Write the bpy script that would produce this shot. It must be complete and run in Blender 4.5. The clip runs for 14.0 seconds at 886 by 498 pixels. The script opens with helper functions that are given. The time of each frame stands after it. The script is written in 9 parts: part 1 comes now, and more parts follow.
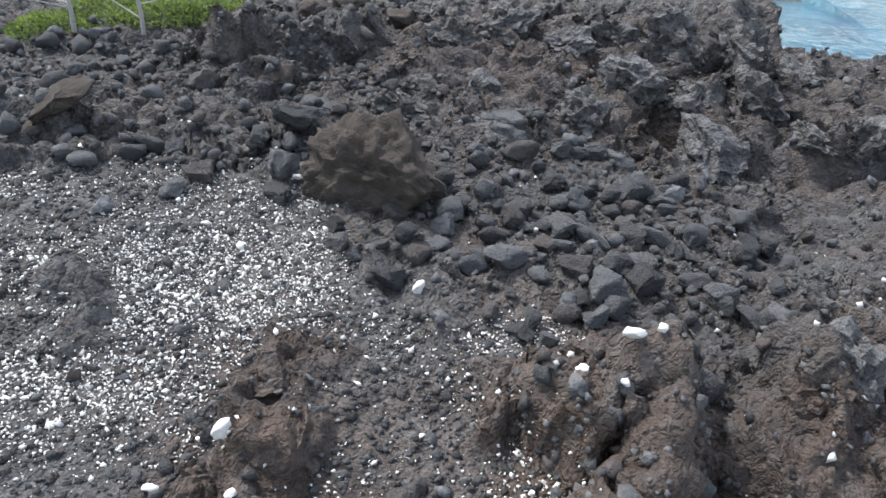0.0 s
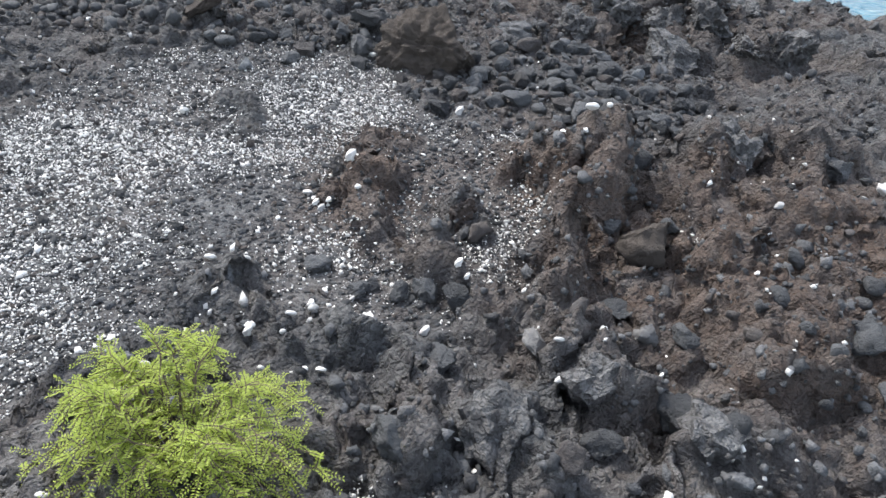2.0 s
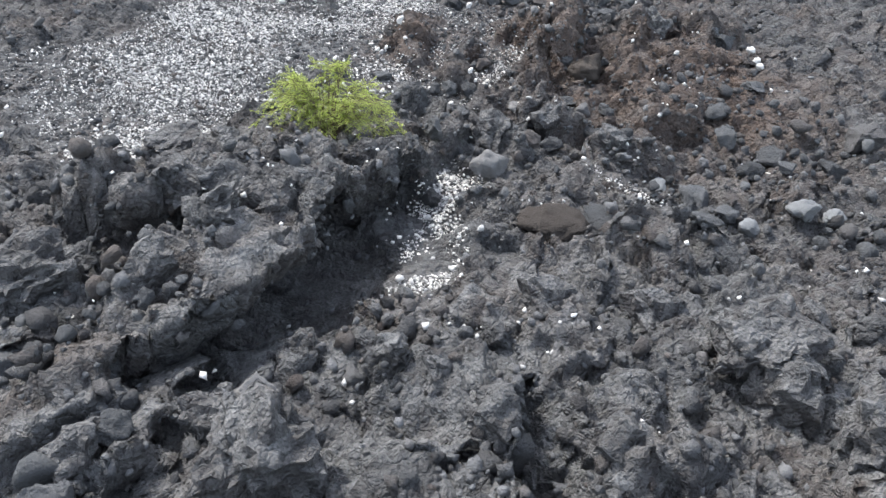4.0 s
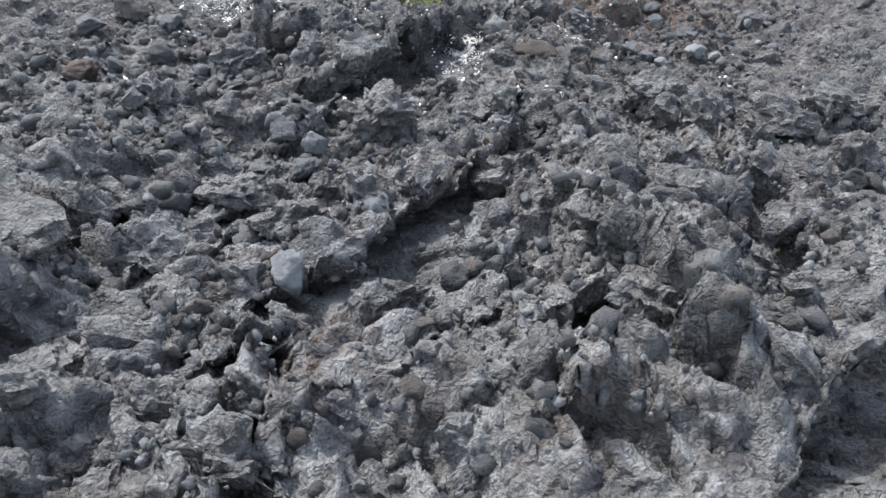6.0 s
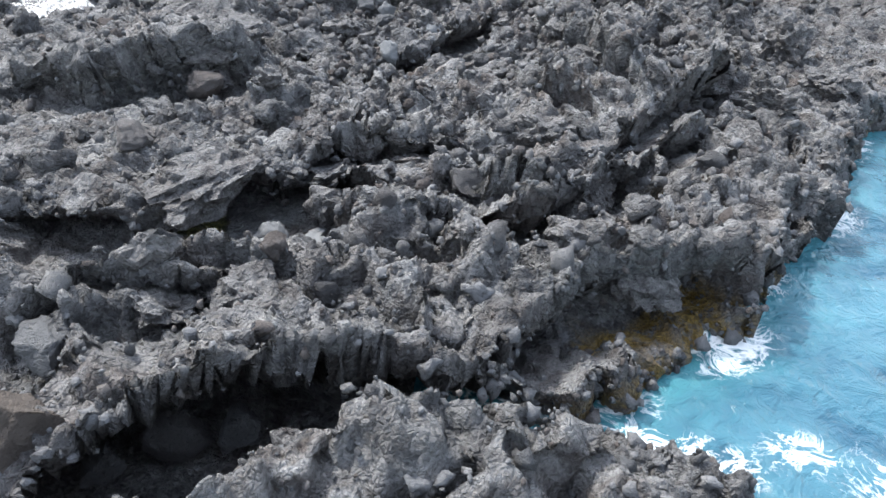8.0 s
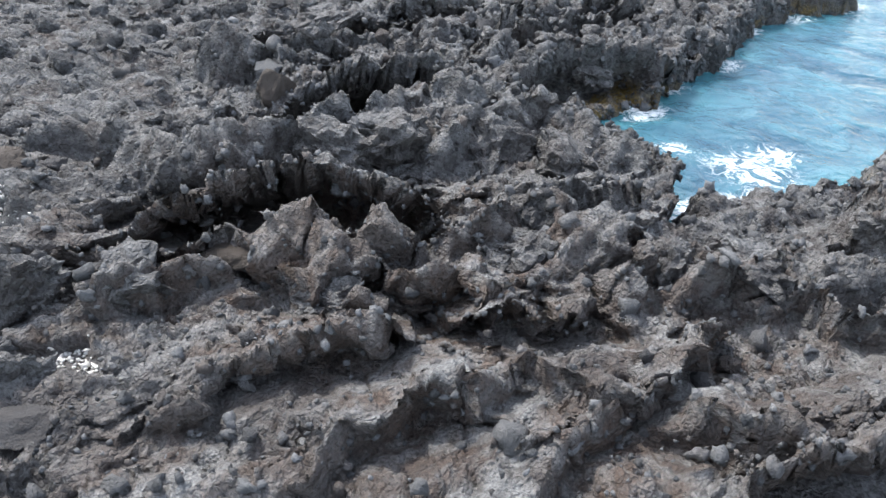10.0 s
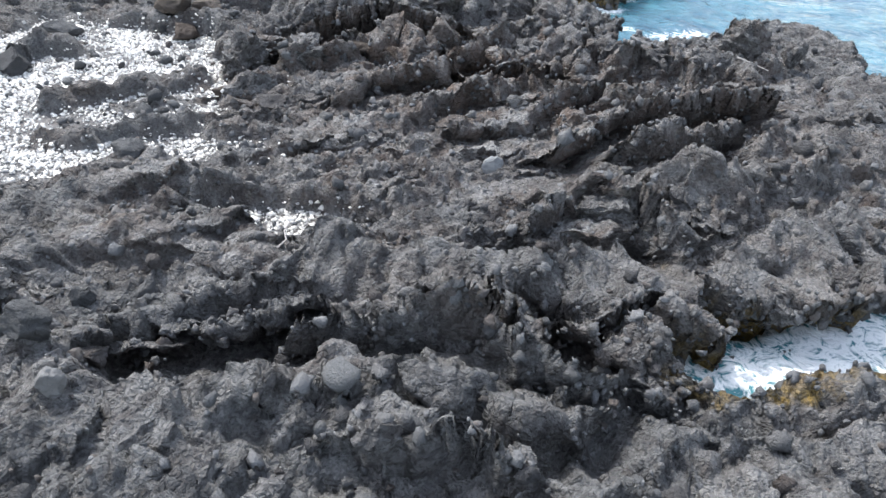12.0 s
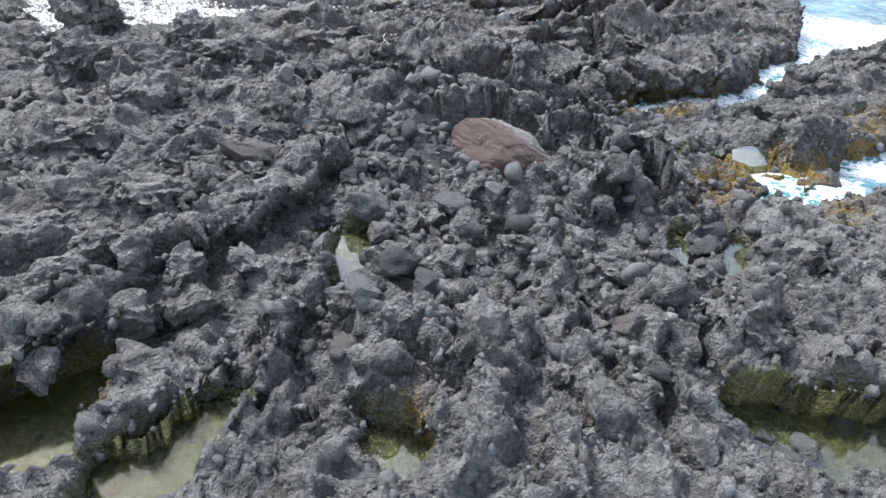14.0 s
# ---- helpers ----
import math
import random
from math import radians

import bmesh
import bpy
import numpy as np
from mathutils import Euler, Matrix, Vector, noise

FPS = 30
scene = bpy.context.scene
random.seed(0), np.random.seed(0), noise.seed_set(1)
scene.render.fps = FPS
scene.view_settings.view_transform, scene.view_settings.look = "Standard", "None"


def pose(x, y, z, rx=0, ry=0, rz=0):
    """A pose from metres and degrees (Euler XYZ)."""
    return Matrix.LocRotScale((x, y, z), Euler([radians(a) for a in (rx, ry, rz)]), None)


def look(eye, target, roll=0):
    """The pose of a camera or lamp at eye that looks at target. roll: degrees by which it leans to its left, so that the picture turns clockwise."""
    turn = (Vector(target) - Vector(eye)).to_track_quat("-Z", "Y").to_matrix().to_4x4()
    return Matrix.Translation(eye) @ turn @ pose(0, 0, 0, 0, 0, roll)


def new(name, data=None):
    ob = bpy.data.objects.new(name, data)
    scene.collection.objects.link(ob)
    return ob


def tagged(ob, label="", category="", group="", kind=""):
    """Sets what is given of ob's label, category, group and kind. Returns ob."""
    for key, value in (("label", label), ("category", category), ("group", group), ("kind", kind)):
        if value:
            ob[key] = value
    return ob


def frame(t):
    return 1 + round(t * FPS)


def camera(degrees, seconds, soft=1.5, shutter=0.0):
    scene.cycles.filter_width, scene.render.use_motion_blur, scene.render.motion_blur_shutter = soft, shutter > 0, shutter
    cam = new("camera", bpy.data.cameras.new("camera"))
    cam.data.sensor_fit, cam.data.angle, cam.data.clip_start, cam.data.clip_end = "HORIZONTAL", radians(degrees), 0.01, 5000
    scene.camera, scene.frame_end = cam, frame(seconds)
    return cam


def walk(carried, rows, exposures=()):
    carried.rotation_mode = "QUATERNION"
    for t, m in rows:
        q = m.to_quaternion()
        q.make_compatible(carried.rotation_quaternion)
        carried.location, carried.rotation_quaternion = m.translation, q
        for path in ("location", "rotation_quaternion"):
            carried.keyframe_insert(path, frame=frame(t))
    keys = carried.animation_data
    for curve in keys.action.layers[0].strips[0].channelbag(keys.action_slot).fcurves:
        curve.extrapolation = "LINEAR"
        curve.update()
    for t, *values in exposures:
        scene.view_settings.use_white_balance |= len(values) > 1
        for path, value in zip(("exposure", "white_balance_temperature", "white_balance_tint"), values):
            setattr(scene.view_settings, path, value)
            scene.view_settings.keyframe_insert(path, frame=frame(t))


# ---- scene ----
cam = camera(61.5, 14.0)
METRES, EYE, TILT, LEAN, TURN = 49.5, 5.0, 0.0, 0.0, 0.0
ROWS = [
    (0.0, 0.0, 0.0, 0.0, 1.87, -33.73, -2.81),
    (0.5, -0.002, -0.0202, 0.0005, 2.11, -33.73, -2.87),
    (1.0, -0.0031, -0.0428, 0.001, 2.47, -33.81, -2.84),
    (1.5, -0.0035, -0.0673, 0.0017, 2.71, -33.84, -2.86),
    (2.0, -0.0035, -0.0941, 0.0023, 2.84, -33.86, -2.87),
    (2.5, -0.0031, -0.1228, 0.0029, 2.89, -33.87, -2.91),
    (3.0, -0.003, -0.1532, 0.0037, 2.91, -33.93, -2.94),
    (5.5, -0.006, -0.323, 0.007, 3.03, -33.82, -3.12),
    (6.0, -0.0071, -0.3591, 0.0079, 3.01, -33.82, -3.15),
    (6.5, -0.0085, -0.396, 0.0088, 3.02, -33.87, -3.2),
    (7.0, -0.0103, -0.4335, 0.0099, 2.94, -33.97, -3.26),
    (7.5, -0.0116, -0.4715, 0.0106, 2.95, -34.03, -3.24),
    (8.0, -0.0128, -0.5097, 0.0116, 2.9, -34.05, -3.23),
    (10.5, -0.0193, -0.7073, 0.0167, 3.11, -34.22, -3.43),
    (11.0, -0.0207, -0.748, 0.0179, 3.15, -34.27, -3.45),
    (11.5, -0.022, -0.7888, 0.0193, 3.14, -34.32, -3.5),
    (12.0, -0.0235, -0.8301, 0.0206, 3.18, -34.38, -3.54),
    (12.5, -0.0252, -0.872, 0.0209, 3.1, -34.27, -3.58),
    (13.0, -0.027, -0.9141, 0.0212, 3.07, -34.22, -3.59),
    (13.5, -0.0287, -0.9566, 0.0217, 3.07, -34.19, -3.66),
    (14.0, -0.0302, -0.9991, 0.0224, 3.08, -34.21, -3.69),
]
SEA = -0.5
SUN_TURN, SUN_HIGH = 48.0, 53.0
walk_rows = [(t, pose(0, 0, EYE, TILT, LEAN, TURN) @ pose(METRES * x, METRES * y, METRES * z, 90 + pitch, roll, yaw)) for t, x, y, z, yaw, pitch, roll in ROWS]
walk(cam, walk_rows, exposures=[(0.0, -0.13), (3.2, -0.02), (5.3, 0.24), (8.2, 0.44), (10.3, 0.18), (11.0, 0.17), (11.5, 0.1), (12.2, 0.18), (13.2, 0.19), (14.0, 0.32)])

# ---- sky and sun ----
# the sun stands ahead of the camera and to its left, behind thin haze
world = bpy.data.worlds.new("sky")
scene.world = world
world.use_nodes = True
wn = world.node_tree
sky = wn.nodes.new("ShaderNodeTexSky")
sky.sky_type, sky.sun_disc = "NISHITA", False
sky.sun_elevation, sky.sun_rotation = radians(SUN_HIGH), radians(-SUN_TURN)
sky.dust_density, sky.ozone_density = 2.0, 1.0
haze = wn.nodes.new("ShaderNodeHueSaturation")
haze.inputs["Saturation"].default_value = 0.60
wn.links.new(sky.outputs[0], haze.inputs["Color"])
wn.links.new(haze.outputs[0], wn.nodes["Background"].inputs[0])
wn.nodes["Background"].inputs[1].default_value = 0.46
sun = new("sun", bpy.data.lights.new("sun", "SUN"))
sun.data.energy, sun.data.angle, sun.data.color = 3.9, radians(1.5), (1.0, 0.98, 0.945)
_a, _e = radians(SUN_TURN), radians(SUN_HIGH)
sun.matrix_world = look((-math.sin(_a) * math.cos(_e) * 60, math.cos(_a) * math.cos(_e) * 60, math.sin(_e) * 60), (0, 0, 0))


# ---- node helpers ----
def material(name):
    m = bpy.data.materials.new(name)
    m.use_nodes = True
    t = m.node_tree
    return m, t, t.nodes["Principled BSDF"]


def node(t, kind, **settings):
    n = t.nodes.new(kind)
    for key, value in settings.items():
        if key in n.inputs:
            n.inputs[key].default_value = value
    return n


def place(t):
    return t.nodes.new("ShaderNodeNewGeometry").outputs["Position"]


def noise_of(t, where, scale, detail=4.0, rough=0.6, warp=0.0):
    n = node(t, "ShaderNodeTexNoise", Scale=scale, Detail=detail, Roughness=rough, Distortion=warp)
    t.links.new(where, n.inputs["Vector"])
    return n.outputs["Fac"]


def pits_of(t, where, scale, soft=0.0):
    n = node(t, "ShaderNodeTexVoronoi", Scale=scale)
    if soft:
        n.feature = "SMOOTH_F1"
        n.inputs["Smoothness"].default_value = soft
    t.links.new(where, n.inputs["Vector"])
    return n.outputs["Distance"]


def clasts_of(t, where, scale):
    """Two random values for each of many scattered fragments."""
    n = node(t, "ShaderNodeTexVoronoi", Scale=scale)
    t.links.new(where, n.inputs["Vector"])
    parts = t.nodes.new("ShaderNodeSeparateColor")
    t.links.new(n.outputs["Color"], parts.inputs[0])
    return parts.outputs[0], parts.outputs[1]


def step(t, value, low, high, to_low=0.0, to_high=1.0):
    n = t.nodes.new("ShaderNodeMapRange")
    n.inputs[1].default_value, n.inputs[2].default_value = low, high
    n.inputs[3].default_value, n.inputs[4].default_value = to_low, to_high
    t.links.new(value, n.inputs[0])
    return n.outputs[0]


def calc(t, how, a, b):
    n = t.nodes.new("ShaderNodeMath")
    n.operation = how
    for k, v in enumerate((a, b)):
        if isinstance(v, (int, float)):
            n.inputs[k].default_value = v
        else:
            t.links.new(v, n.inputs[k])
    return n.outputs[0]


def mix(t, fac, a, b):
    n = t.nodes.new("ShaderNodeMix")
    n.data_type = "RGBA"
    for k, v in ((0, fac), (6, a), (7, b)):
        if isinstance(v, (int, float)):
            n.inputs[k].default_value = v
        elif isinstance(v, tuple):
            n.inputs[k].default_value = (*v, 1.0)
        else:
            t.links.new(v, n.inputs[k])
    return n.outputs[2]


def attribute(t, name):
    n = t.nodes.new("ShaderNodeAttribute")
    n.attribute_name = name
    return n.outputs["Fac"]


def bump(t, heights, surface, strength=1.0):
    """heights: (value, metres) pairs, added up into one relief."""
    total = 0.0
    for value, metres in heights:
        total = calc(t, "ADD", calc(t, "MULTIPLY", value, metres), total)
    b = node(t, "ShaderNodeBump", Strength=strength, Distance=1.0)
    t.links.new(total, b.inputs["Height"])
    t.links.new(b.outputs[0], surface.inputs["Normal"])


def random_of(t, per_island=False):
    if per_island:
        return t.nodes.new("ShaderNodeNewGeometry").outputs["Random Per Island"]
    return t.nodes.new("ShaderNodeObjectInfo").outputs["Random"]


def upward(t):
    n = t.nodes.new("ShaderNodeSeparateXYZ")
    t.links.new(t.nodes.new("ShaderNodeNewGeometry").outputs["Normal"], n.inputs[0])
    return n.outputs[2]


# ---- materials ----
PALE, BROWN, RUST = (0.33, 0.335, 0.33), (0.098, 0.077, 0.062), (0.132, 0.081, 0.056)


def lava_material():
    """Clinkery lava: charcoal with brown and rusty fields, bleached crests with lit tops painted pale, speckle with
    shaded pits painted in, algae and wet rock by the sea, coral sand in the beds.
    """
    m, t, s = material("clinker_lava")
    p = place(t)
    coarse, middle, fine = noise_of(t, p, 0.9, 5), noise_of(t, p, 5.0, 6, 0.65), noise_of(t, p, 28.0, 5, 0.7)
    grain = noise_of(t, p, 110.0, 3, 0.7)
    bent = node(t, "ShaderNodeVectorMath")
    t.links.new(p, bent.inputs[0])
    bend = t.nodes.new("ShaderNodeTexNoise")
    bend.inputs["Scale"].default_value = 9.0
    t.links.new(p, bend.inputs["Vector"])
    t.links.new(mix(t, 0.80, bend.outputs["Color"], (0.0, 0.0, 0.0)), bent.inputs[1])
    bent = bent.outputs[0]
    loose = step(t, attribute(t, "sand"), 0.0, 0.6, 1.0, 0.25)
    # random tones of the fragments, contrasted in place of crease shade
    tone, warm = clasts_of(t, bent, 6.0)
    small_tone, small_warm = clasts_of(t, bent, 15.0)
    shade = calc(t, "ADD", calc(t, "ADD", calc(t, "MULTIPLY", tone, 0.34), calc(t, "MULTIPLY", small_tone, 0.30)), calc(t, "MULTIPLY", middle, 0.36))
    rock = mix(t, step(t, shade, 0.30, 0.70), (0.056, 0.057, 0.059), (0.158, 0.160, 0.159))
    rock = mix(t, step(t, calc(t, "ADD", warm, calc(t, "MULTIPLY", small_warm, 0.5)), 0.85, 1.35, 0.0, 0.22), rock, BROWN)
    brown = mix(t, step(t, fine, 0.35, 0.7), BROWN, RUST)
    rock = mix(t, calc(t, "MULTIPLY", attribute(t, "brown"), step(t, middle, 0.25, 0.6, 0.45, 1.0)), rock, brown)
    rock = mix(t, step(t, coarse, 0.52, 0.72, 0.0, 0.24), rock, BROWN)
    rock = mix(t, step(t, noise_of(t, p, 0.55, 3, 0.55, 0.5), 0.40, 0.62, 0.0, 0.55), rock, mix(t, 0.5, rock, (0.045, 0.047, 0.05)))
    rock = mix(t, calc(t, "MULTIPLY", step(t, noise_of(t, p, 2.2, 4, 0.6, 0.7), 0.52, 0.68, 0.0, 0.8), attribute(t, "bleach_lit")), rock, (0.175, 0.175, 0.172))
    # weathered pale patches kept to upward faces, so lit tops are painted in
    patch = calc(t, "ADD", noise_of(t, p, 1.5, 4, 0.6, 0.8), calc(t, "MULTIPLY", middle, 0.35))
    cover = calc(t, "MULTIPLY", step(t, upward(t), 0.15, 0.8), step(t, patch, 0.59, 0.80))
    rock = mix(t, calc(t, "MULTIPLY", cover, calc(t, "MULTIPLY", attribute(t, "bleach_lit"), 0.9)), rock, mix(t, step(t, fine, 0.35, 0.65), (0.16, 0.165, 0.165), PALE))
    # clinker speckle: shade painted in the fine relief's pits, light on its knobs
    rock = mix(t, step(t, fine, 0.54, 0.70, 0.0, 0.45), rock, mix(t, 0.45, rock, (0.25, 0.25, 0.245)))
    rock = mix(t, step(t, fine, 0.46, 0.32, 0.0, 0.55), rock, mix(t, 0.6, rock, (0.03, 0.03, 0.032)))
    # coral sand and chips
    sand = mix(t, step(t, grain, 0.35, 0.65), (0.10, 0.10, 0.10), (0.34, 0.34, 0.33))
    rock = mix(t, calc(t, "MULTIPLY", attribute(t, "sand"), step(t, fine, 0.42, 0.66)), rock, sand)
    # ochre algae at the waterline
    weed = mix(t, step(t, fine, 0.35, 0.65), (0.085, 0.060, 0.02), (0.27, 0.175, 0.035))
    rock = mix(t, calc(t, "MULTIPLY", attribute(t, "algae"), step(t, middle, 0.36, 0.52)), rock, weed)
    rock = mix(t, calc(t, "MULTIPLY", attribute(t, "moss"), step(t, middle, 0.3, 0.6, 0.5, 1.0)), rock, mix(t, step(t, fine, 0.4, 0.62), (0.06, 0.065, 0.03), (0.19, 0.19, 0.055)))
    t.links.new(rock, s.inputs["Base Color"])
    t.links.new(step(t, attribute(t, "wet"), 0.0, 1.0, 0.85, 0.3), s.inputs["Roughness"])
    s.inputs["Specular IOR Level"].default_value = 0.35
    bump(t, ((calc(t, "MULTIPLY", middle, loose), 0.07), (fine, 0.034), (grain, 0.012), (calc(t, "MULTIPLY", pits_of(t, bent, 6.0), loose), -0.10), (calc(t, "MULTIPLY", pits_of(t, bent, 15.0), loose), -0.075), (pits_of(t, bent, 37.0, 0.5), -0.028)), s, 1.0)
    return m


def stone_material(name, dark, light, rusty, per_island, pitted=0.010):
    m, t, s = material(name)
    p = place(t)
    pick = random_of(t, per_island)
    middle, fine, grain = noise_of(t, p, 6.0, 4), noise_of(t, p, 34.0, 5, 0.7), noise_of(t, p, 140.0, 2)
    body = mix(t, step(t, pick, 0.1, 0.95), dark, light)
    body = mix(t, step(t, calc(t, "FRACT", calc(t, "MULTIPLY", pick, 7.31), 0.0), 0.72, 0.95, 0.0, 0.8), body, rusty)
    body = mix(t, step(t, middle, 0.45, 0.7, 0.0, 0.5), body, mix(t, 0.5, body, light))
    body = mix(t, step(t, fine, 0.54, 0.70, 0.0, 0.75), body, mix(t, 0.65, body, dark))
    body = mix(t, step(t, noise_of(t, p, 17.0, 5, 0.7, 0.6), 0.56, 0.70, 0.0, 0.45), body, mix(t, 0.6, body, light))
    body = mix(t, step(t, pits_of(t, p, 26.0), 0.30, 0.12, 0.0, 0.5), body, mix(t, 0.75, body, dark))
    t.links.new(body, s.inputs["Base Color"])
    s.inputs["Roughness"].default_value = 0.85
    s.inputs["Specular IOR Level"].default_value = 0.3
    bump(t, ((middle, 0.04), (fine, 1.2 * pitted), (grain, 0.006), (step(t, pits_of(t, p, 26.0), 0.0, 0.4), 0.4 * pitted), (pits_of(t, p, 45.0), -0.3 * pitted)), s, 1.0)
    return m


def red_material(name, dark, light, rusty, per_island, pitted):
    """Reddish basalt with a pale grey crust; the light on its upper flank is painted in with it."""
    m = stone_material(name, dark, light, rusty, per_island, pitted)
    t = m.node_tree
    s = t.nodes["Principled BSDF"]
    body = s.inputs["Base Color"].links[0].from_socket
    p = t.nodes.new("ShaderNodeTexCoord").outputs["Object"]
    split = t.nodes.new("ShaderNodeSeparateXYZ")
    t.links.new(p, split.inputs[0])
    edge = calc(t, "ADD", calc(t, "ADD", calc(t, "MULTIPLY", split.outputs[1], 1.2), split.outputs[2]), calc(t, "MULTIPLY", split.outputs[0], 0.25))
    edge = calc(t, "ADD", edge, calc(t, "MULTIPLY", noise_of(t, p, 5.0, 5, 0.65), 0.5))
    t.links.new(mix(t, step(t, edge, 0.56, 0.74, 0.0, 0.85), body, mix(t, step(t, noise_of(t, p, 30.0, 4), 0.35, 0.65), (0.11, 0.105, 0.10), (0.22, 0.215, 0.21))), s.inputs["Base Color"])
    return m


def coral_material(name, gloss, per_island=True):
    m, t, s = material(name)
    p = place(t)
    pick, fine = random_of(t, per_island), noise_of(t, p, 60.0, 4)
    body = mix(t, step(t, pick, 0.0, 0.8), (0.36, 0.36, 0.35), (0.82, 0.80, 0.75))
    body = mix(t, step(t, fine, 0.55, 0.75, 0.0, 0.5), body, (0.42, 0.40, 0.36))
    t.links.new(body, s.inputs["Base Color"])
    s.inputs["Roughness"].default_value = gloss
    bump(t, ((fine, 0.006),), s, 0.8)
    return m


def sea_material():
    m, t, s = material("sea_water")
    p = place(t)
    swell, ripple, chop = noise_of(t, p, 0.8, 3, 0.5, 0.6), noise_of(t, p, 3.2, 4, 0.6, 0.8), noise_of(t, p, 11.0, 3, 0.6)
    body = mix(t, step(t, swell, 0.35, 0.65), (0.024, 0.082, 0.128), (0.060, 0.170, 0.220))
    body = mix(t, step(t, attribute(t, "shore"), 0.0, 1.0, 0.0, 0.7), body, (0.06, 0.225, 0.25))
    lace = calc(t, "SUBTRACT", 1.0, calc(t, "ABSOLUTE", calc(t, "MULTIPLY", calc(t, "SUBTRACT", noise_of(t, p, 2.6, 5, 0.65, 1.2), 0.5), 9.0), 0.0))
    foam = step(t, calc(t, "ADD", calc(t, "MULTIPLY", lace, 0.45), calc(t, "ADD", calc(t, "MULTIPLY", attribute(t, "foam"), 1.15), step(t, noise_of(t, p, 0.33, 3, 0.6, 1.0), 0.50, 0.68, 0.0, 0.27))), 0.62, 1.0)
    t.links.new(mix(t, foam, body, (0.78, 0.82, 0.82)), s.inputs["Base Color"])
    t.links.new(step(t, foam, 0.0, 1.0, 0.08, 0.7), s.inputs["Roughness"])
    s.inputs["IOR"].default_value = 1.33
    bump(t, ((swell, 0.22), (ripple, 0.09), (chop, 0.02)), s, 1.0)
    return m


def pool_material(name, tint, coat, chop):
    m, t, s = material(name)
    p = place(t)
    s.inputs["Base Color"].default_value = (*tint, 1.0)
    s.inputs["Transmission Weight"].default_value = 1.0
    s.inputs["IOR"].default_value, s.inputs["Roughness"].default_value = 1.33, 0.02
    s.inputs["Specular IOR Level"].default_value = coat
    s.inputs["Coat Weight"].default_value, s.inputs["Coat Roughness"].default_value = coat, 0.02
    s.inputs["Coat IOR"].default_value = 1.7
    bump(t, ((noise_of(t, p, 5.0, 3, 0.6, 1.0), 0.05), (noise_of(t, p, 16.0, 2, 0.5, 1.5), chop)), s, 0.8)
    return m


def leaf_material(name, young, old):
    m, t, s = material(name)
    pick = random_of(t, True)
    c = mix(t, pick, old, young)
    t.links.new(mix(t, step(t, noise_of(t, place(t), 3.0), 0.4, 0.6), c, mix(t, 0.5, c, old)), s.inputs["Base Color"])
    s.inputs["Roughness"].default_value = 0.55
    through_leaf = t.nodes.new("ShaderNodeBsdfTranslucent")
    t.links.new(c, through_leaf.inputs["Color"])
    both = t.nodes.new("ShaderNodeMixShader")
    both.inputs[0].default_value = 0.45
    t.links.new(s.outputs[0], both.inputs[1])
    t.links.new(through_leaf.outputs[0], both.inputs[2])
    t.links.new(both.outputs[0], t.nodes["Material Output"].inputs["Surface"])
    return m


def wood_material(name, dark, light):
    m, t, s = material(name)
    n = noise_of(t, place(t), 25.0, 5, 0.7)
    t.links.new(mix(t, step(t, n, 0.3, 0.7), dark, light), s.inputs["Base Color"])
    s.inputs["Roughness"].default_value = 0.9
    bump(t, ((n, 0.006),), s, 1.0)
    return m


LAVA = lava_material()
STONE = stone_material("beach_stone", (0.052, 0.054, 0.056), (0.132, 0.136, 0.139), (0.092, 0.077, 0.069), False, 0.045)
STONES = stone_material("loose_stone", (0.045, 0.047, 0.049), (0.122, 0.126, 0.128), (0.088, 0.072, 0.062), True, 0.03)
CLINKER = stone_material("clinker_rubble", (0.06, 0.062, 0.064), (0.17, 0.174, 0.177), (0.09, 0.074, 0.064), True, 0.02)
LUMP = stone_material("clinker_lump", (0.058, 0.058, 0.060), (0.165, 0.166, 0.165), (0.085, 0.069, 0.060), True, 0.045)
BROWN_ROCK = stone_material("brown_basalt", (0.060, 0.050, 0.042), (0.095, 0.080, 0.068), (0.082, 0.062, 0.050), False, 0.045)
BLOCK = stone_material("crag_lava", (0.075, 0.076, 0.076), (0.15, 0.152, 0.15), (0.09, 0.078, 0.068), False, 0.04)
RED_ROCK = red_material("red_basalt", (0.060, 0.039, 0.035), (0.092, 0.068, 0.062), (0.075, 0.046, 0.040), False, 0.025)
PALE_ROCK = stone_material("pale_basalt", (0.12, 0.126, 0.128), (0.205, 0.214, 0.216), (0.17, 0.163, 0.155), False)
CORAL = coral_material("bleached_coral", 0.8)
CORAL_PIECE = coral_material("coral_lump", 0.8, False)
# near-white, so that the glints of the wet bed are painted in
GLINT_PEBBLE = coral_material("glint_white_pebble", 0.3)
SEA_WATER, POOL, CHANNEL = sea_material(), pool_material("pool_water", (0.5, 0.58, 0.5), 0.85, 0.014), pool_material("channel_water", (0.42, 0.5, 0.27), 0.3, 0.045)

# ---- lie of the land ----
# one sheet: fine along the flight, coarser to the sides and far out
_x = np.concatenate([np.arange(-14, -5, 0.11), np.arange(-5, 5, 0.043), np.arange(5, 14.01, 0.11)])
_far = np.array([17, 22, 30, 45, 70, 120, 250, 600, 1500.0])
GX = np.concatenate([-_far[::-1], _x, _far])
GY = np.concatenate([-46.5 - _far[::-1] + 14, np.arange(-46.5, 19.0, 0.047), 19.0 + _far - 14])
XX, YY = [a.astype(np.float64) for a in np.meshgrid(GX, GY)]


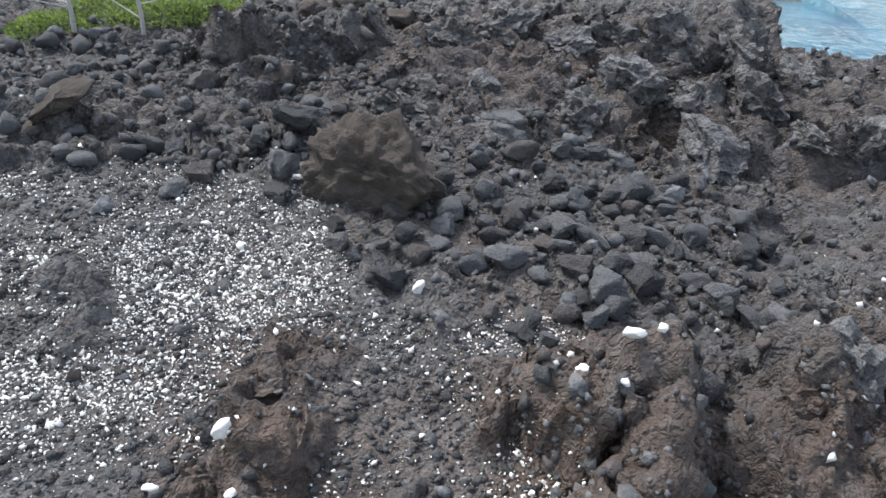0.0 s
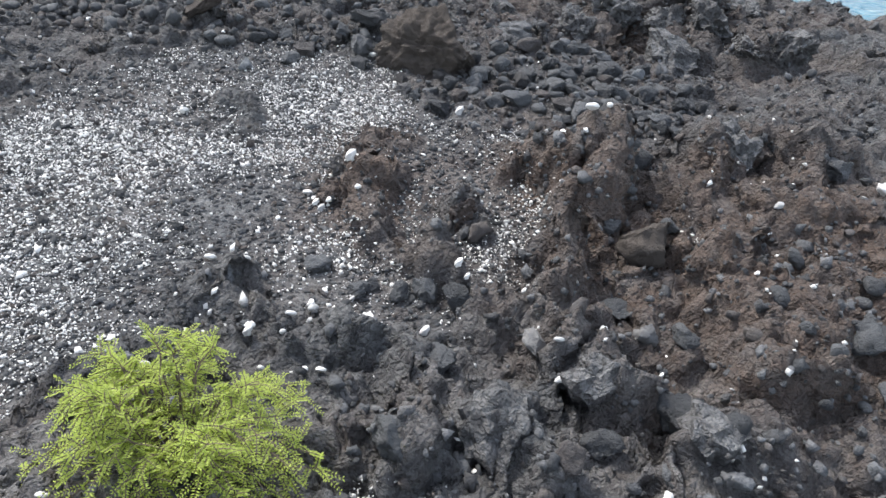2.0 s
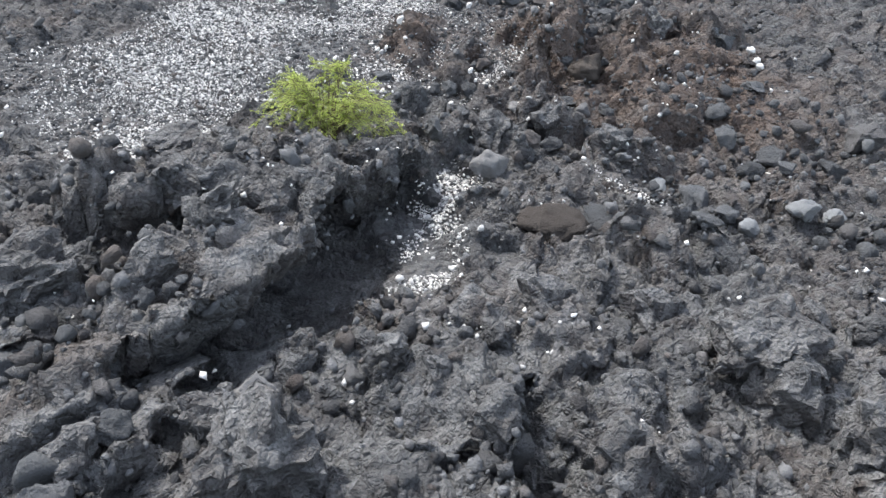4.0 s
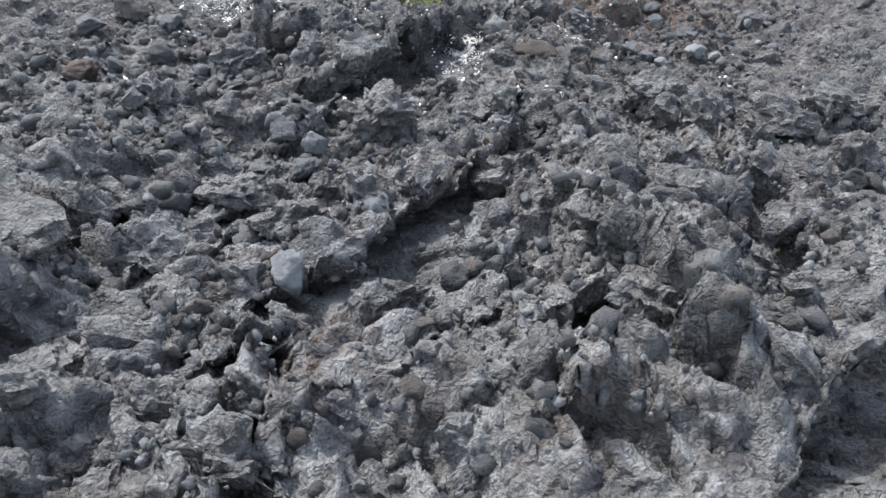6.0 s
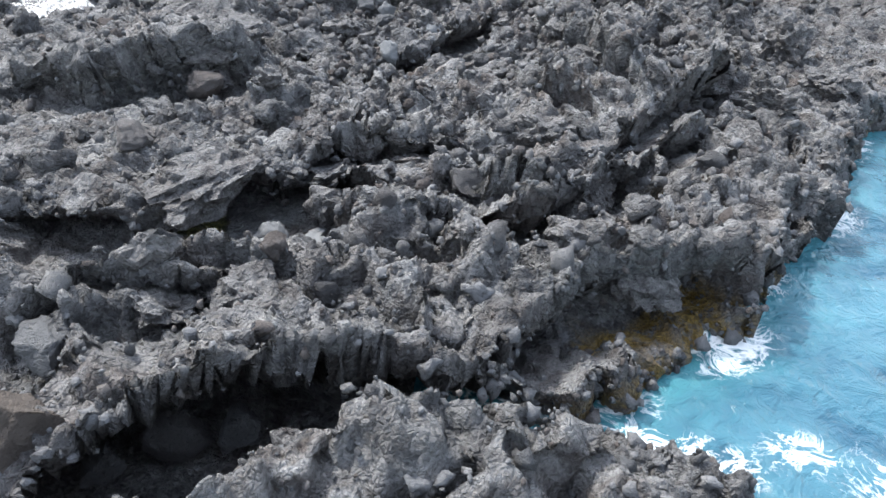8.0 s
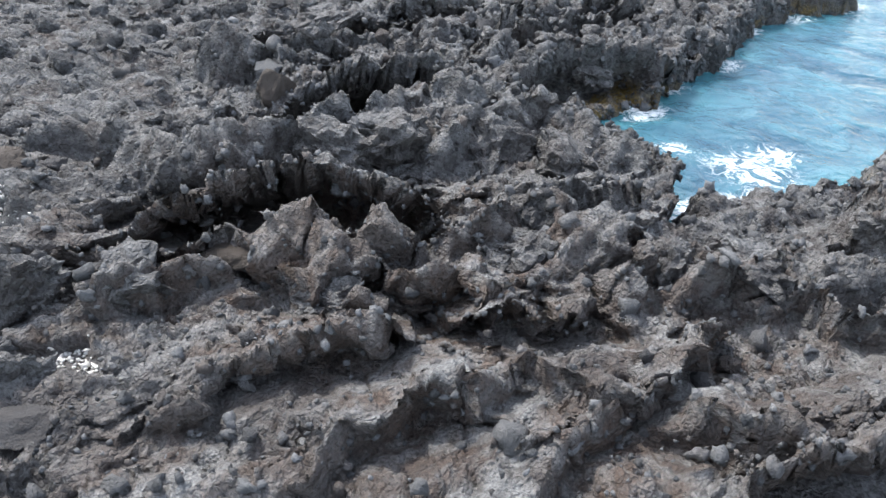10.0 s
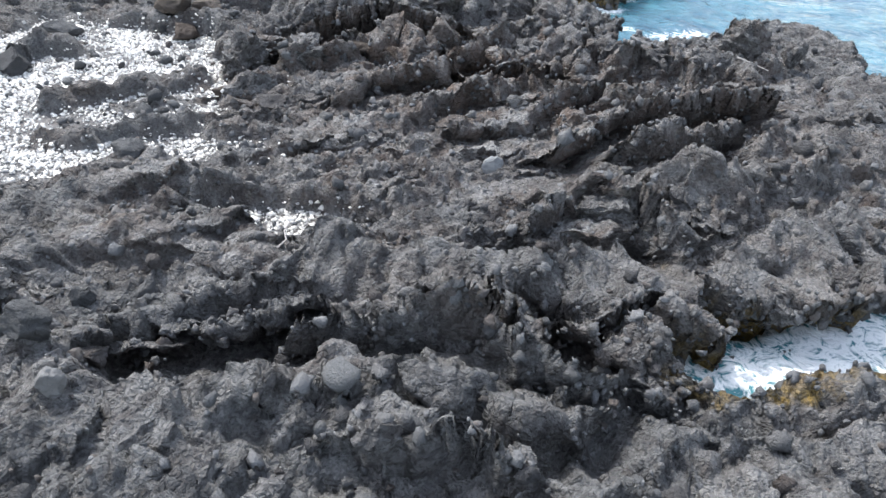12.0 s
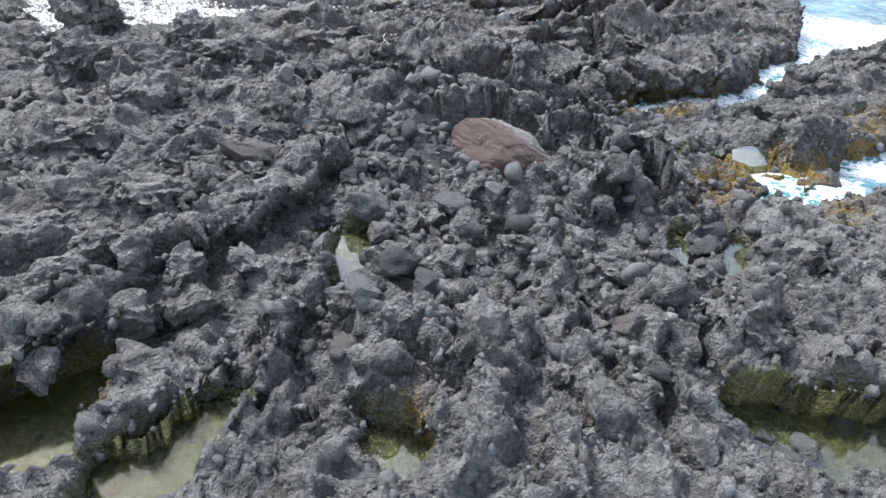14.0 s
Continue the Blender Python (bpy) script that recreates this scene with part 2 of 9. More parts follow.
def hashed(i, j, seed):
    h = (i.astype(np.int64) * 374761393 + j.astype(np.int64) * 668265263 + seed * 974634777) & 0x7FFFFFFF
    h = ((h ^ (h >> 13)) * 1274126177) & 0x7FFFFFFF
    return ((h ^ (h >> 16)) & 0xFFFFF) / float(0xFFFFF)


def gradient_noise(x, y, seed=0):
    i, j = np.floor(x), np.floor(y)
    u, v = x - i, y - j
    a, b = u * u * u * (u * (u * 6 - 15) + 10), v * v * v * (v * (v * 6 - 15) + 10)

    def corner(di, dj):
        turn = hashed(i + di, j + dj, seed) * 2 * np.pi
        return np.cos(turn) * (u - di) + np.sin(turn) * (v - dj)

    low = corner(0, 0) * (1 - a) + corner(1, 0) * a
    high = corner(0, 1) * (1 - a) + corner(1, 1) * a
    return (low * (1 - b) + high * b) * 1.5


def cells(x, y, seed=0):
    """Scattered cells: distance to the nearest and second nearest centre, a random value and a tilted facet for the nearest."""
    i, j = np.floor(x), np.floor(y)
    first, second, which, facet = np.full(x.shape, 9.0), np.full(x.shape, 9.0), np.zeros(x.shape), np.zeros(x.shape)
    for di in (-1, 0, 1):
        for dj in (-1, 0, 1):
            px, py = hashed(i + di, j + dj, seed), hashed(i + di, j + dj, seed + 7)
            dx, dy = x - i - di - px, y - j - dj - py
            d = np.hypot(dx, dy)
            near = d < first
            second = np.where(near, first, np.minimum(second, d))
            first = np.where(near, d, first)
            which = np.where(near, hashed(i + di, j + dj, seed + 13), which)
            facet = np.where(near, dx * (2 * hashed(i + di, j + dj, seed + 17) - 1) + dy * (2 * hashed(i + di, j + dj, seed + 19) - 1), facet)
    return first, second, which, facet


# the folds of the lava run up to the right, steeply in the north and south, gently between
GENTLE = np.clip((YY + 38.5) / 3, 0, 1) * np.clip((-20.5 - YY) / 3, 0, 1)


def along_flow(degrees):
    c, s = math.cos(radians(degrees)), math.sin(radians(degrees))
    return XX * c + YY * s, -XX * s + YY * c


WX = XX + 0.20 * gradient_noise(XX * 1.3, YY * 1.3, 3) + 0.09 * gradient_noise(XX * 3.7, YY * 3.7, 4) + 0.03 * gradient_noise(XX * 11, YY * 11, 14)
WY = YY + 0.20 * gradient_noise(XX * 1.3, YY * 1.3, 5) + 0.09 * gradient_noise(XX * 3.7, YY * 3.7, 6) + 0.03 * gradient_noise(XX * 11, YY * 11, 16)
LAND = 0.18 + 0.12 * gradient_noise(XX * 0.22, YY * 0.22, 1)
CALM, LEAN_X, LEAN_Y = np.zeros(XX.shape), np.zeros(XX.shape), np.zeros(XX.shape)
MASK = {k: np.zeros(XX.shape) for k in ("coral", "shine", "pool", "sea", "algae")}
BEDS = []


def swell(x, y, rx, ry, rise):
    global LAND
    LAND += rise * np.exp(-((XX - x) / rx) ** 2 - ((YY - y) / ry) ** 2)


def window(points, reach):
    xs, ys = [p[0] for p in points], [p[1] for p in points]
    a, b = np.searchsorted(GX, (min(xs) - reach, max(xs) + reach))
    c, d = np.searchsorted(GY, (min(ys) - reach, max(ys) + reach))
    return np.s_[c:d, a:b]


def nearest_on(points, wx, wy):
    """Distance to a line of points, its height there, and the side (positive: to the left of its course)."""
    best, height, side = np.full(wx.shape, 1e9), np.zeros(wx.shape), np.zeros(wx.shape)
    for (x0, y0, z0), (x1, y1, z1) in zip(points, points[1:]):
        dx, dy = x1 - x0, y1 - y0
        long = dx * dx + dy * dy + 1e-9
        k = np.clip(((wx - x0) * dx + (wy - y0) * dy) / long, 0, 1)
        d = np.hypot(wx - x0 - k * dx, wy - y0 - k * dy)
        near = d < best
        best = np.where(near, d, best)
        height = np.where(near, z0 + k * (z1 - z0), height)
        side = np.where(near, dx * (wy - y0) - dy * (wx - x0), side)
    return best, height, side


def ridge(points, left, right, power):
    """A crest with its flanks: left and right are their widths beside its course; a higher power makes a flatter top and steeper flanks.
    Where one flank is much the narrower, the crest hangs over it."""
    narrow, wide = min(left, right), max(left, right)
    lean, nx, ny = 0.0, 0.0, 0.0
    if wide / narrow > 1.25 and narrow < 0.4:
        lean = narrow * 1.0 + 0.04
        dx, dy = points[-1][0] - points[0][0], points[-1][1] - points[0][1]
        long = math.hypot(dx, dy)
        turned = 1 if left < right else -1
        nx, ny = -dy / long * turned, dx / long * turned
        points = [(x - nx * lean, y - ny * lean, z) for x, y, z in points]
    w = window(points, wide + 0.5)
    d, z, side = nearest_on(points, WX[w], WY[w])
    ragged = gradient_noise(XX[w] * 1.6, YY[w] * 1.6, 71) + 0.6 * gradient_noise(XX[w] * 4.3, YY[w] * 4.3, 72)
    z = z + 0.14 * ragged - 0.02
    s = np.clip(d / (np.where(side > 0, left, right) * (1 + 0.45 * gradient_noise(XX[w] * 1.3, YY[w] * 1.3, 73))), 0, 1)
    top = 1 - s ** power
    LAND[w] = np.maximum(LAND[w], LAND[w] + (z - LAND[w]) * top)
    if lean:
        over = np.clip(1.15 - s, 0, 1)
        LEAN_X[w] = np.where(np.abs(LEAN_X[w]) + np.abs(LEAN_Y[w]) < lean * over, nx * lean * over, LEAN_X[w])
        LEAN_Y[w] = np.where(np.abs(LEAN_X[w] - nx * lean * over) < 1e-9, ny * lean * over, LEAN_Y[w])
    CALM[w] *= np.clip(s * 1.5, 0.0, 1)
    for bed in ("coral", "shine"):
        MASK[bed][w] *= np.clip((s - 0.55) / 0.4, 0, 1)


BROWS = []


def scarp(points, floor, back, run, hang):
    """A broken edge: its line runs with the low side to its right. The rock behind slopes back for some way, the face drops to the floor and is undercut."""
    w = window(points, max(back, run) + 0.5)
    d, z, side = nearest_on(points, XX[w] + 0.45 * (WX[w] - XX[w]), YY[w] + 0.45 * (WY[w] - YY[w]))
    out = np.where(side < 0, d, -d)
    z = z + 0.07 * gradient_noise(XX[w] * 2.1, YY[w] * 2.1, 74) + 0.05 * gradient_noise(XX[w] * 5.2, YY[w] * 5.2, 75)
    top = np.clip(1 + out / back, 0, 1)
    top = top * top * (3 - 2 * top)
    high = LAND[w] + (z + 0.22 * np.minimum(out, 0) - LAND[w]) * top
    drop = np.clip(out / 0.2, 0, 1)
    base = floor + 0.06 * gradient_noise(XX[w] * 1.7, YY[w] * 1.7, 76)
    low = z + (base - z) * (1 - (1 - drop) ** 2)
    reach = np.clip((run - out) / (0.6 * run), 0, 1)
    low = np.minimum(LAND[w], low) * reach + LAND[w] * (1 - reach) if run < 0.5 else LAND[w] + (low - LAND[w]) * reach
    LAND[w] = np.where(out <= 0, high, low)
    CALM[w] = np.where(out <= 0, CALM[w] * (1 - top), np.maximum(CALM[w], 0.4 * reach * drop))
    for bed in ("coral", "shine"):
        MASK[bed][w] *= np.where(out <= 0, 1 - np.clip(2 * top, 0, 1), 1)
    BROWS.append((points, floor, hang, run))


def hollow(points, wide, power):
    w = window(points, wide + 0.5)
    d, z, side = nearest_on(points, WX[w], WY[w])
    s = np.clip(d / wide, 0, 1)
    LAND[w] = np.minimum(LAND[w], LAND[w] + (z - LAND[w]) * (1 - s ** power))
    CALM[w] = np.maximum(CALM[w], np.clip(1.4 - 1.4 * s, 0, 0.55))


def inside(points, wx, wy):
    """Distance into a shape (negative outside)."""
    ring = [(x, y, 0.0) for x, y in points]
    ring.append(ring[0])
    d = nearest_on(ring, wx, wy)[0]
    odd = np.zeros(wx.shape, bool)
    for (x0, y0, _), (x1, y1, _) in zip(ring, ring[1:]):
        if y0 != y1:
            odd ^= ((y0 > wy) != (y1 > wy)) & (wx < (x1 - x0) * (wy - y0) / (y1 - y0) + x0)
    return np.where(odd, d, -d)


def flat(kind, points, level, soft):
    """A bed of coral gravel or pebbles, a pool or the sea."""
    w = window(points, soft + 0.6)
    small = 0.4 if kind in ("pool", "shine") else 1.0
    d = inside(points, XX[w] + small * (WX[w] - XX[w]), YY[w] + small * (WY[w] - YY[w]))
    m = np.clip(d / soft + 0.5, 0, 1)
    m = m * m * (3 - 2 * m)
    MASK[kind][w] = np.maximum(MASK[kind][w], m)
    if kind == "algae":
        return
    if kind in ("coral", "shine"):
        if level is not None:
            LAND[w] += (level - LAND[w]) * m
    else:
        LAND[w] += (max(level - 0.16, SEA + 0.05) - LAND[w] if kind == "pool" else level - 0.9 - LAND[w]) * m
        LAND[w] = np.where(m > 0.5, np.minimum(LAND[w], level - 0.05), LAND[w])
    BEDS.append((kind, points, level))


swell(-4, 9, 6, 5, 0.55)
swell(2, 15, 6, 3, 0.4)
swell(1.9, -11.5, 1.8, 3.2, 0.6)
swell(-6, -10.5, 1.5, 2, 0.4)
swell(1.5, -28.5, 4, 3, 0.3)
swell(-1, -26, 4, 2, 0.2)
swell(0, -35, 5, 3, 0.1)
swell(-5, -37, 3, 4, 0.15)
swell(-1.5, -42.5, 4, 2.5, -0.3)
swell(3.2, -35.6, 2.2, 1.2, -0.4)
swell(4.2, -37.2, 2.2, 1.4, -0.35)
swell(2.4, -39.9, 1.3, 0.7, -0.25)
swell(4.5, 9.8, 2.2, 1.4, -0.35)
swell(1.5, -13, 0.9, 0.9, 0.35)
swell(2.4, -9, 1, 1, 0.25)
swell(-7.3, -24.5, 1.5, 1.2, 0.4)
swell(4.3, -27.5, 1.2, 1, 0.3)
swell(-3, -38, 1.8, 1.5, -0.25)
swell(2.8, -0.2, 2.5, 2.2, -0.28)
# beds of coral gravel and pebbles
flat("coral", [(-6.58, 5.57), (-5.08, 7.91), (-3.43, 7.97), (-1.77, 8.09), (-1.2, 7.17), (-0.77, 5.76), (-0.38, 5.14), (0.36, 5.6), (1.24, 5.6), (0.96, 4.81), (1.15, 4.24), (1.42, 3.65), (0.94, 2.74), (0.28, 2.03), (-0.48, 2.3), (-1.21, 1.42), (-2.59, 0.94), (-5.02, 1.74), (-6.63, 3.59)], None, 0.4)
flat("coral", [(-8.48, 1.49), (-6.7, 3.32), (-6.09, 5.28), (-5.8, 7), (-3.05, 7.88), (-1.56, 8.18), (-0.96, 6.2), (0.84, 4.64), (0.99, 2.84), (0.23, 1.23), (-1.38, 1.26), (-2.61, 1.1), (-3.32, 0.66), (-3.85, -0.13), (-4.21, -1.2), (-5.54, -2.15)], None, 0.35)
flat("coral", [(-0.91, -0.75), (-0.4, -0.58), (0.08, -1.16), (0.21, -1.88), (-0.07, -2.07), (0.43, -2.49), (0.37, -2.85), (-0.04, -2.95), (-0.06, -3.45), (-0.29, -4.21), (-1.27, -4.3), (-1.15, -3.55), (-0.84, -3.03), (-0.6, -2.44), (-0.73, -1.8)], 0.0, 0.15)
flat("coral", [(2.35, -1.25), (2.75, -1.11), (2.94, -1.55), (2.41, -1.78)], 0.05, 0.15)
flat("coral", [(1.5, -1.12), (1.96, -0.97), (2.93, -1.34), (2.47, -1.48)], 0.1, 0.12)
flat("coral", [(2.04, 3.97), (2.48, 4.14), (3.05, 3.54), (2.98, 2.84), (2.59, 2.71), (2.59, 3.49)], 0.15, 0.15)
flat("coral", [(0.34, 1.35), (0.65, 1.44), (1.36, 1.38), (1.13, 1.16), (0.44, 1.1)], 0.05, 0.12)
flat("coral", [(4.48, 4.36), (5.18, 4.57), (4.84, 3.82), (4.43, 3.89)], 0.25, 0.12)
flat("shine", [(-11.05, -24.4), (-8.6, -24.57), (-6.92, -24.57), (-6.42, -25.79), (-6.2, -27.17), (-5.78, -28.25), (-5.29, -28.95), (-5.55, -29.15), (-7.31, -29.19), (-11.08, -27.09)], 0.1, 0.2)
flat("shine", [(-5.31, -27.36), (-4.76, -27.16), (-4.38, -27.59), (-5.1, -27.85)], 0.15, 0.1)
flat("shine", [(-6.6, -29.39), (-5.16, -29.22), (-4.11, -29.54), (-4.24, -29.95), (-4.63, -30.26), (-5.64, -30.79), (-7.02, -30.32)], 0.05, 0.2)
flat("shine", [(-4.63, -31.48), (-3.58, -31.53), (-2.76, -31.68), (-2.31, -31.97), (-2.66, -32.33), (-3.57, -32.56), (-4.2, -32.21)], -0.05, 0.15)
flat("shine", [(-3.39, -30.68), (-3.1, -30.54), (-2.7, -30.83), (-3.21, -30.85)], 0.1, 0.08)
flat("shine", [(-15.24, -27.56), (-10.02, -25.09), (-6.44, -24.84), (-5.66, -27.86), (-7.05, -29.45), (-6.26, -30.14), (-7.36, -31.6), (-8.85, -32.32), (-10.72, -33.64)], 0.1, 0.25)
flat("shine", [(-10.82, -8.64), (-9.44, -8.11), (-9, -8.77), (-9.47, -9.41), (-9.92, -10.16)], 0.3, 0.1)
flat("shine", [(-4.7, -30.17), (-3.76, -29.87), (-3.76, -30.32), (-4.6, -30.58)], 0.1, 0.1)
# hollows and clefts
hollow([(3.89, 12.43, 0), (3.86, 10.94, -0.15), (4.65, 10.46, -0.25), (5.95, 10.62, -0.25), (7, 10.85, -0.2)], 0.9, 2.0)
hollow([(4.19, 7.73, -0.1), (5.15, 8.35, -0.1), (5.69, 9.28, -0.1)], 0.7, 2.0)
hollow([(-2.08, -1.2, -0.5), (-1.98, -2.15, -0.6), (-2.03, -3.08, -0.7)], 0.42, 2.5)
hollow([(-0.69, -1.62, 0), (-0.49, -2.48, -0.1), (-0.79, -3.4, -0.15)], 0.4, 1.6)
hollow([(-1.69, -2.49, -0.1), (-2.34, -4.34, -0.1), (-2.64, -5.62, 0)], 0.35, 2)
hollow([(0.67, -6.73, 0.05), (-0.15, -8.15, 0.02), (-0.73, -9.42, -0.05), (-1.04, -10.32, -0.05)], 0.42, 2)
hollow([(-3.32, -4.94, 0), (-3.63, -7.82, 0), (-3.77, -9.45, 0)], 0.3, 1.6)
hollow([(3.72, -11.76, -0.3), (4.52, -11.17, -0.3), (5.19, -10.53, -0.2)], 0.4, 2)
hollow([(-2.15, -13.66, 0), (-1.77, -13.43, 0)], 0.25, 2)
hollow([(-2.49, -14.96, 0), (-1.78, -14.82, 0), (-1.15, -14.73, 0.05)], 0.3, 2)
hollow([(-6.87, -12.69, 0), (-5.86, -11.97, 0), (-5, -11.33, 0.05)], 0.3, 2)
hollow([(3.67, -11.81, -0.2), (4.46, -11.03, -0.2)], 0.35, 2)
hollow([(0.77, -15.22, -0.45), (1.11, -15.72, -0.5), (1, -16.18, -0.5)], 0.4, 2.4)
hollow([(-2.44, -14.81, 0), (-1.83, -14.72, 0)], 0.25, 2)
hollow([(-5.91, -17.11, -0.4), (-4.91, -16.89, -0.4), (-3.73, -16.43, -0.4), (-2.99, -15.78, -0.3), (-2.42, -15.33, -0.2)], 0.45, 2.5)
hollow([(-1.49, -17.09, -0.3), (-0.9, -16.44, -0.2)], 0.22, 2)
hollow([(-3.91, -22.56, -0.75), (-3.39, -22.12, -0.75), (-3.18, -21.81, -0.75), (-3.01, -21.44, -0.75), (-2.7, -21.1, -0.75), (-2.32, -20.66, -0.75), (-1.54, -20.31, -0.75), (-0.77, -20.14, -0.75), (0.11, -20.27, -0.75)], 0.85, 3.0)
hollow([(-5.39, -23.43, -0.3), (-4.55, -22.97, -0.35), (-3.57, -22.34, -0.35), (-2.31, -22.46, -0.3), (-1.52, -22.05, -0.2)], 0.5, 2.4)
hollow([(-1.71, -26.21, 0.15), (-1.02, -26.03, 0.1), (0.07, -26.29, 0.1), (0.45, -26.17, 0.15)], 0.35, 2)
hollow([(1.44, -28.95, 0.2), (2.29, -28.39, 0.25), (3.24, -27.96, 0.3), (4.27, -27.63, 0.3)], 0.25, 2)
hollow([(-0.73, -31.13, 0.3), (0.08, -30.76, 0.3), (1.04, -30.25, 0.3), (2.22, -29.45, 0.3)], 0.5, 1.4)
hollow([(-4.16, -34.56, -0.2), (-3.57, -34.22, -0.25), (-2.91, -34.03, -0.2), (-1.95, -33.75, -0.1), (-1.53, -33.59, 0)], 0.25, 2.5)
hollow([(-0.35, -33.88, -0.1), (0.22, -34.12, -0.2), (0.66, -34.06, -0.3)], 0.22, 2.5)
hollow([(-3.46, -39.44, -0.1), (-4.22, -40.67, -0.1), (-4.75, -42.06, -0.1), (-5.12, -42.82, -0.15)], 0.4, 1.6)
hollow([(-5.42, -17.82, -0.4), (-4.6, -18.04, -0.4), (-3.92, -18.1, -0.4), (-3.64, -17.59, -0.4), (-3.14, -16.86, -0.4), (-2.55, -16.59, -0.4)], 0.7, 3.0)
hollow([(0.12, -17.08, -0.45), (0.51, -16.58, -0.45), (1.27, -16.78, -0.45), (1.64, -17.01, -0.45)], 0.5, 3.0)
hollow([(2.4, -14.66, -0.25), (3.34, -13.5, -0.25), (4.62, -11.5, -0.25)], 0.5, 3.0)
hollow([(0.34, -19.01, -0.5), (0.8, -18.65, -0.5), (1.25, -18.2, -0.5), (1.87, -18.07, -0.5), (2.41, -18.12, -0.5), (3.06, -18.5, -0.5)], 0.55, 3.0)
hollow([(-2.59, -15.7, 0.05), (-2.09, -15.5, 0.05), (-1.51, -15.33, 0.05), (-0.89, -15.38, 0.05)], 0.45, 3.0)
hollow([(-4.59, -35.56, -0.3), (-3.75, -35.37, -0.3), (-3.11, -35.18, -0.3), (-2.68, -35.01, -0.3)], 0.4, 3.0)
hollow([(-8, -13.92, -0.05), (-6.8, -13.95, -0.05), (-5.57, -13.42, -0.05), (-4.61, -13.06, -0.05)], 0.5, 3.0)
hollow([(-4.93, -25.24, -0.5), (-4.39, -25.23, -0.5), (-3.75, -24.99, -0.5), (-2.91, -24.79, -0.5), (-2.03, -24.68, -0.5), (-1.33, -24.25, -0.5)], 0.65, 3.0)
hollow([(-1.74, -26.88, 0), (-1.15, -26.7, 0), (-0.54, -26.6, 0), (-0, -26.53, 0), (0.63, -26.42, 0)], 0.45, 3.0)
hollow([(-3.07, -27.99, 0.15), (-2.65, -27.66, 0.15), (-1.96, -27.54, 0.15), (-1.56, -27.36, 0.15)], 0.4, 3.0)
hollow([(0.9, -30.02, 0.05), (1.26, -29.83, 0.05), (1.64, -29.45, 0.05), (2.31, -29.09, 0.05), (2.99, -28.83, 0.05), (3.74, -28.48, 0.05), (4.27, -28.25, 0.05)], 0.45, 3.0)
hollow([(-0.65, -34.62, -0.2), (-0.1, -34.82, -0.2), (0.67, -35.02, -0.2)], 0.4, 3.0)
hollow([(-0.89, -33.4, -0.1), (-0.28, -33.23, -0.1), (0.35, -33.09, -0.1), (0.88, -32.97, -0.1), (1.56, -32.79, -0.1)], 0.5, 3.0)
hollow([(1.16, -34.21, -0.42), (2.04, -34.29, -0.42), (2.91, -34.08, -0.42), (3.71, -33.87, -0.42)], 0.3, 3.0)
hollow([(-1.61, -11.3, 0), (-1, -11.12, 0), (-0.73, -10.71, 0), (-0.55, -10.21, 0), (-0.06, -9.29, 0), (0.55, -7.89, 0)], 0.45, 3.0)
hollow([(-2.31, -5.76, -0.1), (-1.81, -4.3, -0.1), (-1.33, -3.33, -0.1), (-0.51, -3.16, -0.1)], 0.4, 3.0)
hollow([(-2.35, -12.89, 0), (-2.17, -12.46, 0), (-1.87, -12.37, 0), (-1.55, -12.54, 0)], 0.4, 3.0)
hollow([(-3.82, -11.21, 0.05), (-3.51, -10.61, 0.05), (-3.23, -10.28, 0.05)], 0.35, 3.0)
hollow([(-4.7, -10.6, 0.05), (-4.49, -9.8, 0.05), (-4.2, -9.28, 0.05), (-3.75, -9.05, 0.05)], 0.35, 3.0)
hollow([(1.05, -11.93, 0.1), (1.34, -11.88, 0.1), (1.71, -11.88, 0.1), (2.13, -11.97, 0.1)], 0.4, 3.0)
hollow([(-5.83, -44.45, -0.15), (-5.7, -43.93, -0.15), (-5.5, -43.34, -0.15), (-5.21, -42.67, -0.15), (-4.78, -41.95, -0.15), (-4.38, -41.36, -0.15), (-3.88, -40.61, -0.15), (-3.47, -39.88, -0.15)], 0.35, 3.0)
hollow([(-1.63, -4.7, -0.6), (-1.5, -4.2, -0.6), (-1.35, -3.97, -0.6), (-1.26, -3.62, -0.6), (-1.27, -3.12, -0.6), (-1.38, -2.53, -0.6)], 0.5, 3.0)
hollow([(-1.94, -2.23, -0.35), (-1.45, -2.22, -0.35), (-0.95, -2.23, -0.35)], 0.4, 3.0)
hollow([(-3.67, -3.88, 0.2), (-3.46, -3.65, 0.2), (-3.06, -3.63, 0.2), (-2.74, -3.41, 0.2)], 0.35, 3.0)
hollow([(3.59, 10.91, -0.1), (4.79, 11.57, -0.1), (5.49, 11.32, -0.1)], 0.45, 3.0)
hollow([(2.92, 11.65, 0.1), (3.98, 12.24, 0.1), (4.98, 12.27, 0.1)], 0.45, 3.0)
# far shore and the headland behind the stones
ridge([(-0.46, 13.05, 0.85), (1.54, 12.95, 0.8), (2.92, 12.74, 0.65), (3.92, 13.87, 0.85), (5.33, 14.92, 1.05), (6.17, 15.07, 1)], 2.2, 1.6, 1.6)
ridge([(4.27, 15.06, 0.95), (3.17, 12.65, 0.8), (2.77, 11.18, 0.55), (2.4, 10.3, 0.35)], 0.35, 0.7, 1.8)
ridge([(4.29, 12.97, 0.55), (4.58, 11.46, 0.45), (4.38, 10.8, 0.15)], 0.3, 0.5, 1.8)
ridge([(5.39, 13.68, 1), (5.8, 13.39, 0.7), (5.99, 12.81, 0.4)], 0.35, 0.7, 2)
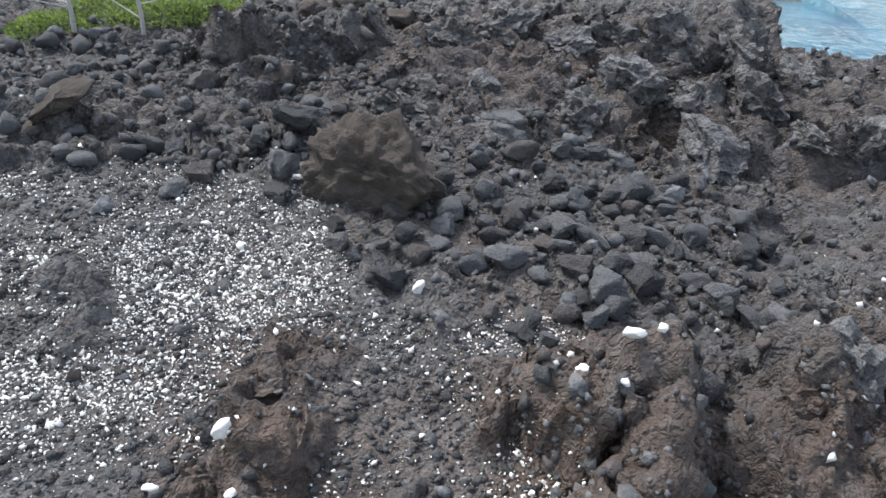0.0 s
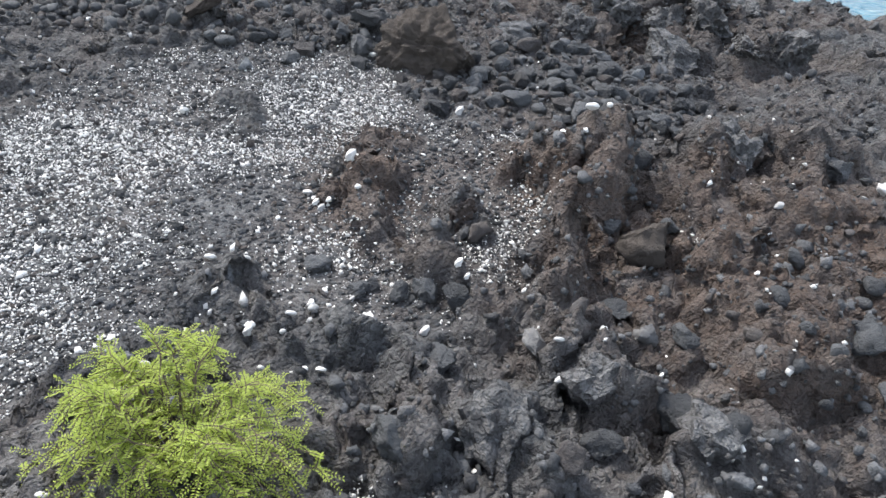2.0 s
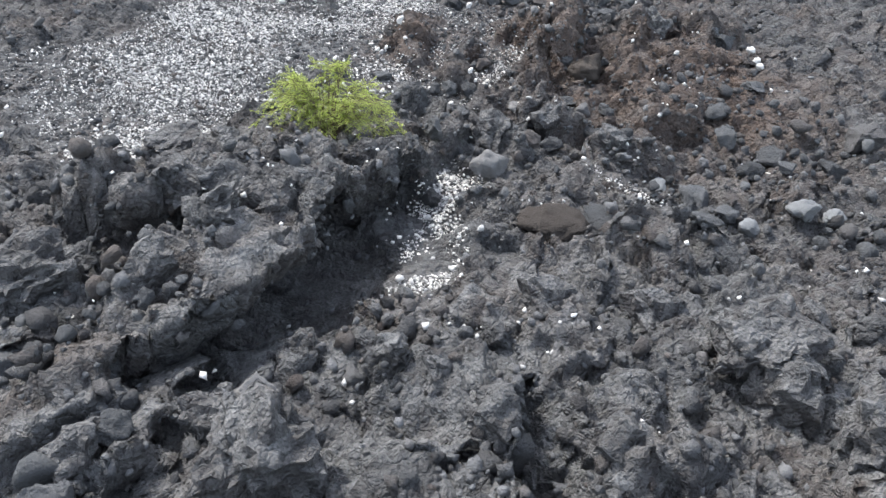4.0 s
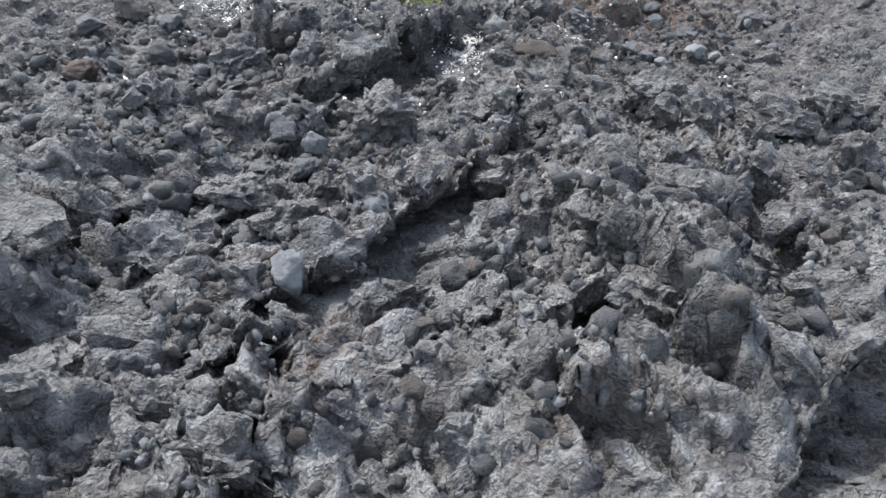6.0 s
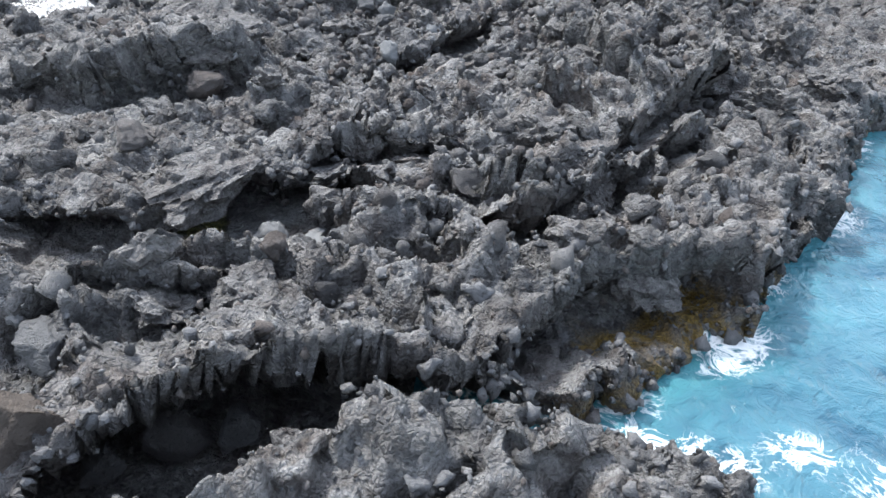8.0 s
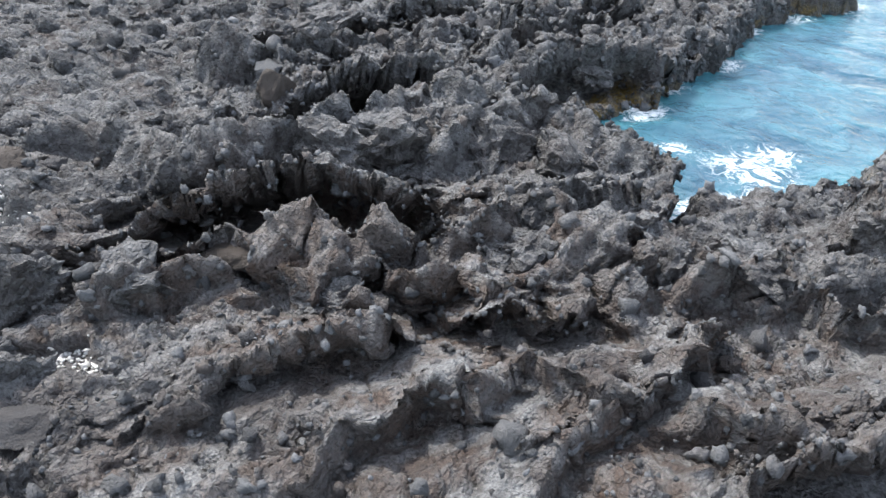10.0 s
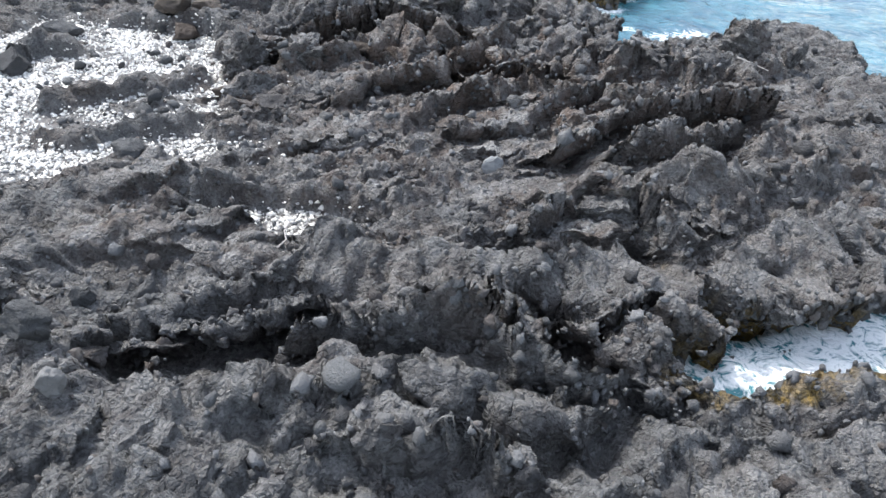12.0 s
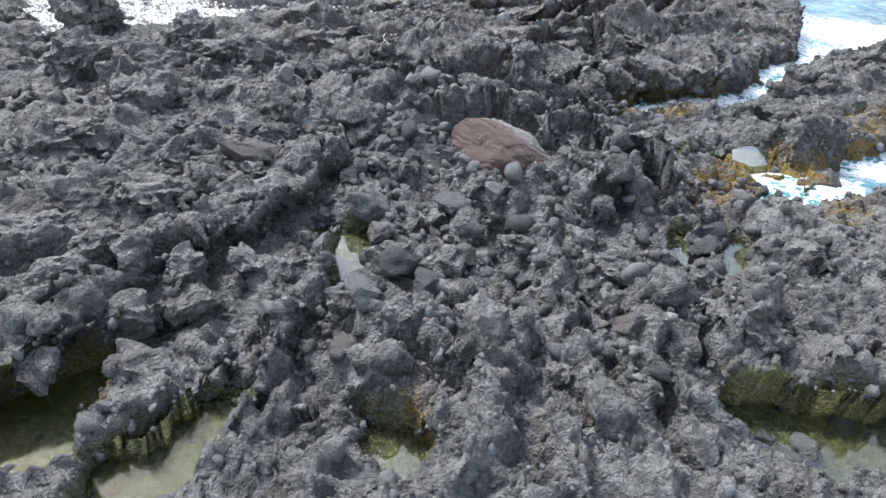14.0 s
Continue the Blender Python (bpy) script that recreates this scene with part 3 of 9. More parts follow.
ridge([(3.53, 11.41, 0.6), (4.09, 11.05, 0.5), (5.2, 10.67, 0.5), (5.69, 10.43, 0.55), (6.5, 10.95, 0.6)], 0.5, 0.6, 1.3)
ridge([(6.02, 12.8, 0.3), (7.1, 13.55, 0.4), (8.25, 14.04, 0.4)], 0.9, 0.9, 1.3)
ridge([(-3.69, 11.89, 1.3), (-3.03, 12.18, 1.3), (-2.25, 11.9, 1.2), (-1.63, 12.81, 1.2)], 0.8, 0.5, 2)
ridge([(-5.69, 8.87, 0.9), (-5.01, 8.85, 0.95), (-4.63, 9.07, 0.8)], 0.4, 0.5, 2)
ridge([(-3.57, 9.58, 0.9), (-3.13, 10.29, 0.9), (-2.88, 11.02, 1)], 0.3, 0.4, 1.3)
# brown crags standing in the gravel
ridge([(-1.26, 4.95, 0.6), (-1.33, 4.4, 0.65), (-1.34, 3.86, 0.7), (-1.45, 3.46, 0.6), (-1.66, 3.41, 0.4)], 0.42, 0.45, 2.2)
ridge([(-3.7, 5.82, 0.6), (-3.34, 5.47, 0.55), (-3.33, 4.95, 0.5)], 0.3, 0.3, 1.6)
ridge([(0.54, 4.87, 0.55), (0.61, 4.35, 0.6), (0.57, 4.18, 0.45)], 0.28, 0.27, 1.8)
ridge([(0.95, 4.74, 0.9), (1.31, 4.32, 0.95), (1.71, 4.46, 1.35), (1.88, 4.07, 1.1), (1.45, 3.36, 0.95), (1.3, 2.99, 0.7)], 0.34, 0.38, 2.5)
ridge([(1.03, 2.7, 0.75), (1.08, 2.07, 0.7), (0.91, 1.7, 0.6)], 0.34, 0.38, 2)
ridge([(-0.16, 3.43, 0.5), (-0.03, 2.99, 0.45)], 0.27, 0.27, 1.6)
ridge([(-0.3, 2.54, 0.55), (-0.28, 2.08, 0.5)], 0.27, 0.27, 2.2)
ridge([(0.22, 1.67, 0.35), (0.72, 1.53, 0.4), (1.08, 1.54, 0.35)], 0.45, 0.4, 2)
ridge([(-0.95, 2.72, 0.35), (-0.74, 2.44, 0.3)], 0.35, 0.35, 2)
# rough brown lava field
ridge([(3.3, 5.22, 0.95), (3.37, 4.45, 0.9), (3.26, 4.13, 0.7)], 0.4, 0.35, 1.8)
ridge([(4.22, 5.48, 0.8), (4.63, 5.17, 0.75), (5.44, 5.69, 0.7)], 0.4, 0.45, 1.6)
ridge([(3.17, 4.31, 0.5), (3.83, 4, 0.6), (4.71, 4.18, 0.55)], 0.7, 0.7, 2)
ridge([(2.71, 2.54, 0.6), (2.78, 2.32, 0.5)], 0.3, 0.27, 2)
ridge([(3.27, 2.26, 0.45), (3.49, 1.77, 0.5), (3.62, 1.37, 0.5)], 0.6, 0.5, 1.6)
ridge([(3.12, 2.28, 0.55), (3.09, 1.45, 0.5), (3.15, 0.69, 0.5), (3.57, 0.92, 0.5)], 0.5, 0.5, 1.6)
# broken lava behind the bush
ridge([(-2.61, 1.5, 0.45), (-2.17, 1.42, 0.5), (-1.89, 1.27, 0.4)], 0.3, 0.35, 1.8)
ridge([(-1.07, 0.83, 0.45), (-0.71, 0.77, 0.45), (-0.45, 0.29, 0.5)], 0.35, 0.35, 2)
ridge([(-1.13, -0.22, 0.4), (-0.58, -0.51, 0.45), (-0.1, -0.17, 0.45), (0.16, -0.01, 0.4)], 0.4, 0.4, 1.6)
ridge([(0.16, 0.1, 0.4), (0.49, -0.43, 0.45), (0.86, -0.76, 0.4), (1.3, -1.45, 0.35)], 0.45, 0.4, 1.5)
ridge([(0.46, -2.18, 0.3), (0.76, -2.75, 0.3), (0.97, -3.25, 0.3)], 0.35, 0.5, 1.4)
ridge([(1.27, -1.73, 0.35), (1.85, -2.03, 0.3), (2.04, -2.47, 0.3)], 0.5, 0.45, 1.5)
ridge([(1.83, -2.87, 0.4), (2.3, -2.52, 0.45), (2.82, -2.3, 0.5), (2.95, -2.62, 0.4)], 0.35, 0.5, 1.6)
ridge([(1.54, -0.54, 0.3), (2.31, 0.2, 0.35), (2.63, 0.38, 0.35)], 0.35, 0.45, 1.8)
# outcrop under the bush, with its cliff and cave
ridge([(-2.78, -1.39, 0.6), (-2.13, -1.61, 0.6), (-1.48, -1.69, 0.65), (-1.06, -1.48, 0.6)], 0.5, 0.45, 3)
ridge([(-4.23, -3.31, 1), (-3.53, -3.11, 0.95), (-2.96, -2.92, 0.9), (-2.51, -2.56, 0.9), (-2.16, -2.06, 0.8)], 0.9, 0.5, 3)
ridge([(-1.86, -2.18, 0.85), (-1.73, -2.9, 1), (-1.69, -3.39, 1.05), (-1.74, -3.94, 1.1), (-1.82, -4.35, 1.1), (-1.9, -4.76, 1.1)], 0.35, 1.2, 3)
ridge([(-1.32, -2, 0.55), (-1.02, -1.78, 0.55), (-1.01, -2.55, 0.5)], 0.27, 0.28, 2)
# diagonal crests of clinker
ridge([(-1.59, -2.57, 0.75), (-2.05, -3.66, 0.8), (-2.47, -5.42, 0.85), (-2.95, -5.95, 0.6), (-3.37, -6.59, 0.35)], 0.27, 0.8, 1.8)
ridge([(0.07, -5.43, 0.6), (0.31, -6.42, 0.65), (0.22, -7.28, 0.6), (-0.42, -8.82, 0.7), (-0.9, -9.67, 0.75), (-1.19, -10.35, 0.7), (-1.49, -11, 0.65), (-2.1, -11.28, 0.6), (-2.15, -11.63, 0.5)], 0.27, 0.85, 2)
ridge([(1.46, -7.59, 0.8), (1.53, -8.78, 1), (1.41, -10.28, 1.3), (1.62, -10.6, 1.2), (1.5, -10.97, 1)], 0.35, 0.4, 2)
ridge([(2.41, -10.32, 1.3), (2.48, -10.65, 1.2), (2.47, -11.1, 1.1)], 0.4, 0.5, 2)
ridge([(1.16, -11.41, 0.9), (1.73, -11.11, 1.1), (2.16, -11.38, 1.1), (2.38, -11.72, 1)], 0.45, 0.5, 1.8)
ridge([(2.88, -8.53, 0.8), (3.63, -8.46, 0.9), (3.81, -9.28, 0.9)], 0.6, 0.6, 1.6)
ridge([(-5.48, -6.95, 0.45), (-5.46, -8.05, 0.4), (-4.99, -9.31, 0.4)], 0.4, 0.5, 1.5)
ridge([(-4.11, -8.75, 0.4), (-4.06, -9.6, 0.4), (-4.23, -10.46, 0.35)], 0.4, 0.45, 1.5)
ridge([(-3.46, -9.91, 0.4), (-3.47, -11.03, 0.4), (-3.42, -12.01, 0.4)], 0.45, 0.5, 1.5)
ridge([(-1.56, -11.15, 0.45), (-0.94, -11.34, 0.45), (-0.53, -11.68, 0.4)], 0.5, 0.5, 2)
ridge([(-3.96, -15.68, 0.5), (-3.44, -15.8, 0.5), (-2.87, -15.37, 0.55), (-2.68, -14.93, 0.6), (-2.27, -14.59, 0.6), (-2.32, -14.17, 0.65), (-2.53, -14.22, 0.6)], 0.45, 0.3, 2)
ridge([(-2.68, -14.93, 0.6), (-2.1, -14.64, 0.6), (-1.33, -14.85, 0.6), (-0.82, -14.89, 0.55), (-0.33, -14.67, 0.6), (0.53, -14.22, 0.55), (1.12, -13.79, 0.6), (1.75, -14.05, 0.6), (2.41, -13.75, 0.7), (3.09, -12.56, 0.75)], 0.4, 0.3, 2)
ridge([(-2.51, -13.5, 0.6), (-2.45, -12.22, 0.65), (-2.08, -12.04, 0.65), (-1.54, -12.85, 0.6), (-1.51, -13.44, 0.5)], 0.35, 0.3, 2)
ridge([(-1.42, -14.03, 0.55), (-1.06, -12.67, 0.6), (-0.75, -13.21, 0.55)], 0.3, 0.3, 2)
ridge([(-6.78, -10.42, 0.8), (-6.05, -9.93, 0.9), (-5.77, -9.46, 0.9), (-4.96, -11.09, 0.6)], 0.4, 0.3, 2.5)
ridge([(-5.13, -10.81, 0.35), (-4.48, -9.73, 0.4), (-3.98, -8.82, 0.4)], 0.4, 0.3, 1.8)
ridge([(-0.13, -10.34, 0.7), (0.78, -9.1, 0.9), (1.66, -8.84, 0.95), (1.78, -9.9, 0.9)], 0.35, 0.3, 2)
ridge([(0.94, -12.66, 1), (1.18, -12.55, 1.1), (1.49, -13.12, 1), (1.8, -13.72, 0.9)], 0.3, 0.3, 2)
ridge([(0.19, -15.15, 0.45), (0.93, -15.12, 0.5), (1.68, -15.04, 0.5), (2.32, -15.04, 0.5)], 0.3, 0.3, 2)
ridge([(-1.64, -15.73, 0.5), (-1.13, -15.51, 0.5), (-0.49, -15.29, 0.6), (-0.15, -15.29, 0.5)], 0.35, 0.3, 2)
ridge([(2.77, -9.35, 0.9), (3.89, -8.96, 0.9), (4.49, -9.79, 0.8), (3.81, -11.41, 0.7), (3.07, -12.58, 0.6)], 0.3, 0.4, 2)
ridge([(3.42, -13.42, 0.2), (3.86, -13.12, 0.3), (4.39, -13.15, 0.3)], 0.35, 0.3, 2)
ridge([(1.29, -6.82, 0.6), (1.64, -6.37, 0.65), (1.93, -6.49, 0.65)], 0.3, 0.3, 2)
ridge([(3.65, -6.65, 0.7), (3.4, -7.85, 0.8), (3.95, -8.02, 0.8)], 0.3, 0.5, 2)
ridge([(0.69, -9.78, 0.4), (1.16, -9.57, 0.5), (1.49, -9.92, 0.6)], 0.3, 0.3, 2)
ridge([(0.76, -10.43, 0.4), (0.98, -10.19, 0.5), (1.14, -10.63, 0.5)], 0.3, 0.3, 2)
ridge([(-4.87, -5.02, 0.4), (-3.88, -4.73, 0.45), (-2.92, -5, 0.45)], 0.35, 0.3, 2)
# dark block and ledges beyond the gravel
ridge([(-6.98, -12.58, 0.9), (-6.27, -11.85, 1.15), (-5.42, -11.66, 1.15), (-4.88, -11.93, 1)], 0.6, 0.5, 3)
ridge([(-5.15, -14.83, 0.4), (-4.63, -14.11, 0.5), (-3.88, -13.35, 0.55), (-3.17, -12.72, 0.6)], 0.5, 0.4, 1.6)
ridge([(-3.45, -14.39, 0.3), (-2.67, -15.06, 0.4), (-2.31, -14.12, 0.65), (-2.42, -14.77, 0.6), (-1.51, -14.86, 0.6), (-0.82, -15.11, 0.55), (-0.37, -15.31, 0.5)], 0.28, 0.3, 2)
ridge([(-2.24, -13, 0.8), (-1.61, -12.46, 0.8), (-1.98, -13.64, 0.75)], 0.45, 0.35, 2)
ridge([(-0.73, -12.3, 0.8), (0.15, -13.36, 0.7), (1, -13.13, 0.75), (1.56, -14.02, 0.7)], 0.4, 0.5, 1.6)
ridge([(1.15, -12.19, 0.9), (1.5, -12.97, 0.9), (1.87, -13.38, 0.85)], 0.35, 0.4, 1.8)
ridge([(1.71, -14.63, 0.7), (2.59, -13.53, 0.8), (3.64, -12.28, 0.85), (4.12, -11.16, 0.9)], 0.6, 0.28, 2.2)
ridge([(0.03, -15.83, 0.7), (0.65, -15.56, 0.75), (1.39, -15.13, 0.8), (1.93, -15.38, 0.75), (2.15, -15.51, 0.6)], 0.45, 0.35, 2)
ridge([(-5.72, -17.14, 0.6), (-4.89, -17.37, 0.55), (-4.56, -16.92, 0.55), (-4.17, -16.3, 0.55), (-3.49, -15.96, 0.55), (-3.12, -15.83, 0.5), (-2.61, -15.94, 0.45)], 0.7, 0.28, 3)
ridge([(-1.8, -16.66, 0.7), (-1.19, -16.54, 0.75), (-1.35, -17.22, 0.7), (-1.68, -17.41, 0.6)], 0.38, 0.4, 3)
ridge([(-0.54, -17.22, 1), (-0.36, -17.81, 1.05), (-0.44, -18.17, 0.8), (-0.07, -17.93, 0.9), (0.05, -18.17, 0.7)], 0.3, 0.27, 1.8)
ridge([(2.88, -15.76, 0.5), (3.24, -15.36, 0.6), (3.83, -14.88, 0.6), (4.59, -14.89, 0.5)], 0.5, 0.5, 1.8)
ridge([(3.19, -13.91, 0.6), (4.03, -13.27, 0.6), (5.03, -13.29, 0.6)], 0.4, 0.5, 1.8)
# sea wall
ridge([(2.57, -16.96, 0.65), (2.17, -16.99, 0.75), (1.63, -17.33, 0.75), (1.12, -17.61, 0.75), (1.3, -17.95, 0.7), (0.66, -17.99, 0.6), (0.16, -18.35, 0.6)], 0.3, 0.5, 2.5)
ridge([(3.13, -15.7, 0.4), (3.27, -16.44, 0.3), (3.4, -16.9, 0.2)], 0.5, 0.4, 2.2)
ridge([(2.44, -17.93, -0.3), (3.01, -17.8, -0.3), (3.34, -17.9, -0.32)], 0.27, 0.27, 3)
# long ridge over the cave
ridge([(-5.57, -19.34, 1.1), (-4.53, -19.54, 1.2), (-4.13, -19.3, 1), (-3.78, -18.85, 1), (-3.17, -18.35, 0.8), (-2.6, -18.83, 0.8), (-1.88, -18.41, 0.8), (-1.25, -18.93, 0.7)], 0.35, 0.4, 2)
ridge([(-4.29, -21.9, 0.8), (-3.74, -21.49, 0.85), (-3.53, -21.18, 0.85), (-3.36, -20.81, 0.85), (-3.04, -20.47, 0.85), (-2.67, -20.03, 0.8), (-1.89, -19.67, 0.75), (-1.13, -19.5, 0.65), (-0.54, -19.53, 0.5), (0.05, -19.59, 0.35), (1.02, -19.59, 0.05)], 1.0, 0.3, 3)
ridge([(-1.23, -18.48, 0.6), (-0.61, -18.06, 0.6), (0.05, -18.57, 0.55), (0.67, -18.56, 0.6)], 0.4, 0.4, 2)
ridge([(-2.21, -21.81, 1), (-1.81, -21.36, 1.2), (-1.43, -21.28, 1.1), (-1, -20.8, 1.15), (-0.62, -20.74, 1), (-0.23, -20.92, 0.9), (-0.02, -20.59, 0.98), (0.12, -20.69, 0.4), (0.81, -20.67, -0.1)], 0.4, 0.6, 2.2)
# crests between the cave and the pebble bay
ridge([(-7.11, -23.22, 0.8), (-6.28, -22.92, 0.8), (-4.83, -23.84, 0.95), (-4.28, -23.86, 1.1), (-3.44, -22.72, 1.1), (-2.78, -22.03, 1.1)], 0.32, 0.4, 2)
ridge([(-1.63, -21.23, 0.9), (-1.16, -22.25, 0.9), (-0.15, -21.21, 0.9), (0.51, -20.76, 0.9), (1.47, -22.01, 0.7), (2.42, -21.67, 0.3)], 0.4, 0.5, 2)
ridge([(-6.24, -25.99, 0.5), (-5.7, -25.76, 0.6), (-4.72, -26.25, 0.7)], 0.5, 0.35, 2)
ridge([(-4.67, -26.51, 0.85), (-4.03, -26.21, 0.95), (-3.39, -26.05, 1.05), (-2.67, -25.45, 1.1), (-2.19, -26.1, 1.1), (-1.8, -25.53, 1), (-1.37, -25.02, 1), (-0.88, -25.1, 0.95), (-0.22, -24.71, 0.9), (0.28, -24.45, 1), (0.58, -25.18, 0.85), (1.2, -24.73, 0.85)], 0.4, 0.35, 2)
ridge([(-0.58, -26.3, 0.5), (0.02, -26.15, 0.55), (-0.21, -26.52, 0.5)], 0.35, 0.3, 2)
ridge([(-1.82, -26.63, 0.85), (-1.41, -26.34, 0.8), (-0.68, -26, 0.75)], 0.3, 0.27, 1.8)
ridge([(-2.98, -27.8, 0.7), (-2.65, -27.49, 0.75), (-1.76, -27.12, 0.75), (-1.47, -27.23, 0.65)], 0.3, 0.3, 2.5)
ridge([(-4.6, -28.51, 0.2), (-3.84, -28.3, 0.35), (-2.9, -28.21, 0.45), (-2.49, -27.69, 0.5)], 0.35, 0.3, 2)
ridge([(-2.34, -29.03, 0.5), (-1.92, -28.74, 0.6), (-1.49, -28.38, 0.7), (-1.15, -27.95, 0.75), (-0.84, -27.62, 0.7), (-0.5, -27.77, 0.6)], 0.35, 0.3, 1.8)
ridge([(-0.39, -29.01, 0.7), (-0.16, -28.74, 0.75), (0.31, -28.48, 0.85), (0.88, -28.18, 0.9), (1.48, -27.95, 0.9), (1.96, -28.11, 0.8), (2.39, -28.23, 0.7)], 0.35, 0.35, 1.6)
ridge([(0.59, -26.3, 0.7), (0.96, -26.06, 0.85), (1.57, -25.44, 0.9), (2.11, -25.51, 0.9), (2.67, -25.8, 0.85), (3.58, -25.81, 0.85), (4.21, -25.49, 0.9)], 0.35, 0.4, 1.6)
ridge([(3.64, -25.11, 0.9), (4.16, -25.59, 0.95), (4.53, -26.03, 0.9), (4.5, -26.57, 0.9)], 0.4, 0.4, 1.8)
ridge([(4.93, -23.62, 1), (4.87, -24.06, 1.3), (5.21, -23.99, 1.25), (5.5, -24.29, 0.9)], 0.4, 0.35, 1.7)
ridge([(-1.99, -29.69, 0.5), (-1.37, -29.42, 0.6), (-0.55, -29.17, 0.6), (0.17, -29.3, 0.65), (0.77, -29.28, 0.7), (1.46, -29, 0.85), (2.09, -28.53, 0.85), (2.79, -28.13, 0.9), (3.54, -27.79, 0.9), (4.07, -27.56, 0.9)], 0.5, 0.3, 2)
ridge([(-4.99, -29.02, 0.2), (-4.47, -29.1, 0.25), (-3.62, -28.96, 0.3), (-2.56, -29.11, 0.4)], 0.5, 0.4, 2)
ridge([(-4.76, -30.52, 0.2), (-3.9, -30.13, 0.3), (-2.79, -29.97, 0.4), (-1.92, -30.1, 0.5)], 0.5, 0.35, 1.6)
ridge([(1.68, -30.03, 1.1), (2.14, -29.88, 1.2), (2.32, -30.22, 1.15), (3.14, -29.71, 1.1), (4.21, -29.42, 1)], 0.4, 0.45, 1.6)
ridge([(0.67, -31.32, 0.8), (1, -31.31, 0.9), (1.45, -31.19, 1), (1.89, -31.28, 1.2), (2.28, -31.18, 1.3), (2.88, -31.16, 1.2)], 0.4, 0.5, 1.8)
ridge([(-4.6, -30.88, 0.15), (-3.87, -30.95, 0.2), (-3.07, -31.12, 0.2), (-2.6, -31.28, 0.15)], 0.35, 0.35, 2)
ridge([(-7.32, -28.01, 0.25), (-7.05, -27.54, 0.3), (-6.39, -27.52, 0.25)], 0.3, 0.3, 2)
ridge([(-7.18, -28.76, 0.15), (-6.55, -28.44, 0.2), (-6.06, -28.13, 0.15)], 0.3, 0.27, 2)
ridge([(-2.47, -30.64, 0.5), (-1.99, -30.43, 0.55), (-1.47, -30.51, 0.5)], 0.35, 0.35, 1.8)
# crests over the two clefts
ridge([(-7.2, -32.92, 0.5), (-6.56, -32.36, 0.5), (-5.89, -31.59, 0.6), (-5.05, -31.87, 0.55), (-4.41, -32.15, 0.4)], 0.5, 0.4, 2)
ridge([(-6.53, -34.17, 0.45), (-6.06, -33.69, 0.5), (-5.36, -33.33, 0.5), (-4.44, -33.45, 0.5), (-3.35, -33.79, 0.5), (-2.79, -34.12, 0.55)], 0.55, 0.35, 2)
ridge([(-3.05, -33.19, 0.55), (-2.36, -32.89, 0.6), (-1.87, -33.3, 0.65), (-1.46, -33.05, 0.7), (-0.72, -33.07, 0.7), (-0.14, -33.17, 0.65), (0.97, -32.6, 0.55)], 0.35, 0.5, 2)
ridge([(-4.43, -31.31, 0.1), (-3.32, -31.13, 0.3), (-2.06, -31.53, 0.45), (-1.58, -31.2, 0.5)], 0.4, 0.35, 2)
ridge([(-3.45, -35.64, 0.7), (-2.83, -35.3, 0.85), (-2.38, -35.18, 0.95), (-1.92, -35.09, 1), (-1.41, -34.89, 1.05), (-0.93, -34.69, 1.1), (-0.56, -35.18, 1), (-0.13, -35.34, 0.8), (0.38, -35.2, 0.65), (0.64, -35.27, 0.5)], 0.27, 0.7, 1.6)
ridge([(0.64, -34.25, 0.5), (1.18, -33.69, 0.55), (1.85, -33.44, 0.6), (2.81, -32.54, 0.6), (3.56, -32.01, 0.7), (4.67, -31.21, 0.7)], 0.35, 0.5, 1.8)
ridge([(1.35, -33.89, 0.55), (1.78, -33.39, 0.65), (2.33, -33.54, 0.55), (3.03, -33.61, 0.5), (3.56, -33.31, 0.5), (4.61, -32.79, 0.4)], 0.3, 0.45, 2)
ridge([(2.63, -31.39, 0.9), (3.55, -30.52, 0.9), (4.33, -30.1, 0.85), (5.75, -28.45, 0.7)], 0.5, 0.6, 1.6)
ridge([(-2.72, -35.85, 0.6), (-2.33, -36.11, 0.6), (-1.55, -36.19, 0.55), (-1.01, -36.13, 0.55), (-0.68, -36.05, 0.5), (-0.25, -36.28, 0.5), (-0.2, -36.59, 0.4)], 0.35, 0.35, 1.6)
ridge([(-0.13, -35.58, 0.3), (0.54, -35.38, 0.3), (1.25, -35.05, 0.05), (1.73, -35.19, -0.2)], 0.3, 0.3, 1.8)
ridge([(0.49, -35.84, 0.25), (1.05, -35.66, 0.2), (1.88, -35.78, 0.05), (2.71, -35.8, 0), (3.64, -35.51, 0)], 0.35, 0.4, 1.8)
ridge([(-5.74, -35.35, 0.5), (-5.56, -35.2, 0.55), (-5.01, -35.83, 0.55), (-4.56, -36.2, 0.5)], 0.3, 0.3, 1.8)
ridge([(-5.23, -36.64, 0.6), (-5.02, -36.31, 0.7), (-4.32, -36.79, 0.65), (-4.41, -37.27, 0.55), (-3.98, -36.89, 0.6), (-3.24, -36.83, 0.55)], 0.4, 0.4, 2)
ridge([(-5.89, -36.74, 0.6), (-5.45, -37.02, 0.55), (-5.43, -37.69, 0.5)], 0.35, 0.4, 1.8)
ridge([(-0.13, -36.73, 0.55), (0.41, -36.87, 0.65), (0.82, -37.28, 0.75), (1.12, -37.75, 0.6), (1.46, -37.76, 0.4)], 0.3, 0.35, 2)
ridge([(0.45, -37.81, 0.5), (0.88, -38.01, 0.45)], 0.27, 0.27, 2)
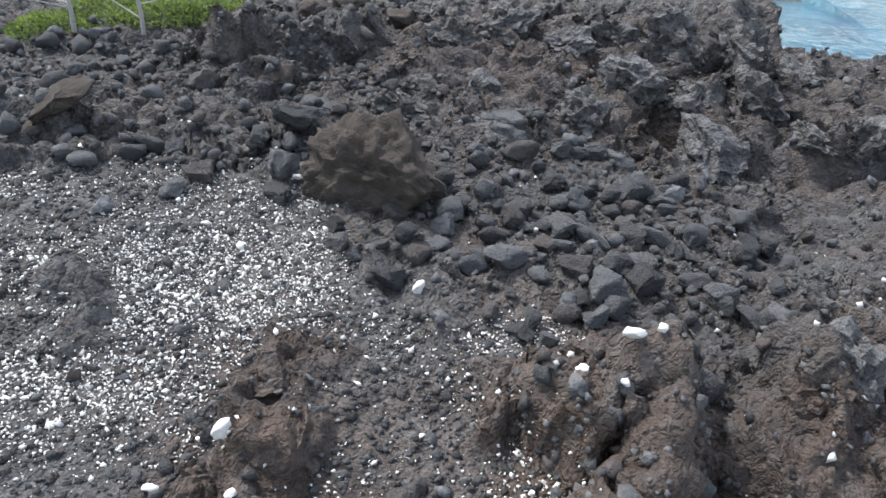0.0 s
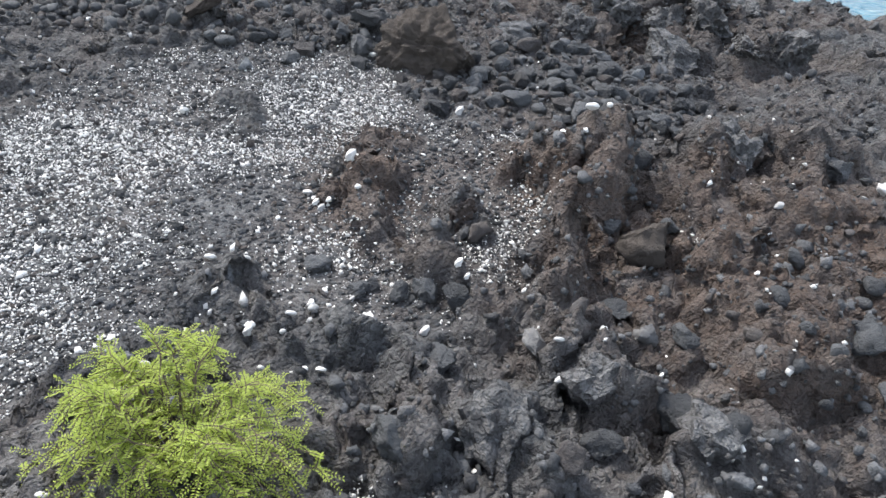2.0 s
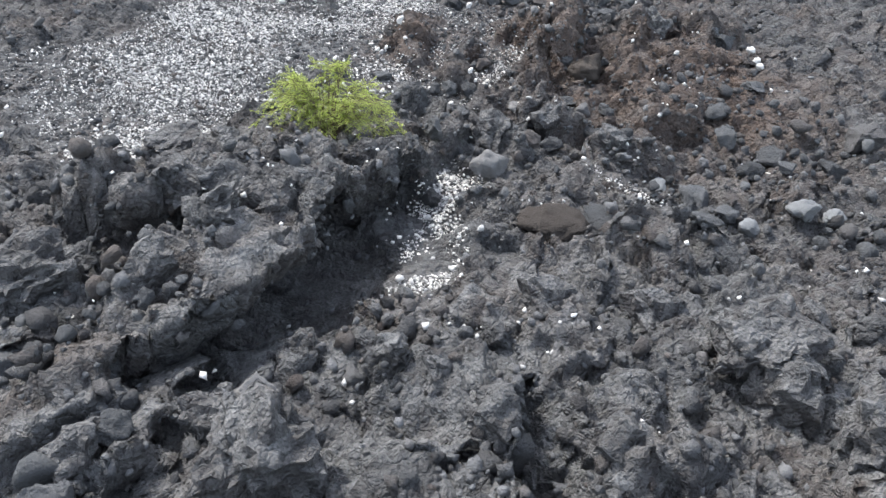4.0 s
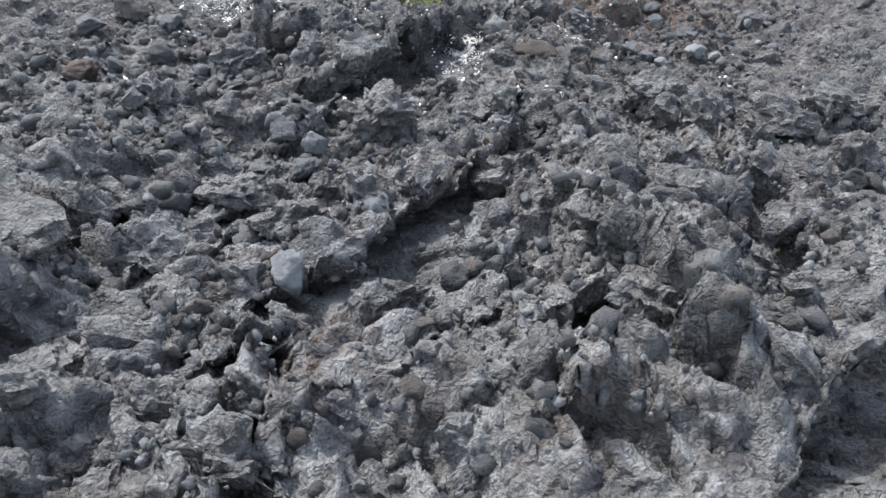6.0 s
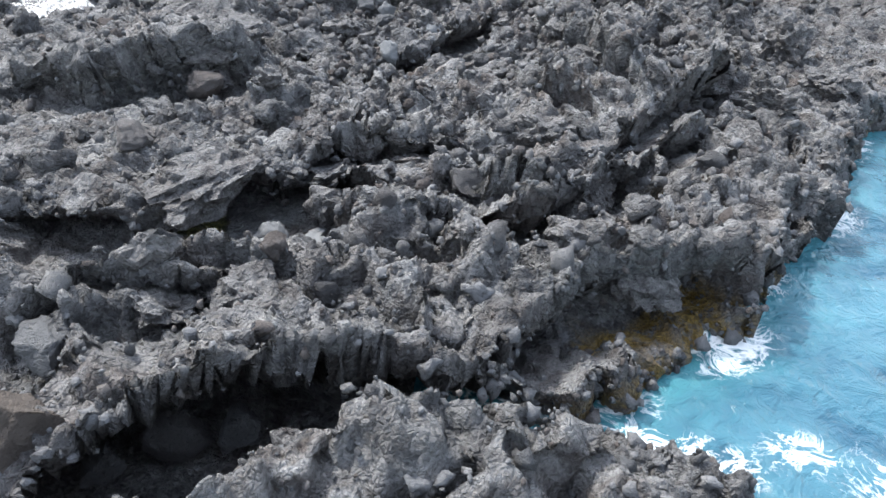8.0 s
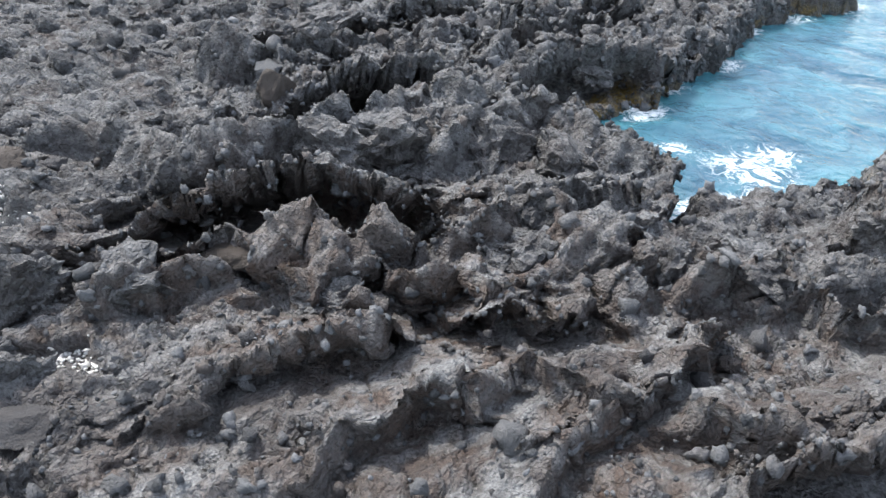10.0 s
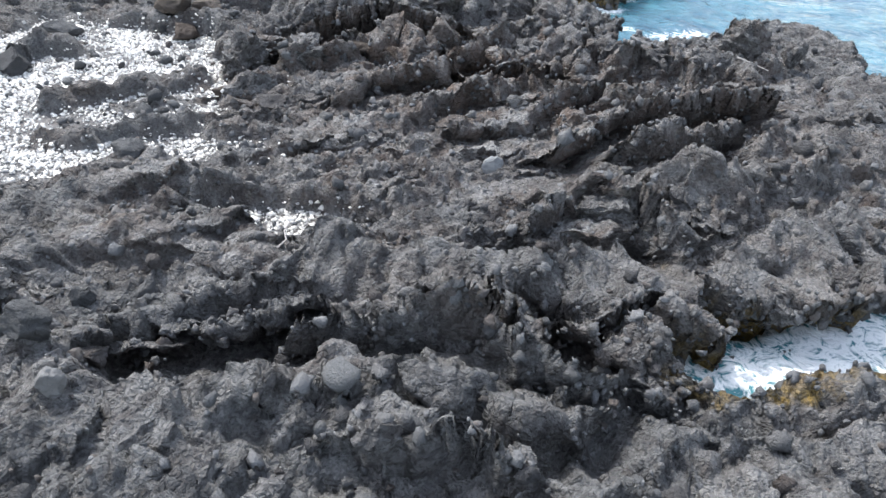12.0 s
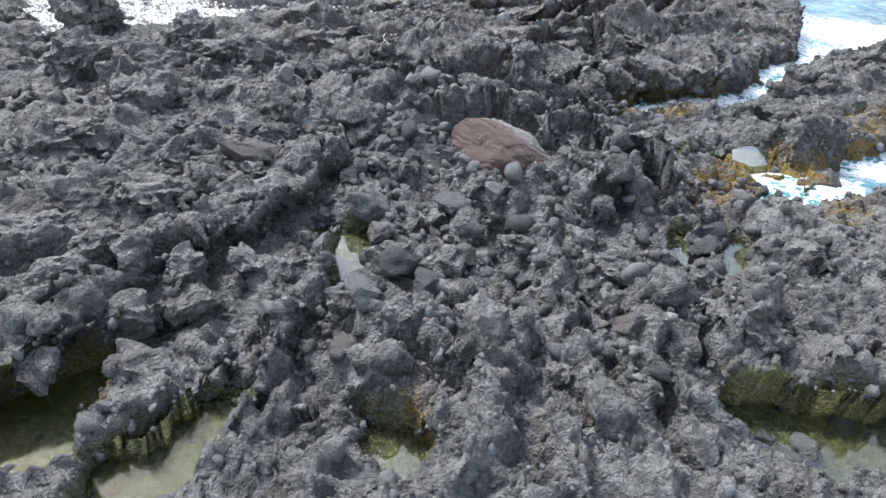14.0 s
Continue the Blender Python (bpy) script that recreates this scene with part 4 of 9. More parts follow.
# crags round the rock pools
ridge([(-3.45, -38.43, 0.6), (-3.73, -39.74, 0.65), (-4.16, -40.4, 0.6), (-4.66, -41.16, 0.55), (-5.06, -41.76, 0.55), (-5.49, -42.48, 0.5), (-5.78, -43.16, 0.5), (-5.98, -43.76, 0.5), (-6.1, -44.28, 0.5)], 0.27, 0.7, 1.8)
ridge([(-7.17, -42.23, 0.4), (-6.61, -41.64, 0.4), (-5.77, -41.31, 0.45), (-5.2, -40.72, 0.5)], 0.5, 0.4, 1.6)
ridge([(-8.25, -38.92, 0.6), (-7.5, -38.56, 0.6), (-7.11, -38.37, 0.65), (-6.58, -38.81, 0.5)], 0.4, 0.5, 2)
ridge([(-7.93, -40.53, 0.5), (-7.16, -40.14, 0.45), (-6.18, -40.48, 0.45)], 0.5, 0.5, 1.8)
ridge([(-3.1, -40.96, 0.3), (-3.27, -41.67, 0.4), (-3.4, -42.35, 0.45), (-3.47, -42.94, 0.4), (-3.46, -43.3, 0.2)], 0.27, 0.27, 2)
ridge([(-2.96, -42.15, 0.25), (-2.55, -42.04, 0.3), (-2.29, -42.4, 0.25)], 0.3, 0.3, 2)
ridge([(-1.29, -38.76, 0.55), (-0.67, -39.48, 0.6), (-0.15, -38.94, 0.75), (0.21, -38.97, 0.7), (0.55, -39.28, 0.6), (1.08, -38.31, 0.85), (1.37, -38.95, 0.7)], 0.35, 0.4, 2)
ridge([(-0.15, -39.57, 0.5), (-0.12, -40.59, 0.45), (0.07, -41.31, 0.4)], 0.4, 0.4, 1.5)
ridge([(-1.9, -42.15, 0.45), (-1.46, -42.63, 0.45), (-0.91, -43.01, 0.4)], 0.3, 0.3, 1.6)
ridge([(-0.51, -42.36, 0.5), (-0.74, -43.06, 0.55), (-0.86, -43.65, 0.5), (-1.03, -44.26, 0.45), (-1.13, -44.79, 0.4)], 0.3, 0.3, 1.8)
ridge([(0, -42.21, 0.35), (0.23, -42.75, 0.3), (0.32, -43.26, 0.25)], 0.3, 0.3, 1.8)
ridge([(1.39, -41.39, 0.5), (1.15, -42.24, 0.5), (0.95, -42.98, 0.5), (1.29, -43.29, 0.4), (1.61, -43.46, 0.25)], 0.35, 0.3, 2)
ridge([(2.45, -41.64, 0.7), (2.03, -42.42, 0.65), (1.75, -42.92, 0.45), (2.57, -42.86, 0.4), (3.22, -42.69, 0.4), (3.68, -42.86, 0.35)], 0.35, 0.27, 2)
ridge([(1.92, -38.62, 0.15), (2.77, -38.68, 0.05), (3.89, -38.68, 0.05), (4.93, -38.27, -0.1)], 0.3, 0.3, 2)
ridge([(3.71, -33.33, 0.5), (4.48, -32.84, 0.45)], 0.4, 0.4, 2)
ridge([(2.73, -36.12, 0.1), (3.53, -35.53, 0.1), (4.31, -35.56, 0.1), (4.88, -36.11, 0.7), (5.02, -36.36, 0.8), (6.47, -35.57, 0.3)], 0.3, 0.35, 2)
ridge([(3.11, -39.95, 0.15), (3.7, -39.71, 0.15), (4.29, -40, 0.1), (5.21, -39.64, 0.05)], 0.35, 0.35, 2)
ridge([(-3.54, -44.16, 0.2), (-3.16, -44.47, 0.25), (-2.62, -44.65, 0.2), (-2.24, -44.95, 0.2)], 0.3, 0.3, 2)
ridge([(-2.41, -42.97, 0.2), (-1.96, -43.53, 0.25), (-1.33, -43.84, 0.3)], 0.4, 0.4, 1.6)
ridge([(-4.94, -43.82, 0.1), (-4.53, -43.74, 0.15), (-4.13, -43.67, 0.05)], 0.3, 0.27, 2)
ridge([(-0.25, -43.77, 0.35), (-0.12, -44.37, 0.35), (-0.31, -44.76, 0.3)], 0.4, 0.4, 1.6)
ridge([(0.48, -43.8, 0.3), (0.65, -44.24, 0.3), (0.69, -44.68, 0.25)], 0.35, 0.35, 1.6)
# pools
flat("pool", [(-3.42, -40), (-2.76, -39.8), (-2.52, -40.59), (-2.6, -41.32), (-3.15, -41.47), (-3.23, -40.68)], -0.1, 0.1)
flat("pool", [(-2.33, -43.52), (-1.87, -43.64), (-1.47, -43.92), (-1.5, -44.38), (-1.88, -44.7), (-2.43, -44.1)], -0.25, 0.12)
flat("pool", [(1.94, -42.6), (2.89, -42.59), (4.08, -42.54), (4.81, -42.92), (3.56, -44.17), (2.02, -43.89), (1.67, -43.28)], -0.3, 0.15)
flat("pool", [(-6.72, -44.36), (-6.21, -43.98), (-5.56, -43.37), (-5.05, -42.81), (-4.82, -43.09), (-5.14, -43.59), (-5.2, -44.03), (-5.02, -44.69), (-5.5, -45.08), (-6.29, -45.29)], -0.15, 0.12)
flat("pool", [(-5.01, -44.59), (-4.51, -43.92), (-3.68, -43.3), (-3.51, -43.72), (-3.81, -44.16), (-3.91, -44.76), (-4.25, -45.19), (-4.86, -45.49)], -0.18, 0.15)
flat("pool", [(1.94, -39.24), (2.29, -39.27), (2.06, -40.31), (1.8, -40.27)], -0.12, 0.08)
flat("pool", [(2.92, -39.09), (3.23, -39.37), (2.85, -40.48), (2.51, -40.46)], -0.12, 0.08)
flat("pool", [(0.85, -37.27), (1.41, -37.38), (1.31, -37.85), (0.67, -38.13), (0.54, -37.78)], -0.3, 0.12)
flat("pool", [(-4.54, -16.82), (-3.64, -16.71), (-3.48, -17.19), (-4.3, -17.37)], -0.42, 0.12)
flat("pool", [(0.36, -43.03), (0.71, -42.94), (0.52, -43.33), (0.31, -43.44)], -0.2, 0.08)
# the sea
flat("sea", [(7.01, 19.56), (7.94, 19.77), (7.13, 16.38), (6.65, 15.18), (7.33, 15.12), (8.29, 14.95), (9.23, 14.3), (16.18, 13.94), (44.63, 44.65), (8.96, 26.2)], -0.5, 0.5)
flat("sea", [(5.46, -14.95), (4.77, -15.34), (4.07, -16.04), (3.6, -16.88), (3.38, -17.42), (3.61, -17.72), (3.44, -18.04), (3.08, -18.49), (2.43, -19.16), (2.41, -21.27), (10.31, -17.81), (24.09, -5.02), (10.01, -11.88), (7.44, -13.12), (6.26, -13.74)], -0.5, 0.45)
flat("sea", [(3.84, -16.04), (4.49, -15.73), (4.93, -15.44), (5.75, -14.23), (6.41, -12.83), (7.47, -11.23), (9.03, -9.55), (23.59, -2.87), (8.39, -19.85), (3.03, -21.5), (2.39, -20.27), (1.86, -20.11), (0.85, -19.85), (0.5, -19.65), (-0.54, -19.51), (-0.3, -19.36), (0.51, -19.44), (1.43, -19.09), (1.68, -18.74), (2.94, -18.51), (3.53, -17.83), (3.6, -17.25), (3.63, -16.75)], -0.5, 0.45)
flat("sea", [(5.77, -13.98), (5.16, -15.25), (3.8, -16.18), (3.52, -17.76), (2.29, -19), (3.27, -19.43), (2.91, -21.38), (2.24, -22.52), (3.25, -22.57), (4.64, -22.02), (5.72, -21.95), (6.74, -20.07), (9.64, -19.69), (18.06, -19.55), (48.95, 12.94), (13.75, -3.2), (10.69, -10.05), (7.05, -12.13)], -0.5, 0.45)
flat("sea", [(3.03, -19.59), (3.05, -20.57), (6.15, -20.07), (7.79, -20.39), (8.94, -21.44), (8.34, -23.83), (8.74, -24.25), (11.28, -25.15), (21.44, -25.02), (46.04, -2.04), (12.04, -13.55), (6.37, -16.46)], -0.5, 0.45)
flat("sea", [(13.79, -20.56), (9.25, -21.89), (8.71, -25.3), (8.01, -28.12), (7.1, -29.69), (5.6, -31.22), (5.53, -31.97), (8.42, -29.81), (9.27, -29.19), (10.54, -27.99), (18.52, -23.94)], -0.5, 0.3)
flat("sea", [(11.84, -33.3), (7.38, -35.2), (6.3, -35.64), (5.71, -36.44), (5.69, -37.59), (6.2, -37.9), (9.29, -38.24)], -0.5, 0.3)
ridge([(-2.85, -24.58, 0.9), (-2.38, -24.29, 0.93), (-1.85, -24.52, 0.85)], 0.35, 0.3, 2)
ridge([(0.86, 0.57, 0.5), (1.26, 0.85, 0.62), (1.55, 0.39, 0.5)], 0.3, 0.3, 2)
ridge([(-8.13, -13.26, 0.85), (-6.83, -13.69, 1.05), (-6.33, -13.03, 1.15), (-5.81, -12.61, 1.15), (-4.98, -12.42, 1.1)], 0.6, 0.3, 3)
# algae
flat("algae", [(1.98, -32.62), (3.73, -31.88), (6.1, -30.39), (5.87, -31.42), (4.8, -32.54), (3.23, -33.67), (1.95, -33.78)], -0.4, 0.2)
flat("algae", [(3.22, -36.32), (5.44, -35.93), (5.05, -37.33), (3.69, -37.76), (2.34, -37.98), (2.55, -37.44), (3.11, -37.24)], -0.3, 0.2)
flat("algae", [(4.82, -37.96), (5.88, -37.79), (5.55, -38.58), (4.48, -38.91)], -0.3, 0.2)
flat("algae", [(6.5, -34.29), (8.24, -33.05), (7.11, -35.63), (6.11, -35.93)], -0.3, 0.2)
flat("algae", [(-2.09, -43.4), (-1.42, -43.67), (-1.39, -44.22), (-1.77, -44.03)], -0.25, 0.15)
flat("algae", [(2.07, -42.44), (3.03, -42.52), (4.08, -42.49), (3.91, -42.89), (2.05, -43.01)], -0.25, 0.15)
flat("algae", [(-6.24, -44.52), (-5.85, -44.01), (-5.39, -43.05), (-4.83, -43.08), (-5.09, -43.75), (-5.45, -44.79), (-5.93, -45.05)], -0.25, 0.2)
flat("algae", [(1.22, -18.43), (2.12, -18.01), (3.31, -17.53), (3.43, -18.07), (2.15, -18.52), (1.46, -19.06), (1.18, -18.82)], -0.3, 0.2)
flat("algae", [(0.98, -33.91), (1.92, -33.58), (3.74, -33.01), (4.45, -32.8), (3.7, -33.58), (2.15, -34.18), (1.01, -34.22)], -0.4, 0.15)
flat("algae", [(2.61, -17.48), (3.69, -16.68), (3.35, -18.55), (2.54, -18.87)], -0.4, 0.2)
flat("algae", [(-4.49, -16.9), (-3.6, -16.79), (-3.44, -17.26), (-4.26, -17.44)], -0.35, 0.2)
ridge([(1.33, -37.62, 0.1), (1.96, -37.43, 0.15), (2.49, -37.53, 0.1), (3.15, -37.01, 0.15), (3.67, -37.12, 0.15)], 0.3, 0.35, 1.8)
ridge([(1.07, -38.21, 0.2), (1.67, -37.97, 0.25), (2.41, -37.85, 0.2), (2.59, -38.11, 0.1)], 0.35, 0.35, 1.8)
# reefs at the waterline
ridge([(6.07, -32.44, 0.3), (6.79, -32.08, 0.5), (6.78, -33.24, 0.4), (8.52, -31.79, 0.4)], 0.3, 0.35, 2)
ridge([(6.45, -33.43, 0.05), (7, -33.6, 0.1), (7.48, -34.33, 0.2)], 0.3, 0.3, 2)
ridge([(2.92, -37.83, -0.1), (3.86, -37.38, -0.15), (5.05, -36.84, -0.1)], 0.27, 0.27, 2)
ridge([(4.89, -37.78, 0), (5.33, -37.4, 0), (5.82, -37.38, -0.2)], 0.27, 0.27, 2)
ridge([(2.24, -38.59, 0), (3.17, -38.63, 0), (4.19, -38.37, 0), (4.76, -38.21, -0.1)], 0.3, 0.3, 2)
ridge([(4.56, -14.99, 0.6), (4.7, -15.47, 0.4), (4.38, -16.06, 0.25), (4.02, -16.32, 0.1)], 0.3, 0.45, 2)
ridge([(1.75, -18.54, -0.32), (2.44, -18.1, -0.28), (3.19, -17.97, -0.32)], 0.27, 0.27, 3)
ridge([(2.92, -15.83, 0.55), (3.35, -16.6, 0.5), (3.37, -16.83, 0.2)], 0.35, 0.5, 2)
# undercut faces
ridge([(1.04, -33.88, 0.42), (2, -33.93, 0.47), (2.87, -33.72, 0.47), (3.77, -33.47, 0.5), (4.22, -33.19, 0.45)], 0.6, 0.28, 3)
ridge([(0.77, -35.06, 0.2), (1.62, -35.63, 0), (2.36, -35.58, 0), (3.37, -35.17, 0), (4.25, -34.8, 0.05), (4.88, -34.52, 0.1)], 0.27, 0.4, 2)
flat("shine", [(-4.85, -32.05), (-4.53, -31.54), (-3.24, -31.43), (-2.49, -31.68), (-2.41, -32.12), (-3, -32.43), (-3.61, -32.56), (-4.24, -32.19)], -0.05, 0.1)
flat("algae", [(1.36, -33.19), (2.38, -33.04), (3.61, -32.86), (4.93, -32.49), (4.21, -34.45), (2.89, -34.9), (1.68, -35.18), (1.04, -34.89)], -0.35, 0.15)

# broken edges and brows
# low ledges in the pebble bay
ridge([(-8.4, -28.97, 0.36), (-7.87, -28.32, 0.38), (-7.17, -27.95, 0.38), (-6.42, -27.44, 0.36)], 0.3, 0.27, 1.8)
ridge([(-7.83, -30.36, 0.3), (-7.09, -29.9, 0.33), (-6.18, -29.51, 0.34), (-5.2, -29.18, 0.34)], 0.3, 0.27, 1.8)
ridge([(-10.26, -27.04, 0.36), (-10.03, -26.36, 0.38), (-9.47, -26.29, 0.38)], 0.3, 0.27, 1.8)
ridge([(-6.77, -32.31, 0.36), (-6.39, -31.29, 0.4), (-6.14, -30.81, 0.42), (-5.48, -31.17, 0.42), (-4.64, -31.36, 0.4)], 0.3, 0.27, 1.8)
# edges of the far headland
scarp([(9.6, 14.6, 0.3), (8.63, 14.77, 0.32), (7.36, 14.95, 0.3), (6.7, 15.1, 0.3)], -0.8, 1.6, 0.6, 0.1)
scarp([(6.15, 13.9, 0.45), (6.33, 14.84, 0.85), (6.45, 15.5, 0.95), (6.53, 16.1, 1), (6.4, 17.8, 1)], 0.1, 0.9, 0.7, 0.15)
# the diagonal scarp above the gravelly gully
scarp([(-2.25, -11.43, 0.5), (-1.91, -11.06, 0.62), (-1.6, -10.87, 0.55), (-1.3, -10.44, 0.49), (-1.15, -9.89, 0.5), (-0.95, -9.52, 0.5), (-0.69, -9, 0.5), (-0.44, -8.78, 0.53), (-0.03, -8.17, 0.62), (0.28, -7.59, 0.76), (0.42, -6.19, 0.7)], -0.08, 0.75, 0.65, 0.3)
scarp([(-2.57, -12.56, 0.62), (-2.34, -12.13, 0.6), (-2.02, -12.03, 0.57), (-1.64, -12.25, 0.5), (-1.46, -12.55, 0.4)], 0, 0.5, 0.35, 0.2)
# parallel scarps beside it
scarp([(-4.73, -10.53, 0.3), (-4.63, -10.06, 0.3), (-4.6, -9.27, 0.25), (-4.52, -8.39, 0.2), (-4.28, -8.33, 0.1)], -0.12, 0.5, 0.35, 0.15)
scarp([(-3.92, -10.99, 0.35), (-3.7, -10.38, 0.35), (-3.46, -9.98, 0.35), (-3.19, -9.55, 0.35), (-2.76, -9.1, 0.3)], 0.05, 0.6, 0.35, 0.15)
scarp([(-3.21, -8.02, 0.3), (-2.98, -7.49, 0.35), (-2.75, -6.89, 0.3), (-2.51, -6.5, 0.3)], 0, 0.5, 0.3, 0.2)
scarp([(-3.12, -5.59, 0.6), (-2.57, -5.29, 0.7), (-2.25, -4.54, 0.8), (-1.98, -3.83, 0.9), (-1.6, -2.87, 0.9), (-1.05, -2.09, 0.9)], -0.2, 0.7, 0.6, 0.3)
# the high mound and its edge
scarp([(1.15, -9.87, 1.2), (1.41, -10.5, 1.35), (1.63, -10.86, 1.4), (1.77, -11.64, 1.6), (1.86, -12.25, 1.7), (1.99, -12.5, 1.6)], 0.55, 1.1, 0.5, 0.2)
scarp([(3.48, -7.35, 0.9), (3.2, -8.64, 1), (3.59, -8.82, 1), (3.67, -9.79, 1.1), (3.51, -10.59, 1.1)], 0.35, 0.9, 0.6, 0.25)
scarp([(0.8, -13.06, 1.25), (1.04, -12.96, 1.28), (1.27, -13.1, 1.25), (1.4, -13.34, 1)], 0.45, 0.5, 0.4, 0.15)
scarp([(1.51, -14.47, 0.6), (2.02, -13.97, 0.7), (2.76, -13.2, 0.81), (3.22, -12.53, 1.2), (3.91, -11.27, 1.2), (4.19, -9.91, 1.1)], -0.1, 0.9, 0.5, 0.35)
# the arched crest and the slab before it
scarp([(-2.73, -15.11, 0.5), (-2.63, -14.87, 0.55), (-2.51, -14.3, 0.6), (-2.36, -14.05, 0.65), (-2.05, -14.53, 0.6), (-1.72, -14.7, 0.55), (-1.31, -14.68, 0.5), (-0.89, -14.7, 0.5), (-0.37, -14.74, 0.45)], -0.1, 0.45, 0.55, 0.3)
scarp([(-5.8, -17.15, 0.3), (-4.91, -16.93, 0.33), (-4.37, -16.71, 0.34), (-3.83, -16.43, 0.35), (-3.5, -15.66, 0.36), (-3.02, -16.01, 0.3), (-2.34, -15.98, 0.3)], -0.4, 0.9, 0.8, 0.45)
scarp([(-2.53, -13.43, 0.55), (-2.21, -13.26, 0.6), (-1.72, -13.3, 0.6), (-1.54, -13.63, 0.5), (-1.47, -14.09, 0.3)], -0.02, 0.35, 0.3, 0.2)
scarp([(-3.65, -14.24, 0.5), (-3.14, -14.26, 0.5), (-2.93, -14.07, 0.5), (-2.71, -14.07, 0.45)], -0.05, 0.4, 0.3, 0.2)
# crags and brows in front of the sea wall
scarp([(-0.07, -16.06, 1), (0.42, -16.29, 1.15), (0.94, -15.95, 1.25), (1.14, -16.25, 1)], 0.5, 0.4, 0.3, 0.1)
scarp([(0.09, -16.8, 0.9), (0.42, -16.75, 0.9), (0.77, -16.37, 0.85), (1.51, -15.43, 0.7), (2.34, -14.67, 0.5), (2.44, -15.15, 0.3)], -0.3, 0.6, 0.7, 0.4)
scarp([(-2.27, -16.09, 0.5), (-1.95, -15.79, 0.5), (-1.46, -16.33, 0.5), (-0.66, -16.6, 0.53), (-0.68, -17.19, 0.2)], -0.2, 0.4, 0.4, 0.25)
scarp([(-1.7, -17.66, 0.2), (-1.35, -17.65, 0.3), (-0.95, -17.57, 0.35), (-0.5, -17.4, 0.4), (-0.04, -17.44, 0.6), (0.36, -17.76, 0.5)], -0.1, 0.5, 0.35, 0.2)
scarp([(-0.09, -19, 0.6), (0.42, -18.46, 0.62), (0.97, -18.04, 0.65), (1.6, -17.8, 0.7), (2.39, -17.5, 0.78), (3.19, -17.17, 0.5)], -0.45, 0.9, 0.7, 0.4)
scarp([(2.71, -14.17, 0.7), (3.38, -13.65, 0.75), (4.39, -13.21, 0.6), (5.07, -13.27, 0.5), (5.01, -13.93, 0.4)], -0.1, 0.6, 0.4, 0.2)
scarp([(3.63, -16.24, 0.3), (4.12, -15.22, 0.4), (4.96, -15, 0.4), (5.24, -15.21, 0.1)], -0.45, 0.5, 0.4, 0.2)
# brow of the great cave
scarp([(-3.99, -21.53, 0.5), (-3.76, -21.19, 0.6), (-3.34, -20.97, 0.85), (-2.94, -20.67, 1.05), (-2.52, -20.44, 1.1), (-1.96, -20.27, 1.15), (-1.38, -20.08, 1.1), (-0.99, -19.86, 0.9), (-0.48, -19.77, 0.5), (0.19, -19.61, 0.1)], -0.75, 1, 0.85, 0.9)
scarp([(-3.74, -18.54, 0.8), (-3.53, -18.4, 0.8), (-3.2, -18.24, 0.8), (-2.62, -18.51, 0.8), (-2.08, -18.65, 0.8), (-1.62, -18.41, 0.9), (-1.2, -18.85, 0.8)], 0.35, 0.5, 0.35, 0.2)
scarp([(-4.77, -19.44, 0.9), (-4.65, -19.17, 1), (-4.14, -19, 1), (-3.63, -18.93, 1)], 0.4, 0.5, 0.4, 0.25)
# dark brow beyond the pebble bay
scarp([(-4.86, -25.38, 0.6), (-4.41, -25.15, 0.8), (-3.87, -24.6, 0.9), (-2.88, -24.27, 0.95), (-1.99, -24.25, 0.9), (-1.39, -24.4, 0.7)], -0.55, 0.8, 1, 1.1)
# the block above the cove
scarp([(0.1, -23.9, 0.72), (0.7, -23.75, 0.75), (1.35, -23.6, 0.75), (2.2, -23.3, 0.6)], 0.15, 1.2, 0.45, 0.2)
scarp([(2.3, -23.35, 0.55), (2.5, -22.6, 0.55), (2.55, -21.9, 0.45), (2.2, -21.2, 0.2)], -0.9, 0.9, 0.5, 0.15)
# stepped crests of the brown lava
scarp([(-5.8, -26.69, 0.55), (-5.27, -26.06, 0.6), (-4.19, -25.91, 0.75), (-3.52, -25.71, 0.75), (-3.05, -26.04, 0.7), (-2.38, -26.34, 0.75), (-1.88, -26.03, 0.8), (-1.31, -26.33, 0.8), (-0.63, -26.07, 0.8), (-0.46, -26.41, 0.7)], 0.2, 0.5, 0.45, 0.25)
scarp([(-0.58, -26.72, 0.75), (-0.24, -26.47, 0.8), (-0.02, -26.77, 0.7), (0.44, -26.68, 0.6), (0.73, -26.06, 0.6)], 0.15, 0.4, 0.35, 0.25)
scarp([(-3.53, -28.42, 0.5), (-3.11, -28.25, 0.67), (-2.96, -27.77, 0.7), (-2.61, -27.49, 0.75), (-2.01, -27.29, 0.8), (-1.54, -27.15, 0.8)], 0.2, 0.7, 0.6, 0.2)
scarp([(-2.39, -29.24, 0.5), (-2.09, -28.96, 0.6), (-1.67, -28.38, 0.7), (-1.18, -28.05, 0.72), (-0.74, -27.71, 0.75), (-0.46, -27.95, 0.7)], 0.25, 0.7, 0.5, 0.2)
scarp([(-2, -29.48, 0.45), (-1.43, -29.42, 0.55), (-1.04, -29.19, 0.6), (-0.4, -29.12, 0.65), (-0.1, -28.8, 0.72), (0.42, -28.27, 0.8), (0.95, -28.07, 0.85), (1.56, -28.08, 1), (2.26, -28.1, 1)], 0.35, 0.8, 0.45, 0.15)
scarp([(-0.47, -27.86, 0.8), (0.01, -27.44, 0.8), (0.46, -27.75, 0.85), (0.97, -27.96, 0.85), (1.44, -27.49, 0.85), (1.99, -26.78, 0.9)], 0.4, 0.5, 0.35, 0.2)
